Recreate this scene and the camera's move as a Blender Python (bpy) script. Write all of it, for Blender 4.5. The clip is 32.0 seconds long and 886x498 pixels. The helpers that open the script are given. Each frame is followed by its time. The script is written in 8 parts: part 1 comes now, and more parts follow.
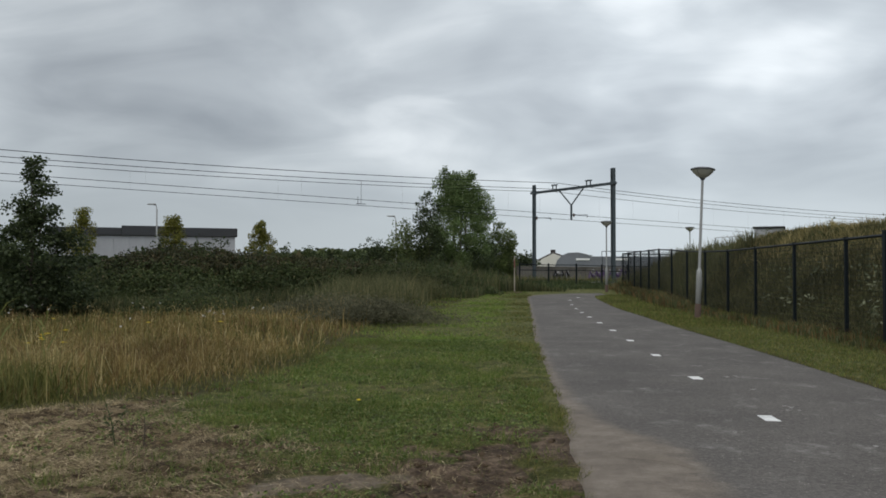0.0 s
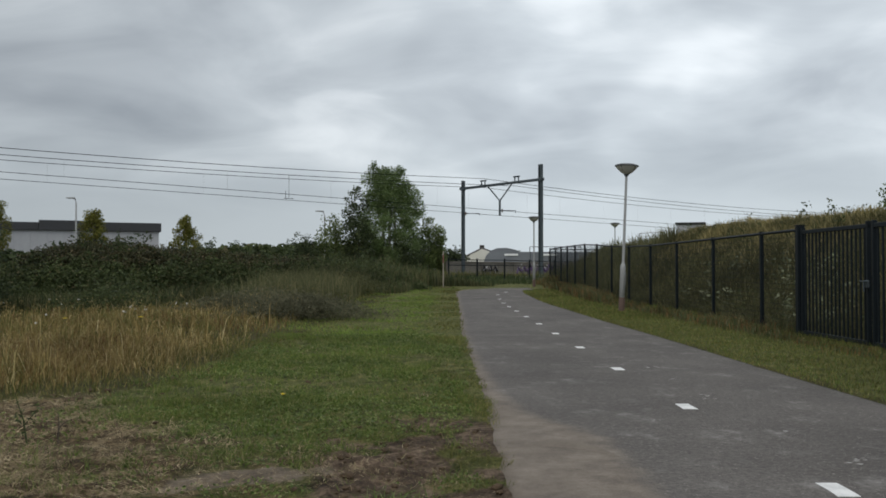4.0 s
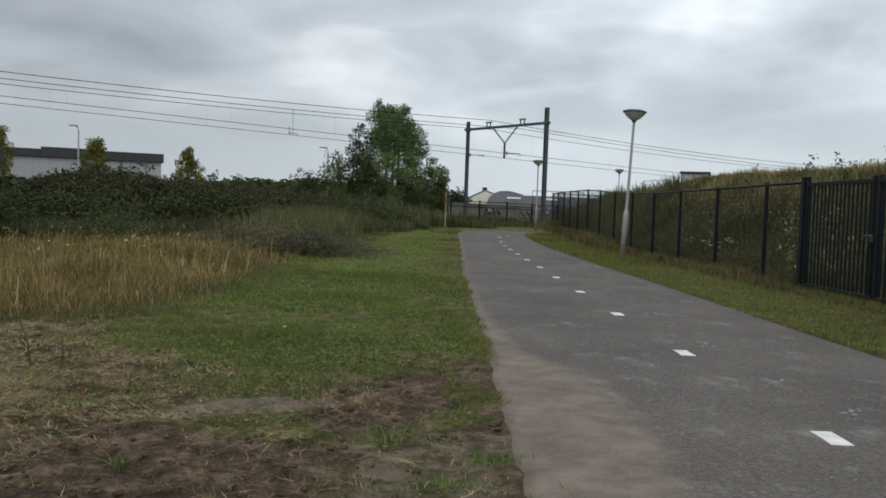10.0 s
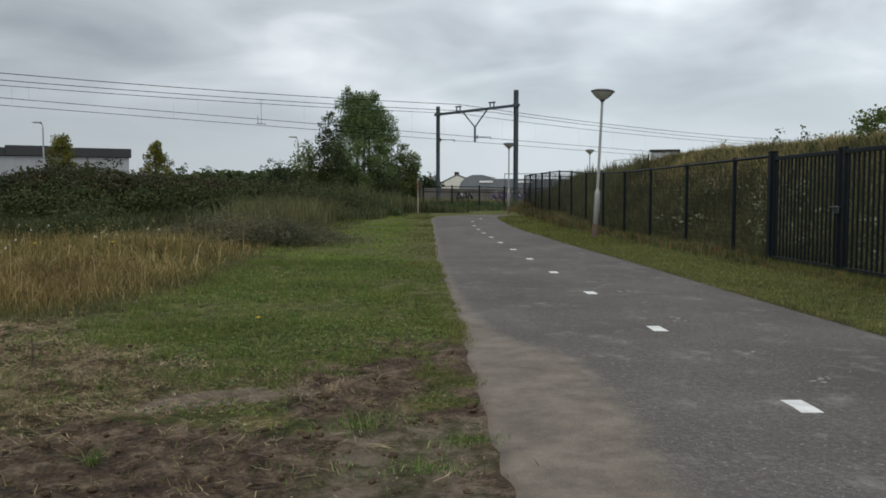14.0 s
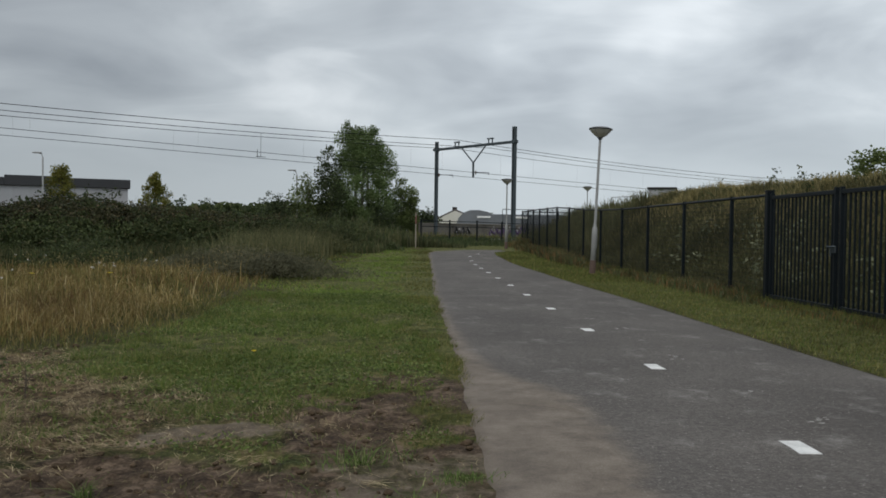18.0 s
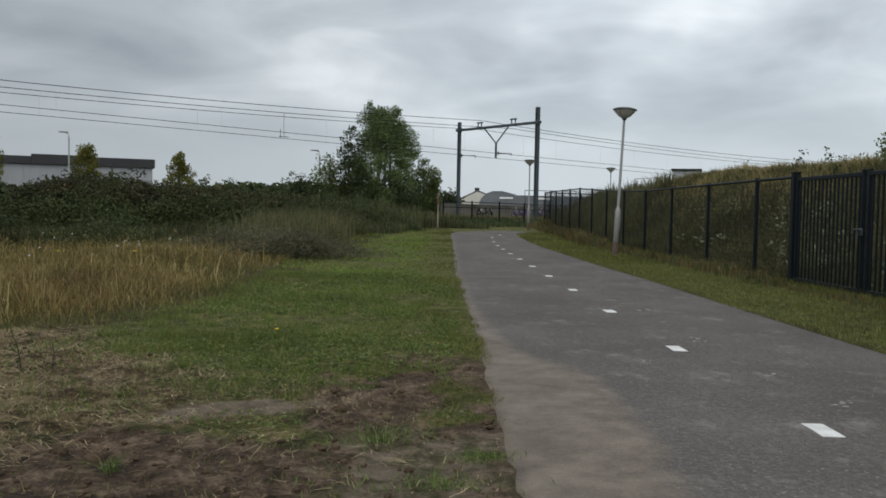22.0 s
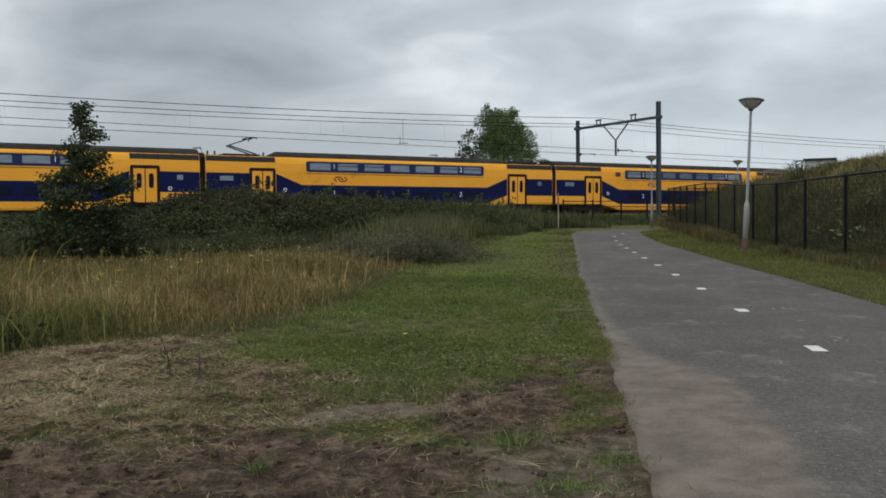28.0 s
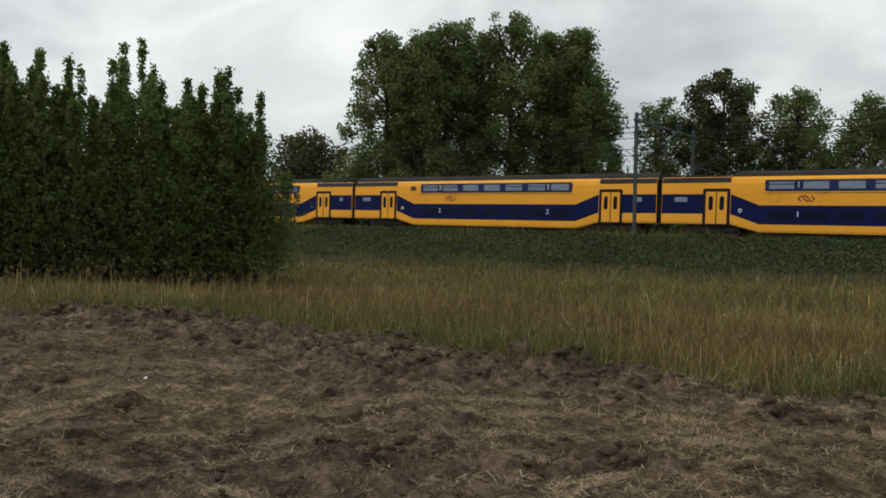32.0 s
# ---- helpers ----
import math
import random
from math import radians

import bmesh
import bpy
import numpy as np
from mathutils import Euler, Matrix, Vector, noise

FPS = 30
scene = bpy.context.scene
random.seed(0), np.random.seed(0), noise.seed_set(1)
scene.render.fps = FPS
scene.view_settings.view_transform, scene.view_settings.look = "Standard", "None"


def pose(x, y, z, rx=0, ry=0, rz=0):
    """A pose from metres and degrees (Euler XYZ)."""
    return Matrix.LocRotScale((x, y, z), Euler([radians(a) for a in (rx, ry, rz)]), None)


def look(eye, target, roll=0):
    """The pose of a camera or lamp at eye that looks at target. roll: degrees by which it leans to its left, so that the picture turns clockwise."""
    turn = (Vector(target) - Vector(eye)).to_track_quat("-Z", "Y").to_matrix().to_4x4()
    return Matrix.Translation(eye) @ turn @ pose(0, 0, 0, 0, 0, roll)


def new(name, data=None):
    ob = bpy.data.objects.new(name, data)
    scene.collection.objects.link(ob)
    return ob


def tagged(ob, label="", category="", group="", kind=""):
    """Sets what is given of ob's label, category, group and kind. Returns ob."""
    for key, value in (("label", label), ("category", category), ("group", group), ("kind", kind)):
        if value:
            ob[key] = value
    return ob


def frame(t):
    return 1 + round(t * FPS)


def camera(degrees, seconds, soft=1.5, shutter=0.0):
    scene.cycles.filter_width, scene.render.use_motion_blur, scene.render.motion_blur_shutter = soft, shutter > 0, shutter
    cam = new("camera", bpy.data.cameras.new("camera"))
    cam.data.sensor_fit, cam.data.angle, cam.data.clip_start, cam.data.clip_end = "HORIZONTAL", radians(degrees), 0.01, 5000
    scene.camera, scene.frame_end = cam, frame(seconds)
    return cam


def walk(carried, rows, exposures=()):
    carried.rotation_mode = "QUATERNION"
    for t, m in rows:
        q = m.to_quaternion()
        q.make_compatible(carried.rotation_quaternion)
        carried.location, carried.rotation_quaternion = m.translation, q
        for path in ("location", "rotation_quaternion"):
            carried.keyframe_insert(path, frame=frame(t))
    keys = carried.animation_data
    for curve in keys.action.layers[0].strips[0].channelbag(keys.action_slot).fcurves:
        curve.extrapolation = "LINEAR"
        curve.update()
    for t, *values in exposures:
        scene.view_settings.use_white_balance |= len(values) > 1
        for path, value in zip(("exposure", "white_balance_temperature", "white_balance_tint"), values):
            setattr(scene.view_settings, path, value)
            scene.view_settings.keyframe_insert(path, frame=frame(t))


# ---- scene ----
# ---------------------------------------------------------------- camera and its walk
cam = camera(54.2, 32.0, soft=1.7)
PATH = [
    (0, (0.111, 0.226, 1.324), (0.115, 2.226, 1.38), 0.1),
    (0.5, (0.125, 0.222, 1.317), (0.145, 2.221, 1.375), -0.3),
    (1, (0.121, 0.221, 1.317), (0.143, 2.22, 1.365), -0.6),
    (1.5, (0.126, 0.225, 1.317), (0.154, 2.225, 1.369), -0.9),
    (2, (0.132, 0.233, 1.306), (0.176, 2.232, 1.372), -0.9),
    (2.5, (0.136, 0.244, 1.3), (0.177, 2.242, 1.369), -0.3),
    (3, (0.133, 0.25, 1.298), (0.196, 2.248, 1.361), -0.3),
    (3.5, (0.149, 0.19, 1.304), (0.268, 2.186, 1.36), -0.5),
    (4, (0.152, 0.222, 1.296), (0.318, 2.214, 1.342), 0.0),
    (4.5, (0.149, 0.244, 1.292), (0.328, 2.235, 1.298), 0.3),
    (6.5, (0.131, 0.238, 1.294), (0.293, 2.232, 1.286), 1.7),
    (7, (0.138, 0.239, 1.299), (0.31, 2.231, 1.295), 1.7),
    (7.5, (0.134, 0.249, 1.284), (0.316, 2.241, 1.263), 2.1),
    (8, (0.135, 0.237, 1.276), (0.327, 2.228, 1.24), 2.4),
    (8.5, (0.138, 0.255, 1.268), (0.338, 2.244, 1.224), 2.2),
    (9, (0.131, 0.24, 1.28), (0.313, 2.23, 1.21), 1.6),
    (9.5, (0.132, 0.248, 1.272), (0.3, 2.238, 1.172), 1.7),
    (10, (0.125, 0.243, 1.275), (0.29, 2.235, 1.185), 2.0),
    (10.5, (0.123, 0.245, 1.28), (0.291, 2.236, 1.181), 1.8),
    (11, (0.134, 0.242, 1.278), (0.317, 2.231, 1.165), 1.3),
    (11.5, (0.14, 0.243, 1.277), (0.32, 2.232, 1.159), 0.8),
    (12, (0.133, 0.229, 1.276), (0.331, 2.218, 1.196), 0.6),
    (12.5, (0.132, 0.24, 1.269), (0.352, 2.227, 1.205), 0.3),
    (13, (0.142, 0.242, 1.269), (0.367, 2.227, 1.166), -0.6),
    (13.5, (0.15, 0.242, 1.268), (0.369, 2.226, 1.148), -0.7),
    (14, (0.152, 0.24, 1.264), (0.376, 2.224, 1.142), 0.1),
    (14.5, (0.164, 0.245, 1.262), (0.402, 2.228, 1.159), 0.1),
    (15, (0.156, 0.248, 1.269), (0.383, 2.234, 1.2), -0.4),
    (15.5, (0.148, 0.247, 1.276), (0.368, 2.235, 1.228), -1.0),
    (17.5, (0.147, 0.244, 1.278), (0.393, 2.229, 1.236), 0.1),
    (18, (0.148, 0.241, 1.269), (0.378, 2.227, 1.227), 0.8),
    (18.5, (0.151, 0.236, 1.268), (0.378, 2.223, 1.218), 0.9),
    (19, (0.157, 0.245, 1.268), (0.37, 2.233, 1.205), 0.7),
    (19.5, (0.154, 0.239, 1.266), (0.35, 2.228, 1.198), 1.0),
    (20, (0.141, 0.234, 1.267), (0.324, 2.224, 1.203), 1.2),
    (20.5, (0.142, 0.238, 1.268), (0.31, 2.23, 1.213), 1.1),
    (21, (0.145, 0.237, 1.266), (0.312, 2.229, 1.21), 1.0),
    (21.5, (0.144, 0.234, 1.264), (0.318, 2.225, 1.192), 1.1),
    (22, (0.148, 0.238, 1.262), (0.328, 2.228, 1.175), 1.1),
    (22.5, (0.152, 0.232, 1.266), (0.32, 2.222, 1.175), 1.0),
    (23, (0.134, 0.233, 1.27), (0.27, 2.227, 1.197), 0.4),
    (23.5, (0.139, 0.241, 1.271), (0.265, 2.236, 1.214), 0.3),
    (24, (0.14, 0.228, 1.276), (0.269, 2.223, 1.218), 0.3),
    (24.5, (0.139, 0.236, 1.27), (0.259, 2.231, 1.192), 0.6),
    (25, (0.139, 0.244, 1.273), (0.246, 2.239, 1.184), 0.9),
    (25.5, (0.141, 0.242, 1.27), (0.236, 2.237, 1.183), 0.3),
    (27.5, (0.143, 0.204, 1.277), (0.165, 2.202, 1.182), -0.8),
    (28, (0.113, 0.185, 1.286), (0.016, 2.181, 1.202), -0.8),
    (28.5, (0.07, 0.163, 1.286), (-0.229, 2.139, 1.214), -0.5),
    (29, (0.009, 0.128, 1.298), (-0.573, 2.041, 1.254), -0.0),
    (29.5, (-0.076, 0.07, 1.297), (-1.038, 1.824, 1.286), 0.4),
    (30, (-0.109, -0.016, 1.303), (-1.453, 1.464, 1.313), 1.0),
    (30.5, (-0.139, -0.111, 1.299), (-1.789, 1.018, 1.304), 1.9),
    (31, (-0.148, -0.18, 1.302), (-1.962, 0.663, 1.289), 1.1),
    (31.5, (-0.136, -0.191, 1.306), (-1.976, 0.591, 1.281), 0.7),
    (32, (-0.131, -0.188, 1.298), (-1.986, 0.56, 1.27), 1.1),
]
walk(cam, [(t, look(eye, target, roll)) for t, eye, target, roll in PATH],
     [(0, 0, 6500, 10), (5, 0, 6500, 10), (8, 0.03, 6500, 10), (9, 0.03, 6500, 10), (10, 0.1, 6500, 10), (11, 0.07, 6500, 10), (12, 0.2, 6500, 10), (13, 0, 6500, 10), (14, 0.08, 6500, 10), (15, 0.03, 6500, 10), (18, -0.12, 6500, 10), (19, -0.12, 6500, 10), (20, -0.04, 6500, 10), (21, -0.14, 6500, 10), (22, -0.01, 6500, 10), (23, 0.06, 6500, 10), (23.5, 0, 6500, 10), (24, -0.12, 6500, 10), (24.5, -0.04, 6500, 10), (25, 0.04, 6500, 10), (28, 0, 6500, 10), (28.5, -0.01, 6500, 10), (30, -0.1, 6620, 10.5), (31, -0.08, 6760, 11), (32, -0.03, 6820, 11)])

# ---------------------------------------------------------------- world, sun
PHI = radians(32)                     # the railway runs along AX, its far side is towards AN
AX, AN = Vector((math.cos(PHI), math.sin(PHI), 0)), Vector((-math.sin(PHI), math.cos(PHI), 0))
SUN_EL, SUN_ROT = radians(52), radians(-150)

world = bpy.data.worlds.new("world")
scene.world = world
world.use_nodes = True
WN, WL = world.node_tree.nodes, world.node_tree.links
WN.clear()


def wnode(kind, **values):
    nd = WN.new(kind)
    for key, value in values.items():
        nd.inputs[int(key[1:])].default_value = value
    return nd


def build_sky():
    """An overcast sky: a thin blue sky behind two layers of cloud, seen as a flat deck overhead."""
    out = WN.new("ShaderNodeOutputWorld")
    sky = WN.new("ShaderNodeTexSky")
    sky.sky_type, sky.sun_disc, sky.sun_elevation, sky.sun_rotation = "NISHITA", False, SUN_EL, SUN_ROT
    sky_bg = wnode("ShaderNodeBackground", _1=0.06)
    WL.new(sky.outputs[0], sky_bg.inputs[0])
    co = WN.new("ShaderNodeTexCoord")
    sep = WN.new("ShaderNodeSeparateXYZ")
    WL.new(co.outputs["Generated"], sep.inputs[0])

    def math_node(op, a, b):
        nd = WN.new("ShaderNodeMath")
        nd.operation = op
        for k, v in enumerate((a, b)):
            if isinstance(v, (int, float)):
                nd.inputs[k].default_value = v
            else:
                WL.new(v, nd.inputs[k])
        return nd.outputs[0]
    up = math_node("MAXIMUM", sep.outputs[2], 0.0)
    den = math_node("ADD", up, 0.26)
    px, py = math_node("DIVIDE", sep.outputs[0], den), math_node("DIVIDE", sep.outputs[1], den)
    com = WN.new("ShaderNodeCombineXYZ")
    WL.new(px, com.inputs[0]), WL.new(py, com.inputs[1])

    def clouds(scale, detail, shift, lo, hi, stretch=1.0, turn=24):
        mp = WN.new("ShaderNodeMapping")
        mp.inputs[1].default_value = shift
        mp.inputs[2].default_value = (0, 0, radians(turn))
        mp.inputs[3].default_value = (scale, scale * stretch, 1)
        WL.new(com.outputs[0], mp.inputs[0])
        nz = WN.new("ShaderNodeTexNoise")
        nz.inputs["Scale"].default_value, nz.inputs["Detail"].default_value, nz.inputs["Roughness"].default_value = 1.0, detail, 0.5
        nz.inputs["Distortion"].default_value = 0.5
        WL.new(mp.outputs[0], nz.inputs["Vector"])
        mr = WN.new("ShaderNodeMapRange")
        mr.interpolation_type = "SMOOTHSTEP"
        mr.inputs[1].default_value, mr.inputs[2].default_value = lo, hi
        WL.new(nz.outputs[0], mr.inputs[0])
        return mr.outputs[0]
    big = clouds(0.62, 4.0, (2.2, 14.6, 4.0), 0.33, 0.66, 1.1, 100)
    small = clouds(2.1, 6.0, (7.3, 0.4, 2.0), 0.28, 0.74, 1.15)
    mixed = math_node("ADD", math_node("MULTIPLY", big, 0.68), math_node("MULTIPLY", small, 0.32))
    ramp = WN.new("ShaderNodeValToRGB")
    el = ramp.color_ramp.elements
    el[0].position, el[0].color = 0.0, (0.265, 0.3, 0.345, 1)
    el[1].position, el[1].color = 1.0, (1.07, 1.125, 1.16, 1)
    mid = el.new(0.5)
    mid.color = (0.575, 0.63, 0.675, 1)
    WL.new(mixed, ramp.inputs[0])
    # near the horizon the deck thins into an even pale haze
    haze = WN.new("ShaderNodeMapRange")
    haze.interpolation_type = "SMOOTHSTEP"
    haze.inputs[1].default_value, haze.inputs[2].default_value = 0.02, 0.2
    WL.new(sep.outputs[2], haze.inputs[0])
    mix = WN.new("ShaderNodeMix")
    mix.data_type = "RGBA"
    WL.new(haze.outputs[0], mix.inputs[0])
    mix.inputs[6].default_value = (0.52, 0.578, 0.616, 1)
    WL.new(ramp.outputs[0], mix.inputs[7])
    # the cover is thinner, and so brighter, towards one side
    side = WN.new("ShaderNodeValToRGB")
    el = side.color_ramp.elements
    el[0].position, el[0].color = 0.0, (0.5, 0.5, 0.5, 1)
    el[1].position, el[1].color = 1.0, (0.58, 0.58, 0.58, 1)
    for p, v in ((0.32, 0.42), (0.5, 0.515), (0.6, 0.605)):
        el.new(p).color = (v, v, v, 1)
    WL.new(math_node("MULTIPLY_ADD", sep.outputs[0], 0.5), side.inputs[0])
    side.inputs[0].links[0].from_node.inputs[2].default_value = 0.5
    cloud_bg = wnode("ShaderNodeBackground", _1=1.0)
    WL.new(mix.outputs[2], cloud_bg.inputs[0])
    WL.new(math_node("MULTIPLY", side.outputs[0], 2.0), cloud_bg.inputs[1])
    both = WN.new("ShaderNodeMixShader")
    both.inputs[0].default_value = 0.94
    WL.new(sky_bg.outputs[0], both.inputs[1]), WL.new(cloud_bg.outputs[0], both.inputs[2])
    WL.new(both.outputs[0], out.inputs[0])


build_sky()
sun = new("sun", bpy.data.lights.new("sun", "SUN"))
sun.data.energy, sun.data.angle, sun.data.color = 1.3, radians(30), (1.0, 0.96, 0.9)
sun.rotation_euler = (radians(90) - SUN_EL, 0, -SUN_ROT + math.pi)
scene.view_settings.exposure = 0.0

# ---------------------------------------------------------------- materials
def material(name):
    m = bpy.data.materials.new(name)
    m.use_nodes = True
    nt = m.node_tree
    return m, nt.nodes, nt.links, nt.nodes["Principled BSDF"]


def ramp_node(N, stops):
    r = N.new("ShaderNodeValToRGB")
    el = r.color_ramp.elements
    while len(el) < len(stops):
        el.new(0.5)
    for e, (p, c) in zip(el, stops):
        e.position, e.color = p, (*c, 1)
    return r


def surface(name, stops, scale=3.0, fine=40.0, rough=0.7, metal=0.0, bump=0.2, depth=0.01, fine_mix=0.3, spec=0.5, coat=0.0):
    """A plain weathered surface: colour from a broad and a fine noise in metres, with a fine relief."""
    m, N, L, P = material(name)
    geo = N.new("ShaderNodeTexCoord")
    a, b = N.new("ShaderNodeTexNoise"), N.new("ShaderNodeTexNoise")
    for nz, sc in ((a, scale), (b, fine)):
        nz.inputs["Scale"].default_value, nz.inputs["Detail"].default_value = sc, 5
        L.new(geo.outputs["Object"], nz.inputs["Vector"])
    mx = N.new("ShaderNodeMix")
    mx.inputs[0].default_value = fine_mix
    L.new(a.outputs[0], mx.inputs[2]), L.new(b.outputs[0], mx.inputs[3])
    r = ramp_node(N, stops)
    L.new(mx.outputs[0], r.inputs[0]), L.new(r.outputs[0], P.inputs["Base Color"])
    P.inputs["Roughness"].default_value, P.inputs["Metallic"].default_value = rough, metal
    P.inputs["Specular IOR Level"].default_value, P.inputs["Coat Weight"].default_value = spec, coat
    if bump:
        bp = N.new("ShaderNodeBump")
        bp.inputs["Strength"].default_value, bp.inputs["Distance"].default_value = bump, depth
        L.new(b.outputs[0], bp.inputs["Height"]), L.new(bp.outputs[0], P.inputs["Normal"])
    return m


def two(c, k=0.75, lo=0.3, hi=0.7):
    return [(lo, tuple(v * k for v in c)), (hi, c)]


def leafy(name, stops, glow=0.3, rough=0.55, height=None):
    """Leaves and blades: each its own shade by island, part of the light passes through. height: (z0, z1, colour at the foot)."""
    m, N, L, P = material(name)
    geo = N.new("ShaderNodeNewGeometry")
    r = ramp_node(N, stops)
    L.new(geo.outputs["Random Per Island"], r.inputs[0])
    colour = r.outputs[0]
    nz = N.new("ShaderNodeTexNoise")
    nz.inputs["Scale"].default_value, nz.inputs["Detail"].default_value = 0.35, 3
    L.new(geo.outputs["Position"], nz.inputs["Vector"])
    mr = N.new("ShaderNodeMapRange")
    mr.inputs[1].default_value, mr.inputs[2].default_value, mr.inputs[3].default_value, mr.inputs[4].default_value = 0.3, 0.7, 0.72, 1.25
    L.new(nz.outputs[0], mr.inputs[0])
    mul = N.new("ShaderNodeVectorMath")
    mul.operation = "SCALE"
    L.new(colour, mul.inputs[0]), L.new(mr.outputs[0], mul.inputs["Scale"])
    colour = mul.outputs[0]
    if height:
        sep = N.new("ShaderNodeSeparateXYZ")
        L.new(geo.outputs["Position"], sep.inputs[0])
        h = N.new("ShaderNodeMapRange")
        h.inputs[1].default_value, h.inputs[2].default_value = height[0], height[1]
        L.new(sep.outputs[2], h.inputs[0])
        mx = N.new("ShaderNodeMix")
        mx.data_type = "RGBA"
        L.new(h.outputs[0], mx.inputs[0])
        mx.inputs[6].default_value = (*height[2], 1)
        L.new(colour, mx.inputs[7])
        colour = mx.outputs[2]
    L.new(colour, P.inputs["Base Color"])
    P.inputs["Roughness"].default_value, P.inputs["Specular IOR Level"].default_value = rough, 0.25
    tr = N.new("ShaderNodeBsdfTranslucent")
    L.new(colour, tr.inputs[0])
    ms = N.new("ShaderNodeMixShader")
    ms.inputs[0].default_value = glow
    L.new(P.outputs[0], ms.inputs[1]), L.new(tr.outputs[0], ms.inputs[2])
    L.new(ms.outputs[0], N["Material Output"].inputs[0])
    return m


def glass(name, tint, rough=0.06, coat=1.0):
    m, N, L, P = material(name)
    nz = N.new("ShaderNodeTexNoise")
    nz.inputs["Scale"].default_value = 1.4
    r = ramp_node(N, two(tint, 0.6))
    L.new(nz.outputs[0], r.inputs[0]), L.new(r.outputs[0], P.inputs["Base Color"])
    P.inputs["Roughness"].default_value, P.inputs["Specular IOR Level"].default_value = rough, 0.6
    P.inputs["Coat Weight"].default_value, P.inputs["Coat Roughness"].default_value = coat, 0.03
    return m


def ground_material():
    """Soil, straw litter, mown turf and rough turf, mixed by the zones stored in the sheet, with relief at two scales."""
    m, N, L, P = material("ground")
    geo = N.new("ShaderNodeNewGeometry")
    zone = N.new("ShaderNodeVertexColor")
    zone.layer_name = "zone"
    sep = N.new("ShaderNodeSeparateColor")
    L.new(zone.outputs[0], sep.inputs[0])

    def noise_at(scale, detail=6, rough=0.6):
        nz = N.new("ShaderNodeTexNoise")
        nz.inputs["Scale"].default_value, nz.inputs["Detail"].default_value, nz.inputs["Roughness"].default_value = scale, detail, rough
        L.new(geo.outputs["Position"], nz.inputs["Vector"])
        return nz.outputs[0]
    broad, mid, fine = noise_at(0.7), noise_at(3.6, 9, 0.72), noise_at(45.0, 6, 0.8)
    clump = noise_at(13.0, 8, 0.75)

    def blend(stops, a, b, k):
        half = N.new("ShaderNodeMix")
        half.inputs[0].default_value = 0.55
        L.new(b, half.inputs[2]), L.new(clump, half.inputs[3])
        mx = N.new("ShaderNodeMix")
        mx.inputs[0].default_value = k
        L.new(a, mx.inputs[2]), L.new(half.outputs[0], mx.inputs[3])
        r = ramp_node(N, stops)
        L.new(mx.outputs[0], r.inputs[0])
        return r.outputs[0]
    soil = blend([(0.41, (0.022, 0.015, 0.011)), (0.5, (0.1, 0.071, 0.049)), (0.59, (0.26, 0.188, 0.132))], mid, fine, 0.55)
    straw = blend([(0.42, (0.022, 0.015, 0.009)), (0.5, (0.085, 0.059, 0.034)), (0.58, (0.23, 0.168, 0.094))], mid, fine, 0.6)
    turf = blend([(0.42, (0.03, 0.033, 0.013)), (0.5, (0.09, 0.1, 0.03)), (0.58, (0.22, 0.2, 0.075))], mid, fine, 0.6)
    pale = blend([(0.38, (0.075, 0.058, 0.043)), (0.5, (0.175, 0.14, 0.106)), (0.62, (0.31, 0.255, 0.195))], mid, fine, 0.5)
    wild = blend([(0.3, (0.025, 0.03, 0.012)), (0.7, (0.1, 0.085, 0.035))], broad, fine, 0.4)

    def over(base, top, mask):
        # the edge between two zones frays along the relief
        ad = N.new("ShaderNodeMath")
        ad.operation = "ADD"
        L.new(mask, ad.inputs[0])
        sb = N.new("ShaderNodeMath")
        sb.operation = "MULTIPLY_ADD"
        L.new(mid, sb.inputs[0])
        sb.inputs[1].default_value, sb.inputs[2].default_value = 1.1, -0.55
        L.new(sb.outputs[0], ad.inputs[1])
        mr = N.new("ShaderNodeMapRange")
        mr.interpolation_type = "SMOOTHSTEP"
        mr.inputs[1].default_value, mr.inputs[2].default_value = 0.3, 0.7
        L.new(ad.outputs[0], mr.inputs[0])
        mx = N.new("ShaderNodeMix")
        mx.data_type = "RGBA"
        L.new(mr.outputs[0], mx.inputs[0]), L.new(base, mx.inputs[6]), L.new(top, mx.inputs[7])
        return mx.outputs[2]
    colour = over(over(over(over(wild, turf, sep.outputs[2]), straw, sep.outputs[1]), soil, sep.outputs[0]), pale, zone.outputs["Alpha"])
    L.new(colour, P.inputs["Base Color"])
    P.inputs["Roughness"].default_value, P.inputs["Specular IOR Level"].default_value = 0.95, 0.15
    h = N.new("ShaderNodeMath")
    h.operation = "MULTIPLY_ADD"
    L.new(fine, h.inputs[0])
    h.inputs[1].default_value = 0.3
    L.new(mid, h.inputs[2])
    bp = N.new("ShaderNodeBump")
    bp.inputs["Strength"].default_value, bp.inputs["Distance"].default_value = 1.0, 0.07
    L.new(h.outputs[0], bp.inputs["Height"]), L.new(bp.outputs[0], P.inputs["Normal"])
    return m


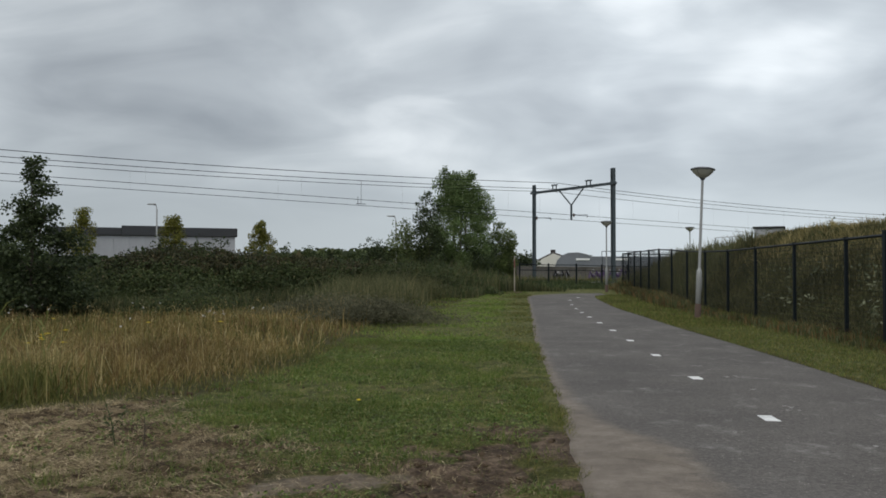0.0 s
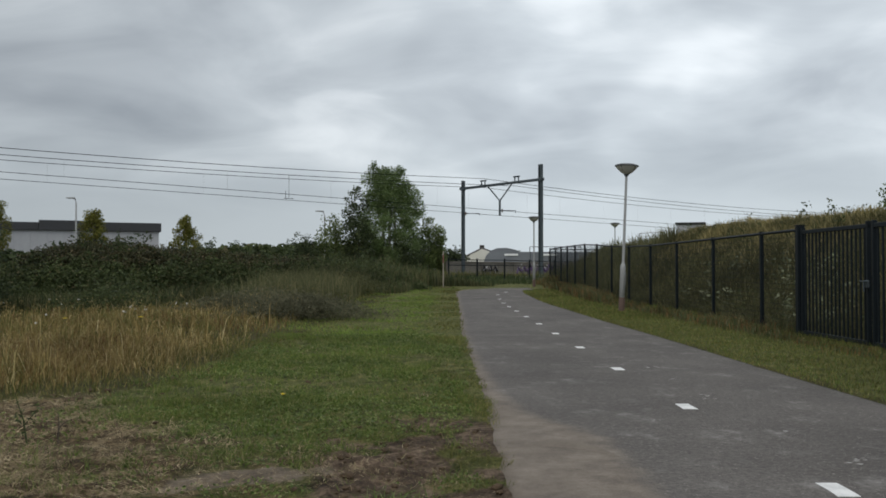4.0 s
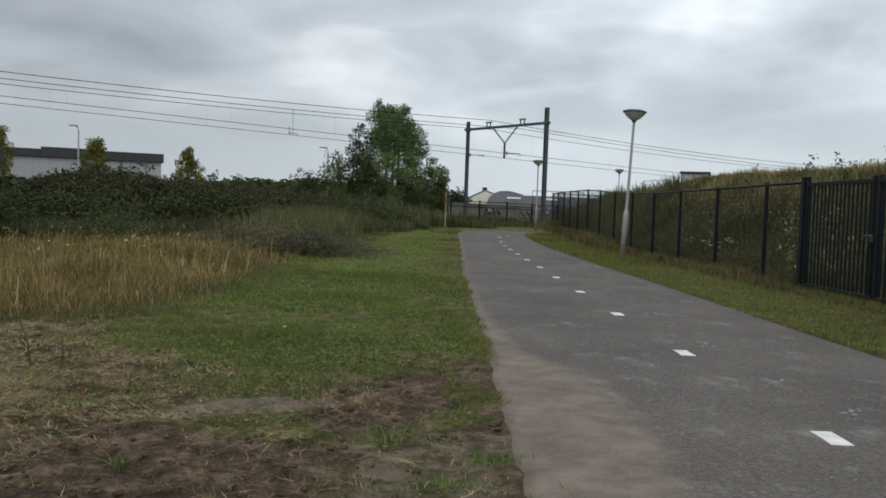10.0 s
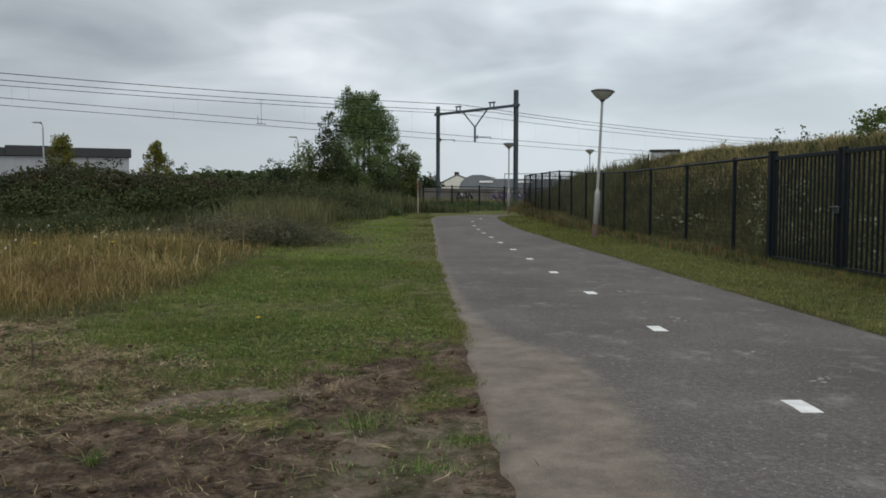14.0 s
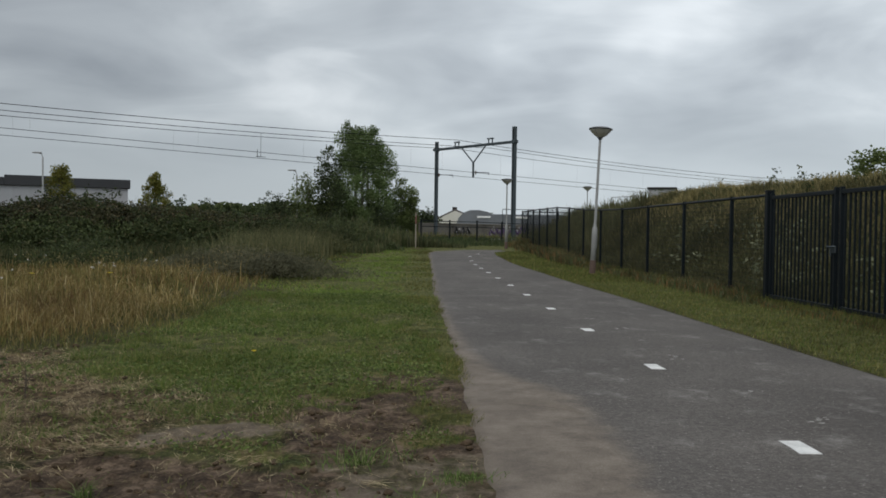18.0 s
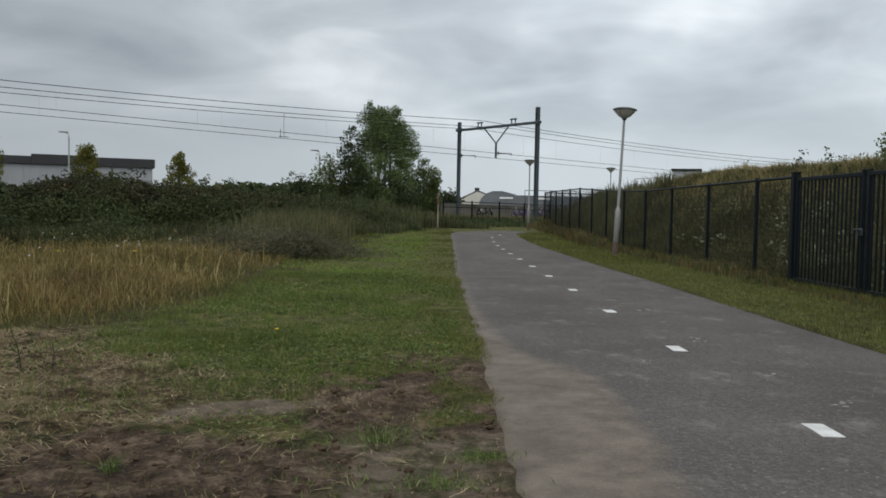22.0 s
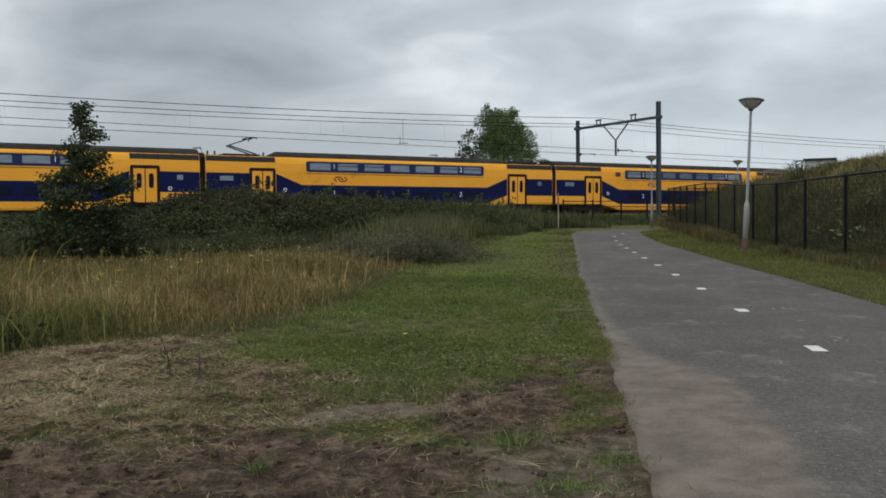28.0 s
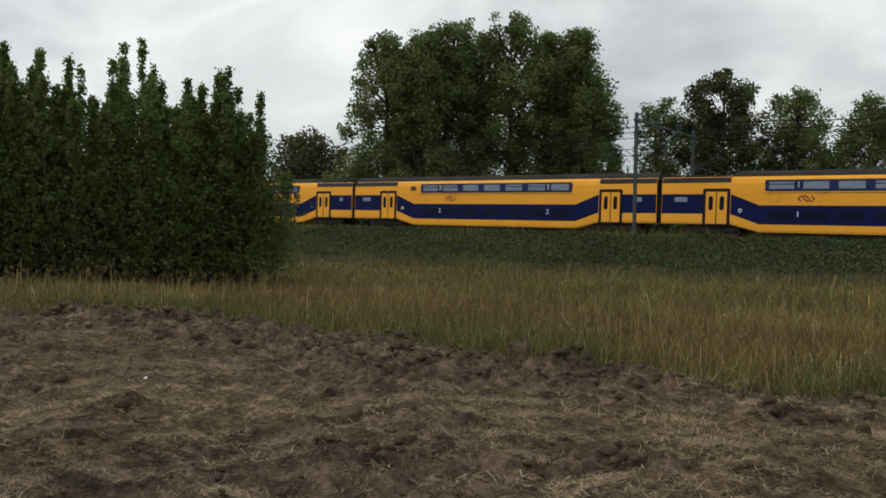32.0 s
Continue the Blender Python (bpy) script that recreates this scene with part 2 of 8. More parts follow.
def asphalt_material():
    """Worn grey asphalt with fine stone, pale scuffs, and sand trodden onto one edge (the mask is stored in the sheet)."""
    m, N, L, P = material("asphalt")
    geo = N.new("ShaderNodeNewGeometry")
    zone = N.new("ShaderNodeVertexColor")
    zone.layer_name = "zone"
    sep = N.new("ShaderNodeSeparateColor")
    L.new(zone.outputs[0], sep.inputs[0])

    def noise_at(scale, detail=5, rough=0.6, squeeze=None):
        nz = N.new("ShaderNodeTexNoise")
        nz.inputs["Scale"].default_value, nz.inputs["Detail"].default_value, nz.inputs["Roughness"].default_value = scale, detail, rough
        if squeeze:
            mp = N.new("ShaderNodeMapping")
            mp.inputs[3].default_value = squeeze
            L.new(geo.outputs["Position"], mp.inputs[0]), L.new(mp.outputs[0], nz.inputs["Vector"])
        else:
            L.new(geo.outputs["Position"], nz.inputs["Vector"])
        return nz.outputs[0]
    broad, mid, fine, streak = noise_at(0.6, 4, 0.5), noise_at(3.0, 9, 0.7), noise_at(110.0, 3, 0.7), noise_at(2.3, 8, 0.75, (1.0, 0.8, 1))
    mx = N.new("ShaderNodeMix")
    grain = noise_at(22.0, 6, 0.8)
    gm = N.new("ShaderNodeMix")
    gm.inputs[0].default_value = 0.5
    L.new(grain, gm.inputs[2]), L.new(fine, gm.inputs[3])
    mx.inputs[0].default_value = 0.8
    L.new(broad, mx.inputs[2]), L.new(gm.outputs[0], mx.inputs[3])
    base = ramp_node(N, [(0.38, (0.046, 0.04, 0.037)), (0.5, (0.092, 0.082, 0.074)), (0.62, (0.18, 0.163, 0.148))])
    L.new(mx.outputs[0], base.inputs[0])
    scuff = ramp_node(N, [(0.54, (0, 0, 0)), (0.62, (0.25, 0.25, 0.25)), (0.7, (0.8, 0.8, 0.8))])
    L.new(streak, scuff.inputs[0])
    s1 = N.new("ShaderNodeMix")
    s1.data_type = "RGBA"
    L.new(scuff.outputs[0], s1.inputs[0]), L.new(base.outputs[0], s1.inputs[6])
    s1.inputs[7].default_value = (0.27, 0.255, 0.24, 1)
    speck = ramp_node(N, [(0.66, (0, 0, 0)), (0.72, (0.75, 0.75, 0.75))])
    L.new(noise_at(42.0, 2, 0.5), speck.inputs[0])
    s0 = N.new("ShaderNodeMix")
    s0.data_type = "RGBA"
    L.new(speck.outputs[0], s0.inputs[0]), L.new(s1.outputs[2], s0.inputs[6])
    s0.inputs[7].default_value = (0.32, 0.3, 0.28, 1)
    s1 = s0
    sand = ramp_node(N, [(0.36, (0.095, 0.076, 0.06)), (0.5, (0.18, 0.147, 0.116)), (0.64, (0.275, 0.235, 0.19))])
    sm = N.new("ShaderNodeMix")
    sm.inputs[0].default_value = 0.35
    L.new(mid, sm.inputs[2]), L.new(fine, sm.inputs[3]), L.new(sm.outputs[0], sand.inputs[0])
    ad = N.new("ShaderNodeMath")
    ad.operation = "MULTIPLY_ADD"
    L.new(mid, ad.inputs[0])
    ad.inputs[1].default_value = 0.6
    L.new(sep.outputs[0], ad.inputs[2])
    mr = N.new("ShaderNodeMapRange")
    mr.interpolation_type = "SMOOTHSTEP"
    mr.inputs[1].default_value, mr.inputs[2].default_value, mr.inputs[4].default_value = 0.42, 1.0, 0.8
    L.new(ad.outputs[0], mr.inputs[0])
    s2 = N.new("ShaderNodeMix")
    s2.data_type = "RGBA"
    L.new(mr.outputs[0], s2.inputs[0]), L.new(s1.outputs[2], s2.inputs[6]), L.new(sand.outputs[0], s2.inputs[7])
    L.new(s2.outputs[2], P.inputs["Base Color"])
    P.inputs["Roughness"].default_value, P.inputs["Specular IOR Level"].default_value = 0.85, 0.3
    bp = N.new("ShaderNodeBump")
    bp.inputs["Strength"].default_value, bp.inputs["Distance"].default_value = 0.35, 0.006
    L.new(fine, bp.inputs["Height"]), L.new(bp.outputs[0], P.inputs["Normal"])
    return m


M = {
    "ground": ground_material(),
    "asphalt": asphalt_material(),
    "paint_white": surface("worn_white_paint", [(0.3, (0.5, 0.5, 0.49)), (0.6, (0.78, 0.78, 0.76))], 6, 60, 0.75, bump=0.1),
    "paint_faded": surface("faded_grey_paint", [(0.3, (0.2, 0.19, 0.18)), (0.6, (0.36, 0.35, 0.33))], 9, 60, 0.85, bump=0.1),
    "fence": surface("dark_coated_steel", two((0.008, 0.012, 0.015)), 2, 50, 0.5, 0.0, 0.05, spec=0.15),
    "galv": surface("galvanised_steel", two((0.36, 0.37, 0.38)), 4, 60, 0.5, 0.6, 0.05),
    "lamp_pole": surface("grey_lamp_pole", two((0.34, 0.345, 0.34)), 3, 50, 0.5, 0.2, 0.05),
    "rust": surface("rust_brown_paint", two((0.095, 0.06, 0.045)), 8, 60, 0.8),
    "lamp_cap": surface("dark_grey_lamp_cap", two((0.1, 0.105, 0.11)), 6, 50, 0.5),
    "lamp_bowl": surface("pale_lamp_bowl", two((0.6, 0.58, 0.52)), 5, 40, 0.35, bump=0.02),
    "portal": surface("portal_steel", two((0.068, 0.085, 0.094), 0.75), 3, 40, 0.7, 0.1, 0.1, spec=0.3),
    "wire": surface("wire", two((0.02, 0.022, 0.025)), 5, 40, 0.95, 0.0, 0, spec=0.05),
    "insulator": surface("insulator", two((0.13, 0.09, 0.07)), 5, 40, 0.35, bump=0),
    "ballast": surface("ballast", [(0.3, (0.05, 0.042, 0.036)), (0.7, (0.17, 0.15, 0.13))], 6, 30, 0.95, bump=0.9, depth=0.04),
    "rail": surface("rail_steel", two((0.14, 0.09, 0.065)), 4, 40, 0.5, 0.5),
    "sleeper": surface("concrete_sleeper", two((0.24, 0.23, 0.21)), 5, 40, 0.9),
    "yellow": surface("yellow_coach_paint", [(0.3, (0.6, 0.27, 0.04)), (0.38, (0.93, 0.41, 0.042)), (0.7, (1.0, 0.47, 0.055))], 0.55, 9, 0.42, bump=0.0, spec=0.12),
    "blue": surface("blue_coach_paint", two((0.006, 0.011, 0.07), 0.8), 0.5, 9, 0.45, bump=0.0, spec=0.12),
    "band": surface("window_band_paint", two((0.017, 0.03, 0.105), 0.8), 0.6, 9, 0.4, bump=0.0, spec=0.2),
    "roof": surface("grey_coach_roof", [(0.3, (0.02, 0.019, 0.018)), (0.7, (0.052, 0.046, 0.042))], 0.6, 7, 0.85, bump=0.15, spec=0.15),
    "cab_grey": surface("cab_grey_paint", two((0.04, 0.042, 0.044)), 0.7, 9, 0.6, bump=0.0, coat=0.1),
    "vent": surface("dark_vent", two((0.018, 0.018, 0.02)), 3, 40, 0.8),
    "rubber": surface("black_rubber", two((0.012, 0.012, 0.013)), 3, 40, 0.8),
    "under": surface("underframe_grime", two((0.035, 0.029, 0.025)), 3, 30, 0.85),
    "door_frame": surface("door_frame_paint", two((0.02, 0.011, 0.02)), 2, 20, 0.5, bump=0.0, spec=0.15),
    "logo": surface("logo_red_brown", two((0.26, 0.032, 0.02)), 2, 20, 0.5, bump=0.0),
    "digit": surface("white_digit", two((0.8, 0.8, 0.8), 0.9), 2, 20, 0.5, bump=0.0),
    "number": surface("dark_number", two((0.1, 0.045, 0.015)), 2, 20, 0.5, bump=0.0),
    "pane": glass("coach_window", (0.19, 0.245, 0.32)),
    "dark_pane": surface("dark_coach_window", two((0.006, 0.008, 0.03)), 1.5, 9, 0.3, bump=0, spec=0.14),
    "windscreen": glass("windscreen", (0.03, 0.032, 0.035), 0.3, 0.25),
    "bark": surface("bark", [(0.3, (0.03, 0.024, 0.018)), (0.7, (0.11, 0.09, 0.07))], 5, 30, 0.95, bump=0.6, depth=0.03),
    "bark_pale": surface("pale_bark", [(0.3, (0.06, 0.055, 0.045)), (0.7, (0.2, 0.19, 0.16))], 5, 30, 0.95, bump=0.5, depth=0.03),
    "wall_grey": surface("grey_metal_cladding", [(0.3, (0.3, 0.31, 0.33)), (0.7, (0.38, 0.39, 0.41))], 0.2, 3, 0.6, bump=0.05),
    "wall_dark": surface("dark_roof_fascia", two((0.035, 0.037, 0.042)), 0.3, 3, 0.6, bump=0.05),
    "white_wall": surface("white_render", [(0.3, (0.55, 0.54, 0.48)), (0.7, (0.68, 0.67, 0.61))], 0.6, 8, 0.85, bump=0.1),
    "tile_roof": surface("grey_roof_tiles", two((0.14, 0.13, 0.13)), 1, 14, 0.8, bump=0.3),
    "concrete": surface("weathered_concrete", [(0.3, (0.07, 0.062, 0.052)), (0.7, (0.19, 0.175, 0.155))], 0.7, 14, 0.9, bump=0.3),
    "pale_concrete": surface("pale_concrete", [(0.3, (0.28, 0.27, 0.25)), (0.7, (0.42, 0.41, 0.38))], 2, 20, 0.9, bump=0.3),
    "hall": surface("grey_hall_roof", [(0.3, (0.13, 0.14, 0.155)), (0.7, (0.21, 0.225, 0.25))], 0.4, 6, 0.55, 0.2),
    "graffiti_dark": surface("black_spray_paint", two((0.02, 0.02, 0.025)), 3, 30, 0.7, bump=0),
    "graffiti_pale": surface("pale_spray_paint", two((0.5, 0.49, 0.5)), 3, 30, 0.7, bump=0),
    "graffiti_violet": surface("violet_spray_paint", two((0.1, 0.06, 0.16)), 3, 30, 0.7, bump=0),
    "sand": surface("damp_sand", [(0.3, (0.1, 0.082, 0.065)), (0.7, (0.2, 0.168, 0.135))], 5, 60, 0.95, bump=0.6, depth=0.01),
    "wood": surface("grey_wood", [(0.3, (0.2, 0.17, 0.13)), (0.7, (0.38, 0.34, 0.28))], 6, 40, 0.9, bump=0.3),
    "red": surface("faded_red_paint", two((0.2, 0.085, 0.065)), 5, 40, 0.7),
    "flower": surface("yellow_petals", two((0.75, 0.55, 0.02)), 20, 60, 0.6, bump=0),
    "flower_white": surface("white_petals", two((0.75, 0.73, 0.68)), 20, 60, 0.6, bump=0),
    "leaf_poplar": leafy("poplar_leaf", [(0.0, (0.085, 0.12, 0.036)), (0.5, (0.14, 0.185, 0.056)), (1.0, (0.21, 0.255, 0.085))], 0.58),
    "leaf_far": leafy("far_tree_leaf", [(0.0, (0.095, 0.13, 0.05)), (0.5, (0.157, 0.198, 0.07)), (1.0, (0.235, 0.278, 0.103))], 0.58),
    "leaf_willow": leafy("willow_leaf", [(0.0, (0.09, 0.14, 0.05)), (0.5, (0.155, 0.22, 0.08)), (1.0, (0.24, 0.3, 0.13))], 0.5),
    "leaf_dark": leafy("dark_leaf", [(0.0, (0.032, 0.046, 0.022)), (0.5, (0.054, 0.074, 0.032)), (1.0, (0.09, 0.115, 0.048))], 0.4),
    "leaf_brown": leafy("browning_leaf", [(0.0, (0.055, 0.066, 0.028)), (0.6, (0.092, 0.1, 0.038)), (1.0, (0.145, 0.13, 0.05))], 0.45),
    "leaf_young": leafy("young_leaf", [(0.0, (0.075, 0.09, 0.018)), (0.5, (0.15, 0.155, 0.03)), (1.0, (0.25, 0.225, 0.05))], 0.4),
    "leaf_hedge": leafy("bramble_leaf", [(0.0, (0.036, 0.05, 0.021)), (0.55, (0.068, 0.09, 0.034)), (0.9, (0.11, 0.135, 0.052)), (1.0, (0.16, 0.135, 0.07))], 0.42),
    "leaf_weed": leafy("dark_weed", [(0.0, (0.042, 0.058, 0.024)), (0.6, (0.085, 0.105, 0.042)), (0.93, (0.14, 0.16, 0.068)), (1.0, (0.26, 0.23, 0.13))], 0.35),
    "leaf_bank": leafy("bank_leaf", [(0.0, (0.027, 0.039, 0.017)), (0.55, (0.05, 0.071, 0.026)), (1.0, (0.1, 0.126, 0.049))], 0.35),
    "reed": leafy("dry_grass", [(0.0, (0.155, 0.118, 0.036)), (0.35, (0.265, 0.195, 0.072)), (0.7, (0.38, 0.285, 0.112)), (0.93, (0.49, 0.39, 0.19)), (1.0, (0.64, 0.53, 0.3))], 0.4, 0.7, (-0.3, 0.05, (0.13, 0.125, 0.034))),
    "reed_brown": leafy("brown_grass", [(0.0, (0.1, 0.062, 0.026)), (0.6, (0.175, 0.108, 0.045)), (1.0, (0.29, 0.185, 0.08))], 0.4, 0.7),
    "reed_green": leafy("green_tall_grass", [(0.0, (0.07, 0.082, 0.024)), (0.5, (0.13, 0.138, 0.04)), (1.0, (0.25, 0.22, 0.075))], 0.4, 0.7),
    "reed_dull": leafy("grey_brown_grass", [(0.0, (0.075, 0.085, 0.038)), (0.5, (0.125, 0.128, 0.06)), (1.0, (0.2, 0.18, 0.088))], 0.4, 0.75),
    "weed_grey": leafy("grey_weed", [(0.0, (0.085, 0.088, 0.052)), (0.5, (0.14, 0.14, 0.085)), (1.0, (0.21, 0.195, 0.12))], 0.45, 0.8),
    "reed_slope": leafy("slope_grass", [(0.0, (0.05, 0.056, 0.025)), (0.5, (0.1, 0.1, 0.043)), (1.0, (0.18, 0.16, 0.075))], 0.4, 0.75),
    "dock": leafy("pale_dock_leaf", [(0.0, (0.1, 0.12, 0.06)), (1.0, (0.27, 0.28, 0.17))], 0.3),
    "reed_leaf": leafy("reed_leaf", [(0.0, (0.085, 0.105, 0.03)), (1.0, (0.2, 0.21, 0.065))], 0.45, 0.6),
    "reed_yellow": leafy("yellow_reed_leaf", [(0.0, (0.27, 0.19, 0.045)), (1.0, (0.55, 0.4, 0.1))], 0.45, 0.6),
    "hill_grass": leafy("golden_hill_grass", [(0.0, (0.15, 0.13, 0.05)), (0.5, (0.28, 0.235, 0.1)), (1.0, (0.45, 0.37, 0.18))], 0.4, 0.7),
    "blade": leafy("mown_grass", [(0.0, (0.07, 0.112, 0.024)), (0.45, (0.138, 0.205, 0.042)), (0.8, (0.215, 0.26, 0.066)), (1.0, (0.38, 0.34, 0.16))], 0.5, 0.6),
    "fringe": leafy("fringe_grass", [(0.0, (0.055, 0.075, 0.022)), (0.5, (0.1, 0.125, 0.034)), (0.85, (0.17, 0.17, 0.055)), (1.0, (0.32, 0.27, 0.13))], 0.35, 0.65),
    "bramble": leafy("brownish_bramble_leaf", [(0.0, (0.03, 0.034, 0.017)), (0.5, (0.058, 0.058, 0.027)), (0.85, (0.095, 0.085, 0.04)), (1.0, (0.15, 0.11, 0.06))], 0.3),
    "blade_lush": leafy("lush_grass", [(0.0, (0.09, 0.15, 0.027)), (0.5, (0.165, 0.255, 0.045)), (1.0, (0.27, 0.335, 0.08))], 0.5, 0.6),
    "clover": leafy("clover_leaf", [(0.0, (0.065, 0.1, 0.026)), (0.6, (0.135, 0.19, 0.048)), (1.0, (0.25, 0.29, 0.1))], 0.4, 0.5),
    "blade_fresh": leafy("fresh_grass", [(0.0, (0.065, 0.115, 0.024)), (0.8, (0.16, 0.24, 0.06)), (1.0, (0.4, 0.4, 0.2))], 0.4, 0.6),
    "straw": leafy("straw", [(0.0, (0.1, 0.07, 0.043)), (0.4, (0.25, 0.187, 0.103)), (0.75, (0.46, 0.362, 0.208)), (1.0, (0.72, 0.6, 0.375))], 0.15, 0.8),
    "clod": surface("soil_clod", [(0.3, (0.042, 0.029, 0.019)), (0.7, (0.15, 0.108, 0.072))], 8, 60, 0.97, bump=0.9, depth=0.02, spec=0.1),
}

# ---------------------------------------------------------------- mesh helpers
RNG = np.random.default_rng(7)


class Shape:
    """Collects boxes, tubes, lofts and polygons into one mesh."""

    def __init__(self):
        self.v, self.f, self.smooth = [], [], []

    def add(self, verts, faces, smooth=False):
        k = len(self.v)
        self.v += [tuple(p) for p in verts]
        self.f += [tuple(k + i for i in f) for f in faces]
        self.smooth += [smooth] * len(faces)
        return self

    def box(self, lo, hi, chamfer=0.0):
        (x0, y0, z0), (x1, y1, z1) = lo, hi
        c = min(chamfer, (x1 - x0) / 3, (y1 - y0) / 3, (z1 - z0) / 3)
        if c <= 0:
            v = [(x, y, z) for z in (z0, z1) for x, y in ((x0, y0), (x1, y0), (x1, y1), (x0, y1))]
            return self.add(v, [(0, 3, 2, 1), (4, 5, 6, 7), (0, 1, 5, 4), (1, 2, 6, 5), (2, 3, 7, 6), (3, 0, 4, 7)])
        ring = lambda d, z: [(x0 + d + c, y0 + d, z), (x1 - d - c, y0 + d, z), (x1 - d, y0 + d + c, z), (x1 - d, y1 - d - c, z),
                             (x1 - d - c, y1 - d, z), (x0 + d + c, y1 - d, z), (x0 + d, y1 - d - c, z), (x0 + d, y0 + d + c, z)]
        v = ring(c, z0) + ring(0, z0 + c) + ring(0, z1 - c) + ring(c, z1)
        f = [tuple(range(7, -1, -1)), tuple(range(24, 32))]
        for r in range(3):
            f += [(8 * r + i, 8 * r + (i + 1) % 8, 8 * r + 8 + (i + 1) % 8, 8 * r + 8 + i) for i in range(8)]
        return self.add(v, f)

    def tube(self, points, radii, sides=8, caps=True):
        """A round bar along points, with a radius for each."""
        points = [Vector(p) for p in points]
        radii = [radii] * len(points) if isinstance(radii, (int, float)) else radii
        v, f = [], []
        for i, (p, r) in enumerate(zip(points, radii)):
            way = (points[min(i + 1, len(points) - 1)] - points[max(i - 1, 0)])
            way = way.normalized() if way.length > 1e-9 else Vector((0, 0, 1))
            a = way.cross(Vector((0, 0, 1)) if abs(way.z) < 0.9 else Vector((1, 0, 0))).normalized()
            b = way.cross(a)
            v += [p + r * (math.cos(2 * math.pi * k / sides) * a + math.sin(2 * math.pi * k / sides) * b) for k in range(sides)]
        for i in range(len(points) - 1):
            f += [(sides * i + k, sides * (i + 1) + k, sides * (i + 1) + (k + 1) % sides, sides * i + (k + 1) % sides) for k in range(sides)]
        self.add(v, f, sides > 5)
        if caps:
            n = len(points)
            self.add(v[:sides], [tuple(range(sides))]), self.add(v[-sides:], [tuple(range(sides - 1, -1, -1))])
        return self

    def lathe(self, profile, centre=(0, 0, 0), sides=20):
        """A turned body: profile of (radius, height)."""
        c = Vector(centre)
        v = [c + Vector((r * math.cos(2 * math.pi * k / sides), r * math.sin(2 * math.pi * k / sides), z)) for r, z in profile for k in range(sides)]
        f = [(sides * i + k, sides * i + (k + 1) % sides, sides * (i + 1) + (k + 1) % sides, sides * (i + 1) + k)
             for i in range(len(profile) - 1) for k in range(sides)]
        return self.add(v, f, True)

    def plate(self, outline, y0, y1):
        """A flat plate: an outline in x, z, thick from y0 to y1."""
        n = len(outline)
        v = [(x, y0, z) for x, z in outline] + [(x, y1, z) for x, z in outline]
        f = [tuple(range(n)), tuple(range(2 * n - 1, n - 1, -1))] + [(i, i + n, (i + 1) % n + n, (i + 1) % n) for i in range(n)]
        return self.add(v, f)

    def loft(self, rings, closed=True, ends=True):
        n = len(rings[0])
        v = [p for ring in rings for p in ring]
        last = n if closed else n - 1
        f = [(n * i + k, n * i + (k + 1) % n, n * (i + 1) + (k + 1) % n, n * (i + 1) + k) for i in range(len(rings) - 1) for k in range(last)]
        if ends and closed:
            f += [tuple(range(n - 1, -1, -1)), tuple(range(n * (len(rings) - 1), n * len(rings)))]
        return self.add(v, f)

    def mesh(self, name, mat):
        me = bpy.data.meshes.new(name)
        me.from_pydata(self.v, [], self.f)
        me.polygons.foreach_set("use_smooth", self.smooth)
        me.materials.append(mat)
        bm = bmesh.new()
        bm.from_mesh(me)
        bmesh.ops.recalc_face_normals(bm, faces=bm.faces)
        bm.to_mesh(me)
        bm.free()
        return me


def part(name, shape, mat, parent, label="", at=None):
    """One mesh object under a thing or a part."""
    ob = new(name, shape.mesh(name, mat) if isinstance(shape, Shape) else shape)
    ob.parent = parent
    if at is not None:
        ob.matrix_basis = at
    return tagged(ob, label) if label else ob


def thing(name, m, label, category, group="", kind=""):
    ob = new(name)
    ob.matrix_basis = m
    ob.empty_display_size = 0.2
    return tagged(ob, label, category, group, kind)


def solid(name, shape, mat, label, category="", group="", kind="", at=None):
    ob = new(name, shape.mesh(name, mat) if isinstance(shape, Shape) else shape)
    if at is not None:
        ob.matrix_basis = at
    return tagged(ob, label, category, group, kind)


def triangles(name, verts, tris, mat):
    """A mesh from arrays."""
    me = bpy.data.meshes.new(name)
    me.vertices.add(len(verts))
    me.vertices.foreach_set("co", np.ascontiguousarray(verts, np.float32).ravel())
    me.loops.add(tris.size)
    me.loops.foreach_set("vertex_index", np.ascontiguousarray(tris, np.int32).ravel())
    me.polygons.add(len(tris))
    me.polygons.foreach_set("loop_start", np.arange(0, tris.size, tris.shape[1], dtype=np.int32))
    me.polygons.foreach_set("loop_total", np.full(len(tris), tris.shape[1], np.int32))
    me.materials.append(mat)
    me.update(calc_edges=True)
    return me


def leaves(points, size, rng=RNG, tilt=1.0, long=1.6):
    """Folded pointed leaves at points: arrays of vertices and triangles. size: one length or one for each."""
    n = len(points)
    size = np.broadcast_to(np.asarray(size, float), (n,)) * rng.uniform(0.7, 1.3, n)
    a = rng.normal(size=(n, 3)) * (1, 1, tilt)
    a /= np.linalg.norm(a, axis=1)[:, None]
    b = np.cross(a, rng.normal(size=(n, 3)))
    b /= np.linalg.norm(b, axis=1)[:, None]
    c = np.cross(a, b)
    L, W = (size * 0.5)[:, None] * a, (size * 0.5 / long)[:, None] * b
    up = (size * 0.12)[:, None] * c
    v = np.stack([points - L, points + W + up, points + L, points - W + up], 1).reshape(-1, 3)
    k = np.arange(n)[:, None] * 4
    t = np.concatenate([k + (0, 1, 2), k + (0, 2, 3)], 1).reshape(-1, 3)
    return v, t


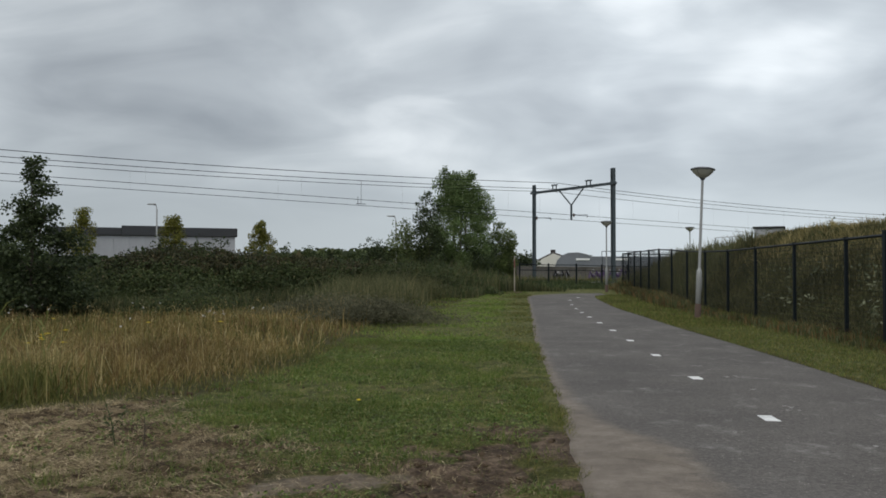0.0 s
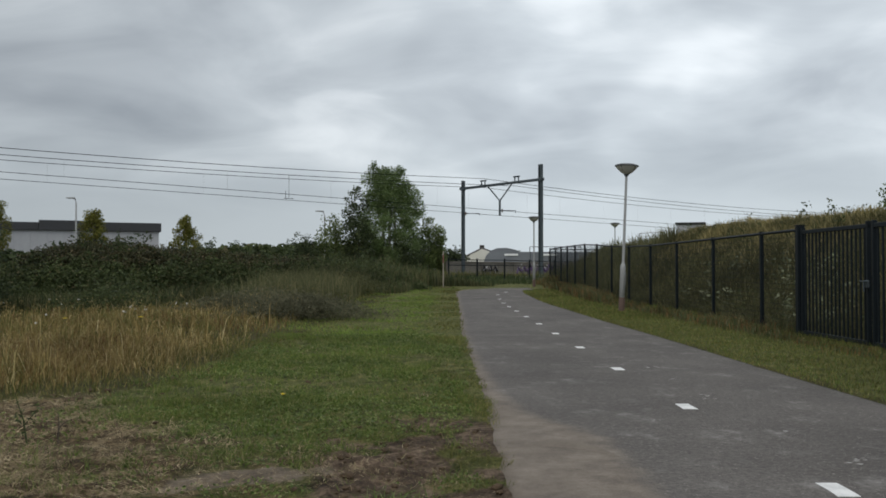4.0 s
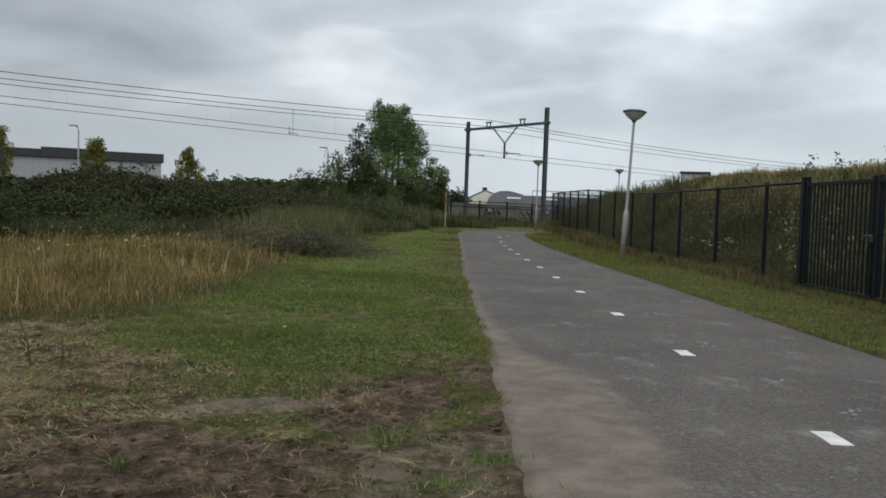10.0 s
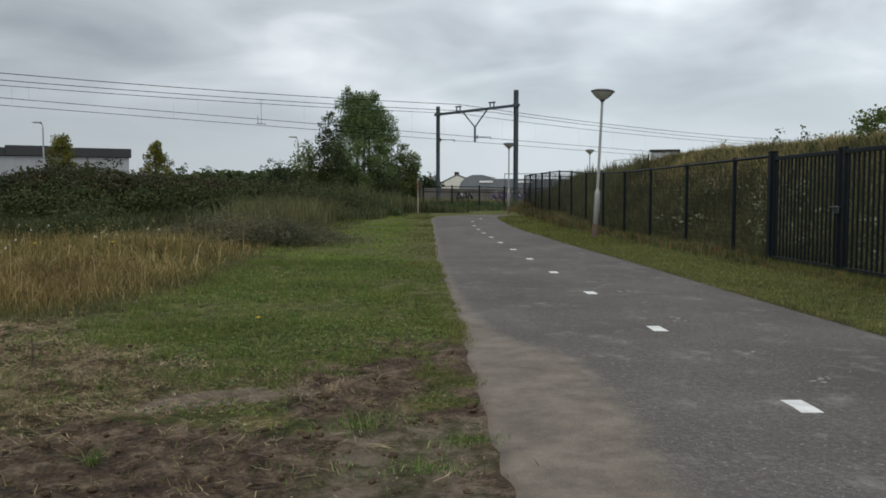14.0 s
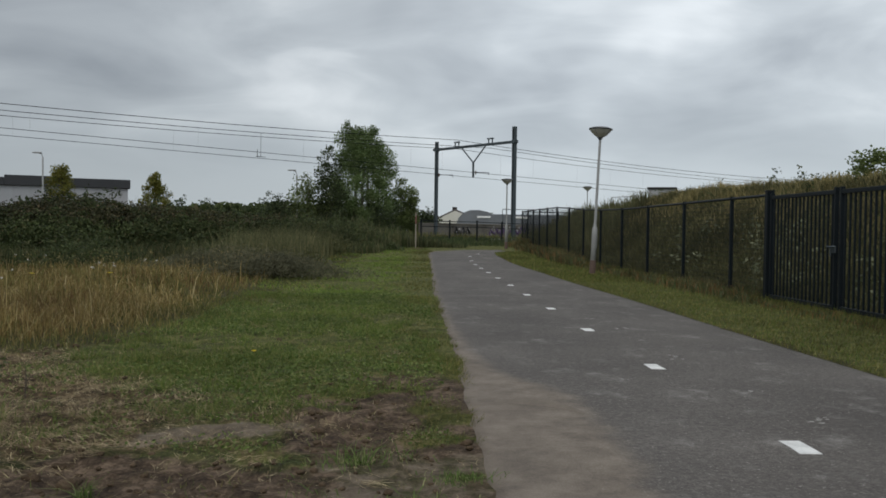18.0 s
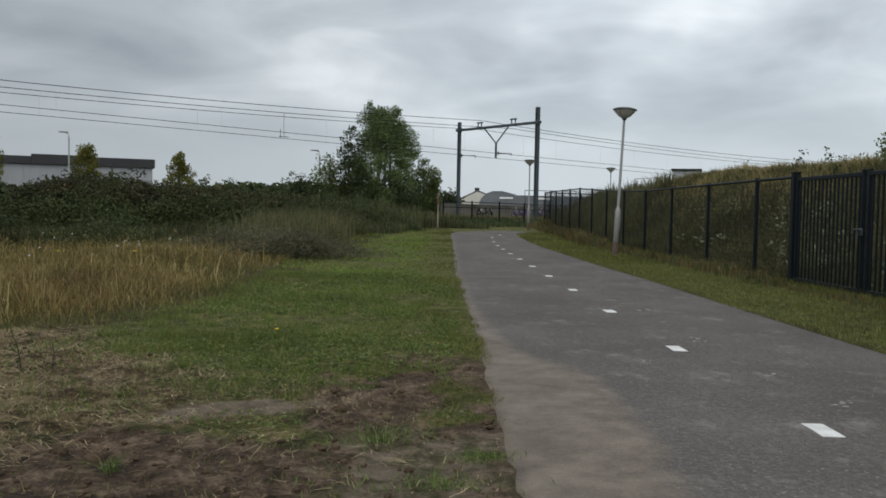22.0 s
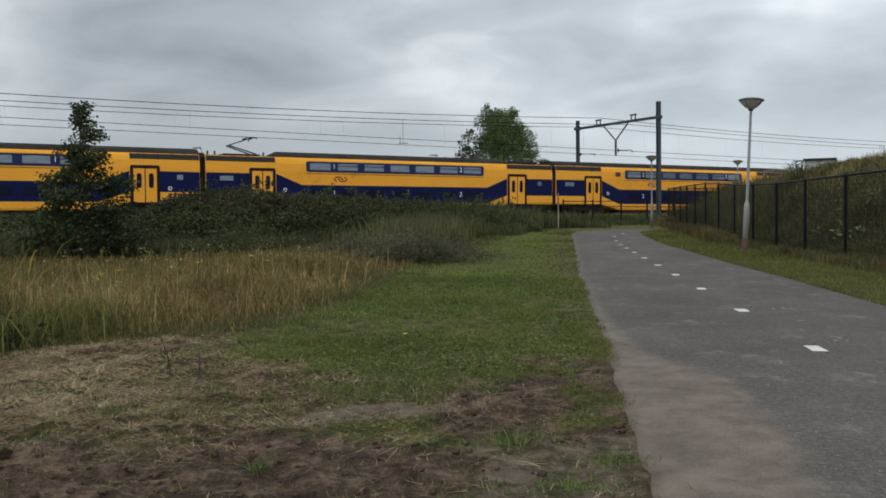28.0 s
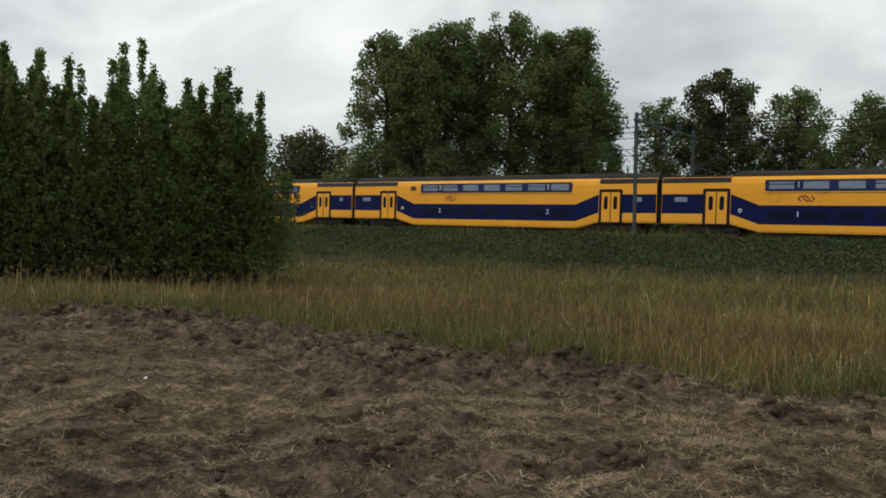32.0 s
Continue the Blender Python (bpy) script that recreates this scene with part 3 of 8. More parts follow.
def blades(points, height, width, lean=0.3, rng=RNG, droop=0.25, joints=2):
    """Bent grass blades on points."""
    n = len(points)
    height = np.broadcast_to(np.asarray(height, float), (n,)) * rng.uniform(0.6, 1.2, n)
    width = np.broadcast_to(np.asarray(width, float), (n,)) * rng.uniform(0.7, 1.3, n)
    ang, face = rng.uniform(0, 2 * math.pi, n), rng.uniform(0, 2 * math.pi, n)
    tip = np.abs(rng.normal(0, lean, n)) * height
    d = np.stack([np.cos(ang), np.sin(ang), np.zeros(n)], 1)
    w = np.stack([np.cos(face), np.sin(face), np.zeros(n)], 1) * width[:, None] / 2
    z = np.array([0, 0, 1.0])
    if joints == 1:
        top = points + d * tip[:, None] + z * height[:, None]
        v = np.stack([points - w, points + w, top], 1).reshape(-1, 3)
        return v, np.arange(3 * n).reshape(-1, 3)
    mid = points + d * (tip * 0.35)[:, None] + z * (height * 0.6)[:, None]
    top = points + d * tip[:, None] + z * (height * (1 - droop * rng.uniform(0, 1, n)))[:, None]
    v = np.stack([points - w, points + w, mid - w * 0.75, mid + w * 0.75, top], 1).reshape(-1, 3)
    k = np.arange(n)[:, None] * 5
    t = np.concatenate([k + (0, 1, 3), k + (0, 3, 2), k + (2, 3, 4)], 1).reshape(-1, 3)
    return v, t


def joined(pieces):
    vs, ts, k = [], [], 0
    for v, t in pieces:
        vs.append(v), ts.append(t + k)
        k += len(v)
    return np.concatenate(vs), np.concatenate(ts)


def place(s, n, z=0.0):
    """A place by its way along the railway and across it."""
    return AX * s + AN * n + Vector((0, 0, z))

# ---------------------------------------------------------------- ground
def smooth(t):
    t = np.clip(t, 0, 1)
    return t * t * (3 - 2 * t)


def rail_z(s):
    """The underside of the coaches along the line: a light gradient, level far out."""
    return 1.78 - 0.0105 * np.clip(s, -160, 125)


FENCE_A, FENCE_TURN = (8.2, 15.9), 0.072      # the fence's gate post, and its way per metre of y
EDGE = np.array([(-40, -9), (-19, -4.5), (-14.7, -0.7), (-13.7, 1.6), (-11.4, 2.9), (-8.95, 3.5), (-7.9, 4.4), (-6.4, 5.1), (-5.4, 6.2), (-4.6, 7.6),
                 (-3.6, 8.7), (-2.7, 9.6), (-2.1, 10.6), (-1.75, 12.2), (-1.4, 16.7), (-0.6, 25), (0.9, 38), (1.9, 46), (-3, 56)], float)
PATH_L = np.array([(0.3, -6), (0.72, 2), (0.92, 4.8), (1.1, 6.9), (1.34, 9.4), (1.52, 11.6), (1.95, 17.3), (2.7, 25), (3.45, 33), (3.95, 38.5), (4.2, 41.5), (4.75, 43.7), (6.4, 45.2), (9, 46.4), (13, 47), (22, 47.4)], float)
PATH_R = np.array([(4.1, -6), (4.66, 2), (4.85, 5), (5.03, 8), (5.15, 9.9), (5.4, 13.2), (5.64, 16.5), (5.9, 21.2), (6.27, 26), (6.76, 32.8), (7.05, 37), (7.25, 40), (7.6, 42.4), (8.6, 44), (10.5, 45), (13.5, 45.6), (22, 46)], float)


def along(line, q):
    """Signed distance of points q to a polyline, positive on its left, and the way along it."""
    best, side, run = np.full(len(q), 1e9), np.zeros(len(q)), np.zeros(len(q))
    total = 0.0
    for a, b in zip(line[:-1], line[1:]):
        d = b - a
        size = np.hypot(*d)
        t = np.clip(((q - a) @ d) / size**2, 0, 1)
        off = q - a - t[:, None] * d
        dist = np.hypot(off[:, 0], off[:, 1])
        near = dist < best
        best = np.where(near, dist, best)
        side = np.where(near, np.sign(d[0] * (q[:, 1] - a[1]) - d[1] * (q[:, 0] - a[0])), side)
        run = np.where(near, total + t * size, run)
        total += size
    return best * side, run


def wave(x, y, seed=0.0):
    """Cheap uneven ground, about -1 to 1."""
    return (np.sin(1.7 * x + 0.9 * y + seed) + np.sin(-1.1 * x + 2.3 * y + 2 * seed) + np.sin(3.1 * x + 2.7 * y + 3 * seed) * 0.7 + np.sin(5.3 * x - 4.1 * y + seed) * 0.5) / 3.2


def blotch(x, y, scale, seed, octaves=3):
    """Uneven patches, 0 to 1, about 0.5: smoothed random values on a grid, at several scales."""
    total, weight, k = np.zeros(len(x)), 0.0, 1.0
    for o in range(octaves):
        a, b = x * scale * 0.83 + y * scale * 0.55 + 17.3 * o, y * scale * 0.83 - x * scale * 0.55 + 5.1 * o
        i, j = np.floor(a), np.floor(b)
        u, v = smooth(a - i), smooth(b - j)
        pick = lambda p, q: (np.sin(p * 127.1 + q * 311.7 + seed * 74.7) * 43758.5453) % 1.0
        total += k * ((pick(i, j) * (1 - u) + pick(i + 1, j) * u) * (1 - v) + (pick(i, j + 1) * (1 - u) + pick(i + 1, j + 1) * u) * v)
        weight += k
        scale, k = scale * 2.1, k * 0.55
    return total / weight


def lay(x, y):
    """The height of the land, without clods."""
    x, y = np.asarray(x, float), np.asarray(y, float)
    s, n = x * AX.x + y * AX.y, x * AN.x + y * AN.y
    h = 0.36 * smooth((y - 31) / 20)
    q = np.stack([x, y], 1)
    d, _ = along(EDGE, q)
    h = h - 0.28 * smooth((d - 0.5) / 9) * smooth((2 - x) / 4)            # the wet meadow lies lower
    fx = FENCE_A[0] + FENCE_TURN * (y - FENCE_A[1])
    hill = smooth((x - fx - 0.35) / 4.6) * smooth((60 - y) / 8) * (2.15 + 0.02 * np.clip(y, 0, 45)) * (1 - 0.34 * smooth((y - 34) / 13)) * smooth((70 - x) / 30)
    h = h + hill + 0.1 * wave(x * 0.3, y * 0.3, 1.0) * smooth((np.hypot(x, y) - 30) / 30)
    top = rail_z(s) - 0.72
    bank = smooth((n - 38.5) / 9.0) * smooth((74 - n) / 10)
    h = h * (1 - bank) + top * bank
    h = h + 0.95 * smooth((n - 58.9) / 1.6) * smooth((70 - n) / 5) * smooth((35 - s) / 5)      # a low ridge beyond the tracks
    return h


def r0(x, y):
    return np.hypot(x, y)


def zones(x, y):
    """How much soil, straw and mown turf lies at each place."""
    q = np.stack([x, y], 1)
    d, _ = along(EDGE, q)
    dl, _ = along(PATH_L, q)
    dr, _ = along(PATH_R, q)
    w = wave(x * 0.8, y * 0.8, 4.0)
    turf = smooth((0.35 - d) / 0.7) * smooth((dl + 0.6) / 0.4) * smooth((x + 3.7 - 0.2 * (np.minimum(y, 10) - 8)) / 1.4) + smooth((-dr) / 0.3) * smooth((FENCE_A[0] + FENCE_TURN * (y - FENCE_A[1]) - x + 0.2) / 0.6)
    # dark trodden soil near the viewer and along the far rim of the cleared strip, straw between
    t = np.clip(-d, 0, 20)
    left = smooth((-2.6 - x + 0.12 * (y - 5)) / 1.8)
    p1, p2, p3 = blotch(x, y, 0.8, 3.0, 4), blotch(x, y, 1.7, 8.0, 4), blotch(x, y, 0.55, 5.0, 4)
    # to the side: soil everywhere, with thin mats of straw in ragged patches between the rim and the viewer
    mats = smooth((t - 1.0 - 3.2 * (p1 - 0.35)) / 1.1) * smooth((r0(x, y) - 4.0 - 4.0 * (p3 - 0.45)) / 0.9) * (0.35 + 0.65 * smooth((p2 - 0.38) / 0.2))
    east = smooth((x + 6.3 + 2.0 * (p1 - 0.5)) / 1.4) * smooth((y - 4.6 - 1.2 * (p2 - 0.5)) / 0.8)
    pale = smooth((1.0 - np.hypot((x + 3.9) / 1.0, (y - 4.9) / 0.6)) / 0.5)
    pale = np.maximum(pale, smooth((1.0 - np.hypot((x + 3.45) / 1.2, (y - 6.7) / 1.6) + 0.8 * (p2 - 0.5)) / 0.5))
    mats = np.maximum(np.maximum(mats, pale), east * (0.45 + 0.75 * smooth((p2 - 0.36) / 0.2)))
    front = smooth((5.45 + 0.3 * w - y - 0.1 * x) / 1.0) * smooth((x + 4.4) / 1.6) * (0.85 + 0.3 * wave(x * 0.5, y * 0.5, 1.0))
    sand_patch = smooth((1.0 - np.hypot((x + 0.66) / 0.62, (y - 5.68 - 0.35 * (x + 0.66)) / 0.46) + 2.2 * (p2 - 0.5)) / 0.9)
    sand_patch = np.maximum(sand_patch, 0.8 * smooth((1.0 - np.hypot((x - 0.22) / 0.35, (y - 4.42) / 0.2) + 2.2 * (p2 - 0.5)) / 0.9))
    # dry trodden soil beside the path
    dry = smooth((x + 0.75 + 1.2 * (p1 - 0.5)) / 0.7) * smooth((5.7 + 1.4 * (p3 - 0.5) - y) / 0.6) * smooth((p2 - 0.36) / 0.24)
    sand_patch = np.maximum(sand_patch, 0.52 * dry)
    bare = 0.85 * smooth((1.25 - np.hypot((x - 0.55) / 0.9, (y - 6.1) / 2.0)) / 0.6)
    front = front * smooth((5.6 + 1.6 * (p1 - 0.5) - y - 0.1 * x) / 0.8)
    soil = np.clip(np.maximum(front * smooth((1.6 - x) / 0.8) * (0.75 + 0.45 * smooth((p2 - 0.36) / 0.2)), bare * (0.35 + 0.85 * smooth((p2 - 0.38) / 0.2))), 0, 1)
    # cut stems lie thick in a ragged belt round the viewer
    belt = smooth((r0(x, y) - 5.0 - 2.2 * (p3 - 0.5)) / 0.5) * smooth((7.9 + 2.4 * (p1 - 0.5) - r0(x, y)) / 0.6) * smooth((t - 1.0) / 0.7) * (0.2 + 0.8 * smooth((p2 - 0.4) / 0.14))
    mats = np.maximum(mats, belt)
    soil = np.clip(soil * (1 - left) + left * (1 - 0.85 * mats), 0, 1)
    band = smooth((7.5 + 2.0 * (p1 - 0.5) - 0.5 * np.minimum(x + 0.5, 0) - y) / 1.6) * smooth((0.3 - x) / 2.0) * smooth((-d + 0.25) / 0.4)
    straw = band * (0.3 + 0.75 * smooth((p2 - 0.38) / 0.22)) * (1 - left) + left * np.maximum(0.62 * mats + 0.3 * np.maximum(np.maximum(pale, belt), 0.6 * east), 0.62) * smooth((-d + 0.25) / 0.4)
    straw = np.maximum(straw, 0.6 * smooth((6.9 + 2.2 * (p1 - 0.5) - y) / 0.7) * smooth((0.9 - x) / 0.5))
    cut = smooth((np.interp(x, (-4, -2.5, -1.7, -1, -0.3), (9.8, 8.8, 8.0, 7.2, 6.4)) + 2.4 * (p1 - 0.5) - y) / 1.5) * smooth((-0.35 - x) / 0.8) * smooth((x + 5.4) / 0.6)
    rake = cut * smooth((y - 5.0 - 0.8 * (p2 - 0.5)) / 0.4)
    straw = np.maximum(straw, rake * (0.6 + 0.4 * smooth((p2 - 0.36) / 0.2)))
    straw = np.clip(straw * (0.8 + 0.2 * w) * (1 - 0.6 * sand_patch) * (1 - 0.8 * np.clip(front, 0, 1) * (1 - left)), 0, 1)
    soil = soil * (1 - sand_patch * 0.9)
    straw = np.maximum(straw, 0.9 * cut * np.clip(1 - soil - sand_patch, 0, 1))
    return soil * (1 - smooth((d + 0.1) / 0.3)), straw, np.clip(turf, 0, 1), sand_patch


def axis(lo, a, b, hi, step, grow):
    mid = list(np.arange(a, b + 1e-6, step))
    out, st = [], step
    while (mid[-1] if not out else out[-1]) < hi:
        st *= grow
        out.append((mid[-1] if not out else out[-1]) + st)
    low, st = [], step
    while (a if not low else low[-1]) > lo:
        st *= grow
        low.append((a if not low else low[-1]) - st)
    return np.array(low[::-1] + mid + out)


def relief(x, y):
    """The height of the land with its clods and hollows, and the zones there."""
    z = lay(x, y)
    soil, straw, turf, sand = zones(x, y)
    d, _ = along(EDGE, np.stack([x, y], 1))
    near = (np.hypot(x, y) < 24) & (soil + straw > 0.02)
    lump = np.zeros(len(x))
    xn, yn = x[near], y[near]
    crease = lambda v: np.abs(2 * v - 1)                  # rounded lumps with creases between
    lump[near] = (1.1 * (blotch(xn, yn, 1.1, 3.0, 2) - 0.5) + 0.8 * crease(blotch(xn, yn, 2.6, 9.0, 2)) * (0.3 + 1.4 * blotch(xn, yn, 0.9, 6.0, 2))
                  + 0.6 * crease(blotch(xn, yn, 5.2, 5.0, 2)) + 0.3 * crease(blotch(xn, yn, 9.5, 7.0, 1)) - 0.5)
    heap = smooth((1.5 + d) / 0.9) * smooth((0.35 - d) / 0.5) * smooth((-6.0 - x) / 1.4) * (0.03 + 0.14 * (blotch(x, y, 1.2, 2.0, 3) - 0.3))
    z = z + heap + lump * (0.13 * soil * smooth((-1.2 - x) / 2.0) + 0.06 * soil + 0.055 * straw)
    z = z + (0.015 * wave(x * 2, y * 2, 6.0) + 0.012 * wave(x * 7, y * 7, 2.0)) * turf * (np.hypot(x, y) < 30)
    return z, (soil, straw, turf, sand), d


def build_ground():
    xs, ys = axis(-2500, -14.5, 1.6, 2500, 0.042, 1.075), axis(-2500, 1.7, 10.0, 2500, 0.042, 1.075)
    X, Y = np.meshgrid(xs, ys)
    x, y = X.ravel(), Y.ravel()
    z, (soil, straw, turf, sand), d = relief(x, y)
    q = np.stack([x, y], 1)
    litter = np.maximum(straw, 0.95 * smooth(-d / 0.3) * smooth((-2.2 - x + 0.1 * (y - 8)) / 1.0))
    # the bed of the path
    dl, _ = along(PATH_L, q)
    dr, _ = along(PATH_R, q)
    z = np.where((dl > -0.1) & (dl < 0.45), lay(x, y) + (z - lay(x, y)) * smooth((dl - 0.02) / 0.4), z)
    bed = (dl < -0.05) & (dr > 0.05)
    z = np.where(bed, lay(x, y) - 0.06, z)
    nx, ny = len(xs), len(ys)
    i = (np.arange(ny - 1)[:, None] * nx + np.arange(nx - 1)[None]).ravel()
    quads = np.stack([i, i + 1, i + nx + 1, i + nx], 1)
    me = triangles("ground", np.stack([x, y, z], 1), quads, M["ground"])
    me.polygons.foreach_set("use_smooth", np.ones(len(quads), bool))
    col = me.color_attributes.new("zone", "FLOAT_COLOR", "POINT")
    col.data.foreach_set("color", np.stack([soil, litter, turf, sand], 1).astype(np.float32).ravel())
    tagged(new("ground", me), "uneven ground of turned soil, straw litter, mown turf and wild meadow", "ground", kind="structure")


build_ground()


def resample(line, k):
    seg = np.hypot(*np.diff(line, axis=0).T)
    run = np.r_[0, np.cumsum(seg)]
    t = np.linspace(0, 1, k)
    # rounded through the corners
    pts = np.stack([np.interp(t * run[-1], run, line[:, j]) for j in (0, 1)], 1)
    for _ in range(3):
        pts[1:-1] = 0.25 * pts[:-2] + 0.5 * pts[1:-1] + 0.25 * pts[2:]
    return pts


def build_path():
    k, m = 420, 44
    a, b = resample(PATH_L, k), resample(PATH_R, k)
    rag = 0.03 * wave(a[:, 0] * 9, a[:, 1] * 5, 2.0) + 0.02 * wave(a[:, 1] * 13, a[:, 1] * 3, 5.0)
    a = a + np.stack([rag, 0 * rag], 1)
    t = np.linspace(0, 1, m)
    P = a[:, None] * (1 - t)[None, :, None] + b[:, None] * t[None, :, None]
    x, y = P[..., 0].ravel(), P[..., 1].ravel()
    crown = (0.006 * (1 - (2 * t - 1) ** 2))[None].repeat(k, 0).ravel()
    z = lay(x, y) + crown
    i = (np.arange(k - 1)[:, None] * m + np.arange(m - 1)[None]).ravel()
    quads = [np.stack([i, i + 1, i + m + 1, i + m], 1)]
    v = [np.stack([x, y, z], 1)]
    # the edges go down into the verge
    base = k * m
    for col, sgn in ((0, 1), (m - 1, -1)):
        low = P[:, col].copy()
        v.append(np.stack([low[:, 0], low[:, 1], lay(low[:, 0], low[:, 1]) - 0.09], 1))
        j = np.arange(k - 1)
        top = j * m + col
        quads.append(np.stack([top, top + m, base + j + 1, base + j][::sgn], 1))
        base += k
    v = np.concatenate(v)
    me = triangles("path", v, np.concatenate(quads), M["asphalt"])
    me.polygons.foreach_set("use_smooth", np.ones(len(me.polygons), bool))
    q = v[:, :2]
    dl, _ = along(PATH_L, q)
    tr = -dl                                              # metres in from the left edge
    reach = np.interp(q[:, 1], (3, 4.2, 5.6, 6.7, 7.3, 7.8, 9.5, 13), (0.72, 0.76, 0.88, 0.86, 0.68, 0.36, 0.16, 0.08)) + 0.1 * (blotch(q[:, 0], q[:, 1], 2.0, 3.0) - 0.5)
    sand = 0.8 * smooth((reach - tr + 0.25) / 0.5)
    col = me.color_attributes.new("zone", "FLOAT_COLOR", "POINT")
    col.data.foreach_set("color", np.stack([sand, 0 * sand, 0 * sand, 1 + 0 * sand], 1).astype(np.float32).ravel())
    path = tagged(new("path", me), "grey asphalt cycle path with sand trodden onto one edge", "path", kind="structure")
    return path, a, b


path, PL, PR = build_path()


def build_dashes():
    """The dashed line down the middle of the path: each dash a thin slab of paint."""
    line = np.array([(2.62, 2.04), (2.87, 5.1), (3.1, 8.155), (3.334, 11.207), (3.58, 14.252), (3.834, 17.3), (4.095, 20.35), (4.34, 23.4), (4.597, 26.45),
                     (4.86, 29.5), (5.13, 32.5), (5.42, 35.5), (5.8, 38.5), (6.6, 41.3)])
    for k, (x, y) in enumerate(line):
        a, b = line[max(k - 1, 0)], line[min(k + 1, len(line) - 1)]
        yaw = math.degrees(math.atan2(b[1] - a[1], b[0] - a[0])) - 90
        sh = Shape()
        wear = lambda: float(RNG.uniform(-0.006, 0.006))
        out = [(-0.066 + wear(), -0.15 + wear()), (0.066 + wear(), -0.155 + wear()), (0.068 + wear(), 0), (0.066 + wear(), 0.15 + wear()), (-0.066 + wear(), 0.155 + wear()), (-0.064 + wear(), 0)]
        n = len(out)
        sh.add([(p, r, 0.0) for p, r in out] + [(p, r, -0.006) for p, r in out],
               [tuple(range(n))] + [(i, i + n, (i + 1) % n + n, (i + 1) % n) for i in range(n)])
        z = float(lay([x], [y])[0]) + 0.0095
        part("dash", sh, M["paint_white"], path, at=pose(x, y, z, 0, 0, yaw))


build_dashes()


def build_paint_marks():
    """Flakes of an older line that has nearly worn away."""
    rng = np.random.default_rng(5)
    for x, y, w in ((3.82, 12.65, 0.12), (3.85, 12.2, 0.1), (3.76, 11.4, 0.16), (3.67, 10.05, 0.12), (3.6, 8.84, 0.12), (3.48, 8.62, 0.1), (3.47, 6.9, 0.1), (3.36, 5.8, 0.13), (3.47, 5.88, 0.08), (2.57, 7.48, 0.05)):
        sh = Shape()
        for _ in range(4):
            cx, cy, a = rng.normal(0, w * 0.5), rng.normal(0, w * 0.35), rng.uniform(0, 3.1)
            ring = [(cx + w * 0.26 * rng.uniform(0.4, 1) * math.cos(k * 1.05 + a), cy + w * 0.12 * rng.uniform(0.4, 1) * math.sin(k * 1.05 + a), 0.0) for k in range(6)]
            sh.add(ring + [(p, q, -0.004) for p, q, _ in ring], [tuple(range(6))] + [(i, i + 6, (i + 1) % 6 + 6, (i + 1) % 6) for i in range(6)])
        part("worn_paint_mark", sh, M["paint_faded"], path, at=pose(x, y, float(lay([x], [y])[0]) + 0.009))


build_paint_marks()


def build_sand_ridge():
    """A low lip of sand washed over the edge of the asphalt."""
    pts = [(1.3, 6.62), (1.42, 6.6), (1.55, 6.58), (1.68, 6.5), (1.78, 6.34), (1.84, 6.12)]
    sh = Shape()
    rings = []
    for k, (x, y) in enumerate(pts):
        t = (x - float(np.interp(y, PATH_L[:, 1], PATH_L[:, 0]))) / 3.75
        z = float(lay([x], [y])[0]) + 0.001 + 0.006 * (1 - (2 * t - 1) ** 2)
        w, h = (0.03, 0.06, 0.08, 0.085, 0.06, 0.03)[k], (0.003, 0.013, 0.021, 0.022, 0.014, 0.003)[k]
        rings.append([(x - w * 0.6, y - w * 1.6, z), (x - 0.1 * w, y - w * 0.5, z + h * 0.8), (x + 0.1 * w, y + w * 0.1, z + h), (x + w * 0.5, y + w, z)])
    sh.loft(rings, closed=False)
    solid("sand_ridge", sh, M["sand"], "low ridge of damp sand on the asphalt", "sand", kind="structure")


build_sand_ridge()

# ---------------------------------------------------------------- railway
TRACKS = (51.4, 55.4)
RAIL_DROP = 0.42                              # rail head under the coaches' lowest edge


def hung(s0, z0, s1, z1, n0, n1, sag, k=14):
    """Points of a wire that hangs between two places."""
    out = []
    for i in range(k + 1):
        t = i / k
        out.append(place(s0 + (s1 - s0) * t, n0 + (n1 - n0) * t, z0 + (z1 - z0) * t - sag * 4 * t * (1 - t)))
    return out


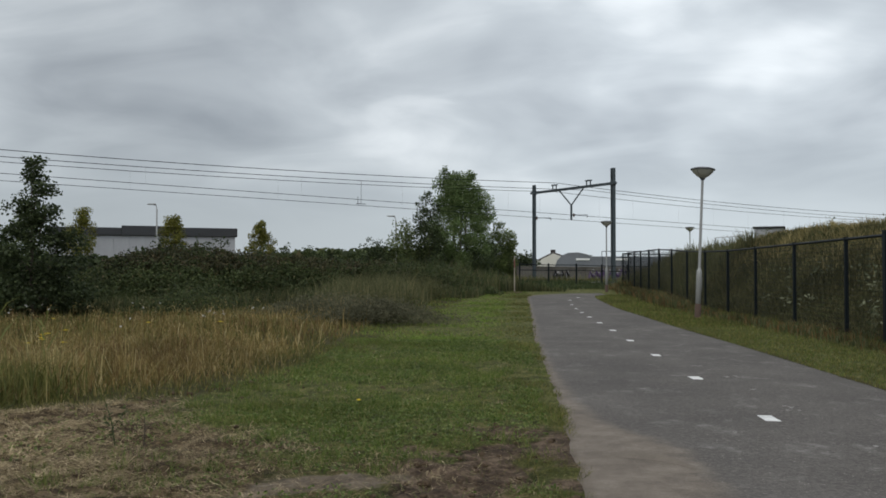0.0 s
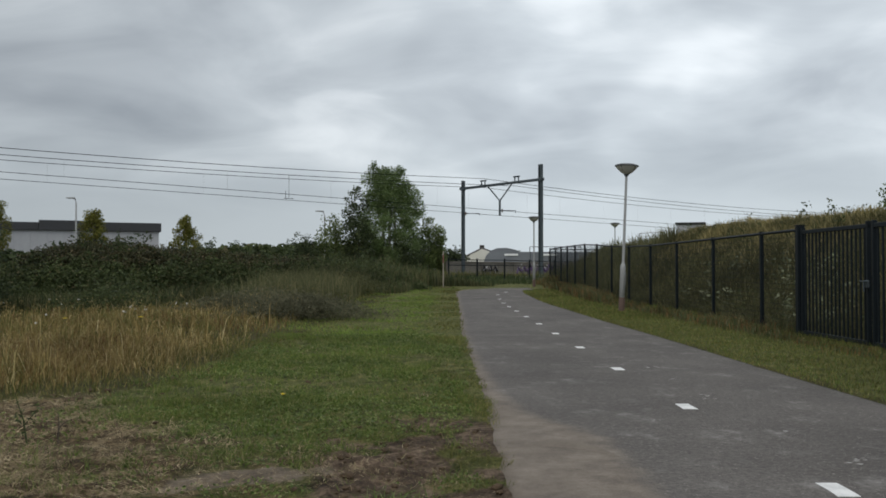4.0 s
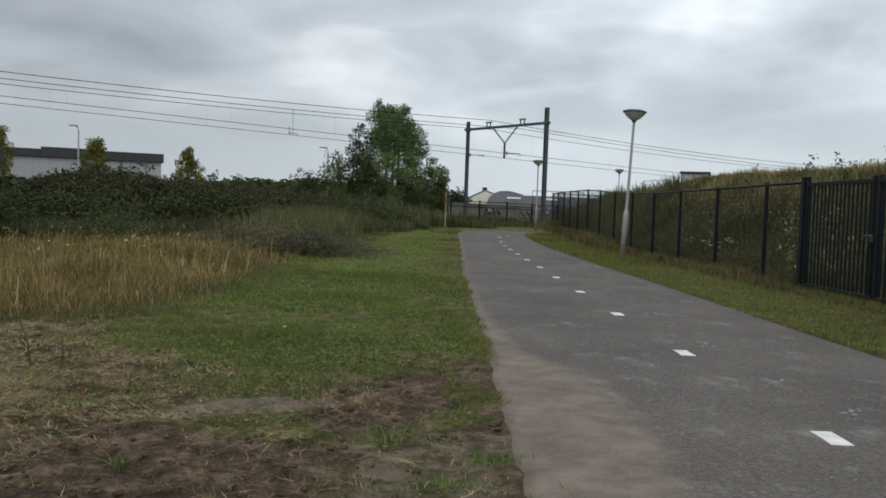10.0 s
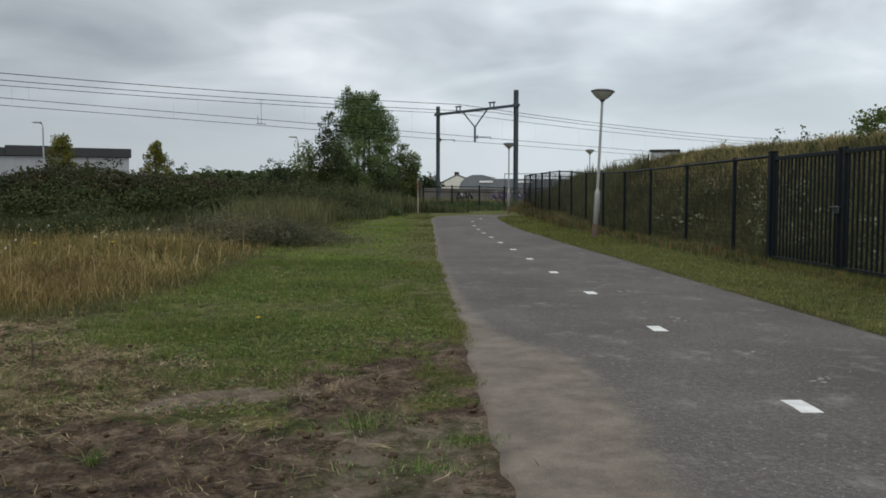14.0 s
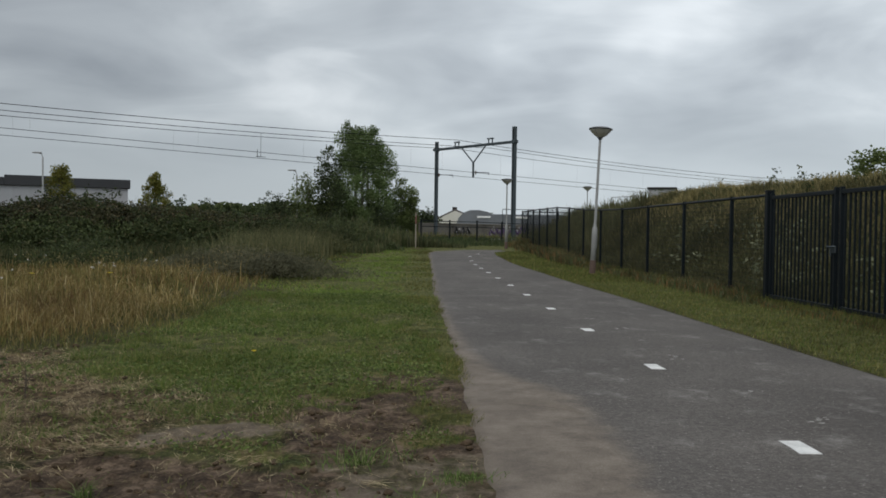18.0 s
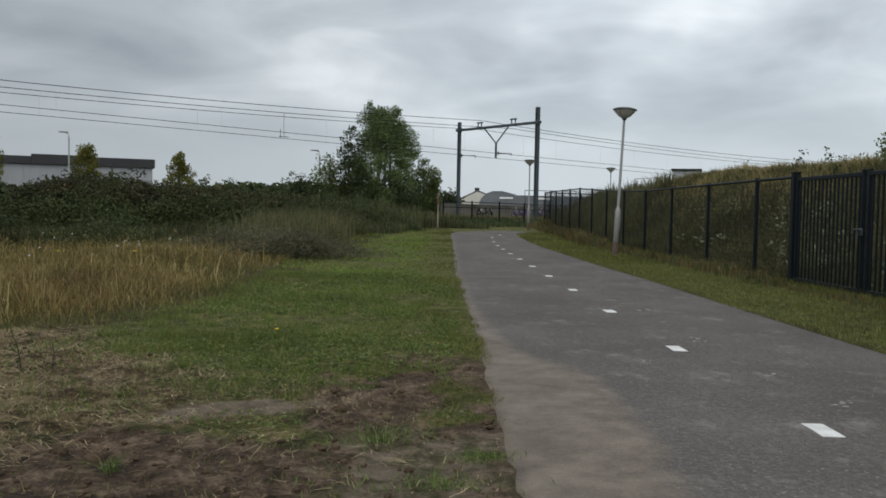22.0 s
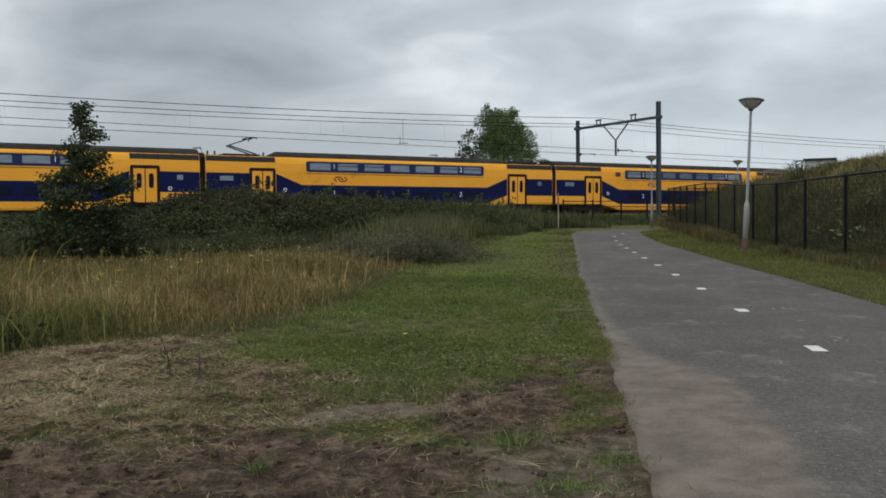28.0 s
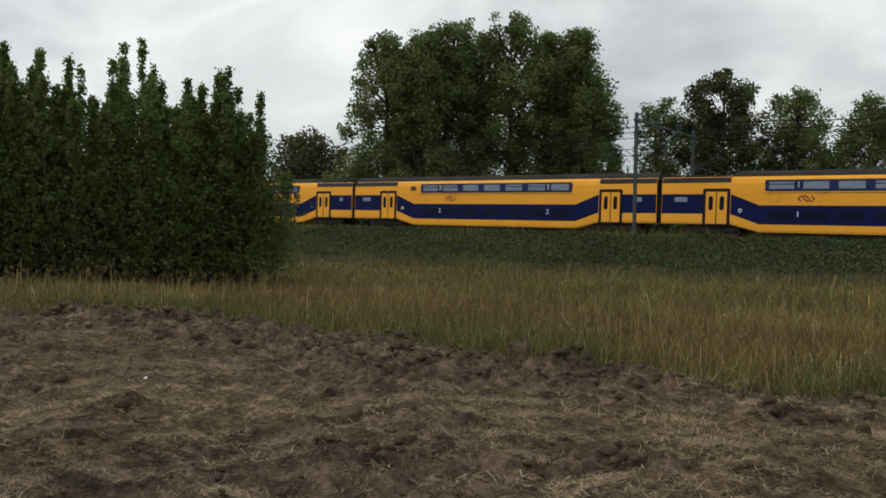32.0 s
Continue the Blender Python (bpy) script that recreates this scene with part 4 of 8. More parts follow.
def build_track():
    ss = np.concatenate([np.arange(-260, 140, 8), np.arange(140, 800, 60)])
    sh = Shape()
    prof = [(-3.9, -0.35), (-2.2, 0.0), (2.0, 0.0), (2.0, 0.0), (6.6, 0.0), (7.9, -0.35)]
    rings = [[place(s, TRACKS[0] + n, float(rail_z(s)) - RAIL_DROP - 0.2 + z) for n, z in prof] for s in ss]
    sh.loft(rings, closed=False)
    solid("ballast_bed", sh, M["ballast"], "brown-grey ballast bed under the two tracks", "ballast", kind="structure")
    for tr in TRACKS:
        for off in (-0.75, 0.75):
            r = Shape()
            prof = [(-0.07, -0.16), (-0.012, -0.13), (-0.012, -0.04), (-0.036, -0.03), (-0.036, 0.0), (0.036, 0.0), (0.036, -0.03), (0.012, -0.04), (0.012, -0.13), (0.07, -0.16)]
            r.loft([[place(s, tr + off + n, float(rail_z(s)) - RAIL_DROP + z) for n, z in prof] for s in ss])
            solid("rail", r, M["rail"], "rust-brown steel rail on the ballast", "rail", "rails", "structure")
    # sleepers, where the line is open to view
    bed = Shape()
    for tr in TRACKS:
        for s in np.arange(20, 70, 0.6):
            c = place(float(s), tr, float(rail_z(s)) - RAIL_DROP - 0.17)
            v = [c + AX * a + AN * b + Vector((0, 0, z)) for z in (-0.1, 0.0) for a, b in ((-0.12, -1.25), (0.12, -1.25), (0.12, 1.25), (-0.12, 1.25))]
            bed.add(v, [(0, 3, 2, 1), (4, 5, 6, 7), (0, 1, 5, 4), (1, 2, 6, 5), (2, 3, 7, 6), (3, 0, 4, 7)])
    solid("sleepers", bed, M["sleeper"], "grey concrete sleepers across the ballast", "sleepers", kind="stuff")


def contact_z(s):
    return float(5.75 + 0.019 * (46 - np.clip(s, -25, 130)))


def build_portal(s, near_top, far_top, beam, drop, thick):
    """A steel portal over both tracks: two posts, a beam, insulator stools on it, and a V hanger with its arm."""
    label = "dark grey steel railway portal carrying the overhead wires"
    n0, n1 = 48.6, 58.2
    base0, base1 = float(rail_z(s)) - 0.85, float(rail_z(s)) - 0.85
    p = thing("overhead_line_portal", Matrix.Translation(place(s, n0, base0)) @ pose(0, 0, 0, 0, 0, 32), label, "railway portal", "railway portals")
    w = n1 - n0

    def h_post(y, top, size):
        sh = Shape()
        a, f, t = size, size * 0.9, 0.02
        prof = [(-a, -f), (a, -f), (a, -f + 2 * t), (t, -f + 2 * t), (t, f - 2 * t), (a, f - 2 * t), (a, f), (-a, f), (-a, f - 2 * t), (-t, f - 2 * t), (-t, -f + 2 * t), (-a, -f + 2 * t)]
        sh.loft([[(px, y + py, z) for px, py in prof] for z in (-0.4, top)])
        sh.box((-a - 0.05, y - f - 0.05, -0.4), (a + 0.05, y + f + 0.05, 0.35), 0.03)
        return sh
    part("post", h_post(0, near_top - base0, thick), M["portal"], p, "thick near post")
    part("post", h_post(w, far_top - base0, thick * 0.88), M["portal"], p)
    b = Shape()
    zb = beam - base0
    b.box((-0.6 * thick, -0.35, zb - 0.72 * thick), (0.6 * thick, w + 0.45, zb + 0.72 * thick), 0.02)
    part("beam", b, M["portal"], p)
    for y, z in ((0, zb), (w, zb)):
        c = Shape()
        c.box((-1.25 * thick, y - 1.25 * thick, z - 1.1 * thick), (1.25 * thick, y + 1.25 * thick, z + 1.1 * thick), 0.03)
        part("bracket", c, M["portal"], p)
    for y in (2.75, 6.9):
        st = Shape()
        for dy in (-0.22, 0.22):
            st.tube([(0, y + dy, zb + 0.1), (0, y + dy, zb + 0.42)], 0.05, 6)
        st.box((-0.09, y - 0.34, zb + 0.4), (0.09, y + 0.34, zb + 0.5), 0.02)
        part("insulator_stool", st, M["portal"], p)
    mid = w / 2
    v = Shape()
    zt, zv = zb - 0.1, drop - base0
    v.tube([(0, mid - 1.45, zt), (0, mid, zv + 1.05)], 0.055, 6)
    v.tube([(0, mid + 1.45, zt), (0, mid, zv + 1.05)], 0.055, 6)
    part("hanger_frame", v, M["portal"], p, "V-shaped hanger")
    d = Shape()
    d.tube([(0, mid, zv + 1.1), (0, mid, zv - 0.15)], 0.085, 8)
    part("drop_tube", d, M["portal"], p)
    for y0, y1 in ((mid, mid - 1.9), (w, w - 2.2)):
        arm = Shape()
        arm.tube([(0, y0, zv + 0.28), (0, y1, zv + 0.16), (0, y1, zv - 0.02)], 0.03, 6)
        a = part("registration_arm", arm, M["wire"], p)
        ins = Shape()
        ins.lathe([(0.02, -0.16), (0.08, -0.13), (0.05, -0.08), (0.08, -0.03), (0.05, 0.03), (0.08, 0.08), (0.02, 0.13)], (0, y0 + (y1 - y0) * 0.16, zv + 0.26), 8)
        part("insulator", ins, M["insulator"], a)
    return p


PORTALS = [(-88.5, 9.9, 9.6, 8.9, 6.9, 0.12), (-21.5, 8.95, 8.95, 8.5, 6.6, 0.09), (45.8, 9.31, 8.82, 8.15, 5.75, 0.14), (113, 8.9, 8.4, 7.7, 5.3, 0.15), (180, 8.9, 8.4, 7.7, 5.2, 0.15)]


def build_wires():
    """Per track a carrier wire with droppers and a contact wire; one feeder on top."""
    ss = [p[0] for p in PORTALS]
    spans = list(zip(ss[:-1], ss[1:]))
    beams = [p[3] for p in PORTALS]
    group = "overhead wires"

    def wire(name, label, n, z_at, sag, r):
        sh = Shape()
        pts = []
        for (a, b), i in zip(spans, range(len(spans))):
            pts += hung(a, z_at(i), b, z_at(i + 1), n, n, sag)[(1 if pts else 0):]
        sh.tube(pts, r, 5)
        solid(name, sh, M["wire"], label, "wire", group)
        return pts
    wire("feeder_wire", "thin dark feeder wire above the carrier wires", 55.4, lambda i: beams[i] + 0.62, 0.66, 0.022)
    for n, lift in ((51.4, 0.0), (55.4, 0.18)):
        car = wire("carrier_wire", "thin dark carrier wire over the track", n, lambda i: beams[i] - 0.3 + lift, 0.62, 0.019)
        con = wire("contact_wire", "thin dark contact wire over the track", n, lambda i: contact_z(ss[i]) + 0.05, 0.0, 0.017)
        sh = Shape()
        for k in range(1, len(car) - 1, 2):
            sh.tube([car[k], con[k]], 0.003, 4, caps=False)
        solid("droppers", sh, M["wire"], "thin droppers between carrier and contact wire", "wire", group, "stuff")
    # a section hanger in mid span
    h = Shape()
    a, b = place(27.0, 53.4, 7.66), place(27.0, 53.4, 6.08)
    h.tube([a + AX * 0.18, a, b], 0.013, 5)
    h.tube([b - AX * 0.35, b + AX * 0.35], 0.022, 6)
    h.tube([b - AX * 0.25 + Vector((0, 0, -0.06)), b - AX * 0.25 + Vector((0, 0, 0.5))], 0.018, 5)
    solid("wire_hanger", h, M["wire"], "thin hanger between the upper and lower wires", "wire hanger")


build_track()
for row in PORTALS:
    build_portal(*row)
build_wires()


# ---------------------------------------------------------------- the train
HALF = 1.4
END_Z, DOORS = 0.45, (2.9, 4.3)


def section(zb, top=3.86, w=HALF):
    """Half a coach's outline from the sill to the roof edge, and the roof's."""
    side = [(w - 0.04, zb), (w - 0.004, zb + 0.12), (w, zb + 0.5), (w, 2.5), (w - 0.04, 3.0), (w - 0.13, 3.3), (w - 0.22, 3.43)]
    roof = [(w - 0.22, 3.43), (w - 0.42, 3.43 + (top - 3.43) * 0.5), (w - 0.8, 3.43 + (top - 3.43) * 0.88), (0, top)]
    return side, roof


def text_mesh(words, size, depth=0.008):
    cu = bpy.data.curves.new("text", "FONT")
    cu.body, cu.size, cu.extrude, cu.align_x, cu.align_y = words, size, depth, "CENTER", "CENTER"
    ob = bpy.data.objects.new("text", cu)
    scene.collection.objects.link(ob)
    me = bpy.data.meshes.new_from_object(ob.evaluated_get(bpy.context.evaluated_depsgraph_get()))
    bpy.data.objects.remove(ob)
    return me


def logo_shapes():
    """Two bent arrows as plain bars."""
    sh = Shape()
    bars = [[(-0.66, 0.0), (-0.4, 0.22), (-0.32, 0.16), (-0.52, 0.0)], [(-0.66, 0.0), (-0.52, 0.0), (-0.32, -0.16), (-0.4, -0.22)],
            [(-0.4, 0.22), (0.0, 0.22), (0.02, 0.12), (-0.36, 0.12)], [(0.0, 0.22), (0.3, -0.04), (0.2, -0.1), (-0.04, 0.12)],
            [(0.66, 0.0), (0.4, -0.22), (0.32, -0.16), (0.52, 0.0)], [(0.66, 0.0), (0.52, 0.0), (0.32, 0.16), (0.4, 0.22)],
            [(0.4, -0.22), (0.0, -0.22), (-0.02, -0.12), (0.36, -0.12)], [(0.0, -0.22), (-0.3, 0.04), (-0.2, 0.1), (0.04, -0.12)]]
    for b in bars:
        sh.plate([(0.78 * p, 0.85 * q) for p, q in b], -0.004, 0.004)
    return sh.mesh("logo", M["logo"])


SHARED = {}


def shared(key, make):
    if key not in SHARED:
        SHARED[key] = make()
    return SHARED[key]


def build_coach(train, x0, length, low_roof=False, cab=False, classes=("2", "2"), number=0, grille=False):
    """One double-deck coach: shell, roof, blue band, window band, doors, bogies. x runs back from the head of the train."""
    L = length
    d0, d1 = (4.0, 5.4) if cab else DOORS
    e0, e1 = L - DOORS[1], L - DOORS[0]
    a0, a1 = d1 + 0.2, d1 + 1.95                  # where the floor drops
    b1, b0 = e0 - 0.2, e0 - 1.95
    st = [(0.0 if not cab else 3.4, END_Z), (a0, END_Z), (a1, 0.0), (b0, 0.0), (b1, END_Z), (L - 0.35, END_Z)]
    rings = []
    for x, zb in st:
        side, _ = section(zb)
        rings.append([(x, -y, z) for y, z in side] + [(x, y, z) for y, z in side[::-1]])
    sh = Shape()
    sh.loft(rings)
    body = part("coach_body", sh, M["yellow"], train, "yellow double-deck coach with a blue band", at=pose(x0, 0, 0))
    # roof
    if low_roof:
        tops = [(0.0, 3.5), (4.2, 3.5), (4.9, 3.86), (L - 4.9, 3.86), (L - 4.2, 3.5), (L - 0.35, 3.5)]
    elif cab:
        tops = [(3.4, 3.62), (4.3, 3.8), (5.2, 3.92), (7.0, 3.95), (L - 0.35, 3.86)]
    else:
        tops = [(0.0, 3.86), (L - 0.35, 3.86)]
    rings = []
    for x, top in tops:
        _, roof = section(0, top)
        rings.append([(x, -y, z + 0.004) for y, z in roof] + [(x, y, z + 0.004) for y, z in roof[-2::-1]])
    r = Shape()
    r.loft(rings)
    roof = part("roof", r, M["roof"], body, "dirty dark grey roof")
    for sgn in (-1, 1):
        off = HALF + 0.004
        Y0, Y1 = (-off, -off + 0.01) if sgn < 0 else (off - 0.01, off)
        # blue band with its bends; it stops at the doors
        lo, hi, elo, ehi = 0.49, 1.65, 1.1, 2.34
        bl = Shape()
        bl.plate([(a0, elo), (a1, lo), (b0, lo), (b1, elo), (b1, ehi), (b0, hi), (a1, hi), (a0, ehi)], Y0, Y1)
        if not cab:
            bl.plate([(0.02, elo), (d0 - 0.16, elo), (d0 - 0.16, ehi), (0.02, ehi)], Y0, Y1)
        bl.plate([(e1 + 0.16, elo), (L - 0.37, elo), (L - 0.37, ehi), (e1 + 0.16, ehi)], Y0, Y1)
        part("blue_band", bl, M["blue"], body, "dark blue band")
        # upper window band
        w0, w1 = (a1 + 0.3, b0 - 0.3)
        if grille:
            w0 += 0.35
            g = shared("grille", lambda: Shape().box((-0.26, -0.01, -0.17), (0.26, 0.01, 0.17), 0.01).mesh("grille", M["number"]))
            part("grille", g, M["number"], body, at=pose(w0 - 0.75, sgn * off * 0.995, 2.86))
        wb = Shape()
        wb.plate([(w0 + 0.08, 2.5), (w1 - 0.08, 2.5), (w1, 2.58), (w1, 3.12), (w1 - 0.08, 3.2), (w0 + 0.08, 3.2), (w0, 3.12), (w0, 2.58)], -0.02, 0.02)
        part("window_band", wb, M["band"], body, "blue upper window strip", at=Matrix.Translation((0, sgn * (HALF - 0.012), 0)))
        count = 7
        pitch = (w1 - w0) / count
        for k in range(count):
            kind = (k * 3 + int(x0)) % 4
            ww = pitch * 0.74
            pane = shared(("pane", round(ww, 2)), lambda: Shape().box((-ww / 2, -0.012, -0.22), (ww / 2, 0.012, 0.22), 0.02).mesh("window_pane", M["pane"]))
            cx = w0 + pitch * (k + 0.5)
            p = part("window_pane", pane, M["pane"], body, at=pose(cx, sgn * (HALF + 0.004), 2.86))
            if kind in (0, 1):
                bar = shared(("bar", round(ww, 2)), lambda: Shape().box((-ww / 2, -0.014, -0.03), (ww / 2, 0.014, 0.03), 0.008).mesh("vent_bar", M["band"]))
                part("vent_bar", bar, M["band"], p, at=pose(0, sgn * 0.006, 0.07))
        for k, cx in enumerate((w0 + pitch * 1.0, w1 - pitch * 1.0)):
            m = shared(("digit", classes[k]), lambda: text_mesh(classes[k], 0.48))
            if not m.materials:
                m.materials.append(M["digit"])
            turn = pose(cx, sgn * (HALF + 0.02), 2.88, 90, 0, 0 if sgn < 0 else 180)
            part("class_number", m, M["digit"], body, "white class number", at=turn)
            turn = pose(cx, sgn * (HALF + 0.012), 1.12, 90, 0, 0 if sgn < 0 else 180)
            part("class_number", m, M["digit"], body, "white class number", at=turn)
        lg = shared("logo", logo_shapes)
        part("logo", lg, M["logo"], body, "dark red emblem of two bent arrows", at=pose(w0 + (2.4 if classes[0] == "1" else 2.9), sgn * (HALF + 0.002), 2.06))
        # lower deck windows, dark in the blue
        for k in range(count):
            cx = w0 + pitch * (k + 0.5)
            pane = shared(("low", round(pitch, 2)), lambda: Shape().box((-pitch * 0.36, -0.01, -0.24), (pitch * 0.36, 0.01, 0.24), 0.02).mesh("lower_window", M["dark_pane"]))
            part("lower_window", pane, M["dark_pane"], body, at=pose(cx, sgn * (HALF + 0.002), 1.06))
        line = shared(("line", round(w1 - w0, 2)), lambda: Shape().box((0, -0.006, -0.018), (w1 - w0, 0.006, 0.018)).mesh("trim_line", M["number"]))
        part("trim_line", line, M["number"], body, at=pose(w0, sgn * HALF, 2.4))
        # end saloons: a window, a round mark, a dark vent over each door
        for cx, ww in (((1.3, 0.85),) if not cab else ()) + ((L - 1.55, 0.36),):
            pane = shared(("end", ww), lambda: Shape().box((-ww / 2, -0.012, -0.15), (ww / 2, 0.012, 0.15), 0.02).mesh("end_window", M["pane"]))
            part("end_window", pane, M["pane"], body, at=pose(cx, sgn * (HALF + 0.004), 2.0))
        for cx in (a0 + 0.6, e1 + 0.75) if number else (a0 + 0.6,):
            ring = shared("ring", lambda: Shape().lathe([(0.07, -0.006), (0.13, -0.006), (0.13, 0.006), (0.07, 0.006), (0.07, -0.006)], sides=12).mesh("round_mark", M["digit"]))
            part("round_mark", ring, M["digit"], body, at=pose(cx, sgn * (HALF + 0.008), 1.32, 90))
        for v0, v1 in ((d0 - 0.35 if cab else 0.06, d1 + 0.15), (e0 - 0.15, L - 0.41)):
            cx = (v0 + v1) / 2
            v = shared(("vent", round(v1 - v0, 2)), lambda: build_vent((v1 - v0) / 2))
            part("roof_vent", v, M["vent"], body, "dark air vents over the door", at=pose(cx, sgn * (HALF - 0.085), 3.24, sgn * 18))
        for p0, p1 in ((d0, d1), (e0, e1)):
            build_door(body, p0, p1, sgn)
        if number:
            for k in range(number):
                bar = shared("number_bar", lambda: Shape().box((-0.1, -0.006, -0.17), (0.1, 0.006, 0.17), 0.004).mesh("number_bar", M["number"]))
                part("number_bar", bar, M["number"], body, at=pose(L - 2.15 + 0.27 * k, sgn * (HALF + 0.002), 0.86))
    # bogies under the ends
    for cx in (3.2 if not cab else 4.3, L - 3.4):
        build_bogie(body, cx)
    box = Shape()
    box.box((a1 + 0.5, -1.1, -0.22), (b0 - 0.5, 1.1, 0.01), 0.05)
    part("underframe", box, M["under"], body)
    # bellows to the next coach
    b = Shape()
    folds = []
    for k in range(13):
        x, d = L - 0.34 + k * 0.0275, 0.05 * (k % 2)
        folds.append([(x, -1.32 + d, 0.5), (x, -1.34 + d, 3.3), (x, -1.0, 3.58 - d), (x, 1.0, 3.58 - d), (x, 1.34 - d, 3.3), (x, 1.32 - d, 0.5)])
    b.loft(folds)
    part("bellows", b, M["rubber"], body, "black gangway bellows")
    if low_roof:
        build_roof_gear(body, L)
    if cab:
        build_cab(body, L)
    return body


def build_vent(half):
    """A row of dark air vents between upright bars."""
    sh = Shape()
    sh.box((-half, -0.02, -0.16), (half, 0.02, 0.16), 0.015)
    for k in range(6):
        x = (half - 0.03) * (k / 2.5 - 1)
        sh.box((x - 0.03, -0.03, -0.17), (x + 0.03, 0.03, 0.17))
    return sh.mesh("roof_vent", M["vent"])


def build_door(body, p0, p1, sgn):
    y = sgn * (HALF + 0.004)
    fr = shared("door_frame", lambda: Shape().plate([(-0.86, -0.08), (0.86, -0.08), (0.86, 2.14), (0.78, 2.24), (-0.78, 2.24), (-0.86, 2.14)], -0.012, 0.012).mesh("door_frame", M["door_frame"]))
    f = part("door", fr, M["door_frame"], body, "double passenger door in a dark frame", at=pose((p0 + p1) / 2, y, 0.45))
    leaf = shared("door_leaf", lambda: Shape().box((-0.32, -0.012, 0.0), (0.32, 0.012, 2.02), 0.012).mesh("door_leaf", M["yellow"]))
    pane = shared("door_pane", lambda: door_pane())
    for dx in (-0.35, 0.35):
        l = part("door_leaf", leaf, M["yellow"], f, at=pose(dx, sgn * 0.012, 0.02))
        part("door_window", pane, M["dark_pane"], f, at=pose(dx, sgn * 0.02, 1.32))


def door_pane():
    sh = Shape()
    out = [(0.145 * math.cos(a), 0.145 * math.sin(a) + (0.3 if math.sin(a) > 0 else -0.3)) for a in np.linspace(0.01, 2 * math.pi + 0.01, 14, endpoint=False)]
    return sh.plate(out, -0.012, 0.012).mesh("door_window", M["dark_pane"])


def build_bogie(body, cx):
    def frame_mesh():
        sh = Shape()
        for y in (-1.02, 1.02):
            sh.plate([(-1.75, -0.02), (-1.75, 0.2), (-0.7, 0.26), (0.7, 0.26), (1.75, 0.2), (1.75, -0.02), (0.7, -0.12), (-0.7, -0.12)], y - 0.07, y + 0.07)
            for x in (-1.3, 1.3):
                sh.box((x - 0.16, y - 0.11, -0.14), (x + 0.16, y + 0.11, 0.16), 0.03)
        sh.box((-0.3, -1.1, 0.0), (0.3, 1.1, 0.3), 0.04)
        return sh.mesh("bogie", M["under"])
    b = part("bogie", shared("bogie", frame_mesh), M["under"], body, "grimy bogie frame", at=pose(cx, 0, 0.08))

    def wheel_mesh():
        sh = Shape()
        sh.lathe([(0.05, -0.1), (0.12, -0.1), (0.14, -0.03), (0.36, -0.02), (0.38, -0.07), (0.43, -0.07), (0.44, 0.06), (0.47, 0.07), (0.47, 0.1), (0.38, 0.1), (0.36, 0.03), (0.14, 0.04), (0.05, 0.1)], sides=18)
        return sh.mesh("wheel", M["rail"])
    for x in (-1.3, 1.3):
        for y in (-0.75, 0.75):
            part("wheel", shared("wheel", wheel_mesh), M["rail"], b, at=pose(x, y, -0.05, 90 if y < 0 else -90))


def build_roof_gear(body, L):
    """A raised pantograph on one end, switch gear on the other."""
    p = Shape()
    p.box((1.3, -0.7, 3.52), (3.7, 0.7, 3.6), 0.02)
    base = part("pantograph", p, M["vent"], body, "raised black pantograph")
    for y in (-0.45, 0.45):
        a = Shape()
        a.tube([(3.5, y, 3.62), (1.75, y * 0.7, 4.15)], 0.045, 6)
        a.tube([(1.75, y * 0.7, 4.15), (3.1, y * 0.9, 4.62)], 0.035, 6)
        part("arm", a, M["vent"], base)
    h = Shape()
    for dx in (0.0, 0.4):
        h.tube([(3.0 + dx, -0.95, 4.55), (3.0 + dx, -0.7, 4.68), (3.0 + dx, 0.7, 4.68), (3.0 + dx, 0.95, 4.55)], 0.035, 6)
    for y in (-0.6, 0.6):
        h.tube([(2.9, y, 4.66), (3.5, y, 4.66)], 0.03, 5)
    part("collector_head", h, M["vent"], base)
    for x in (0.35, 0.8, 3.95):
        ins = Shape()
        ins.lathe([(0.03, 0), (0.08, 0.03), (0.05, 0.08), (0.08, 0.12), (0.05, 0.17), (0.08, 0.21), (0.03, 0.26)], (x, -0.5, 3.5), 8)
        part("roof_insulator", ins, M["insulator"], body)
    g = Shape()
    g.box((L - 3.9, -0.8, 3.5), (L - 2.2, 0.8, 3.66), 0.05)
    g.box((L - 1.9, -0.6, 3.5), (L - 1.2, 0.6, 3.72), 0.05)
    g.tube([(L - 3.8, -0.7, 3.7), (L - 1.1, -0.55, 3.8), (L - 0.7, -0.5, 3.62)], 0.035, 6)
    part("roof_gear", g, M["vent"], body, "dark switch gear on the lowered roof")


CAB = [(1.15, 0.4, 0.75, 0.95, 1.1), (1.3, 0.7, 0.55, 1.15, 1.38), (1.55, 1.0, 0.42, 1.5, 1.85), (1.8, 1.15, 0.38, 1.9, 2.28), (2.1, 1.27, 0.38, 2.3, 2.72), (2.5, 1.36, 0.38, 2.7, 3.14), (3.0, 1.4, 0.4, 3.0, 3.48), (3.42, 1.4, 0.45, 3.15, 3.62)]


def cab_side(sgn, columns, proud, thick=0.02):
    """A panel on the cab's curved flank: columns of (x, z below, z above)."""
    xs, ws = [r[0] for r in CAB], [r[1] for r in CAB]
    ring = []
    for x, z0, z1 in columns:
        y = float(np.interp(x, xs, ws)) + proud
        ring.append([(x, sgn * y, z0), (x, sgn * y, z1), (x, sgn * (y - thick), z1), (x, sgn * (y - thick), z0)])
    return Shape().loft(ring)


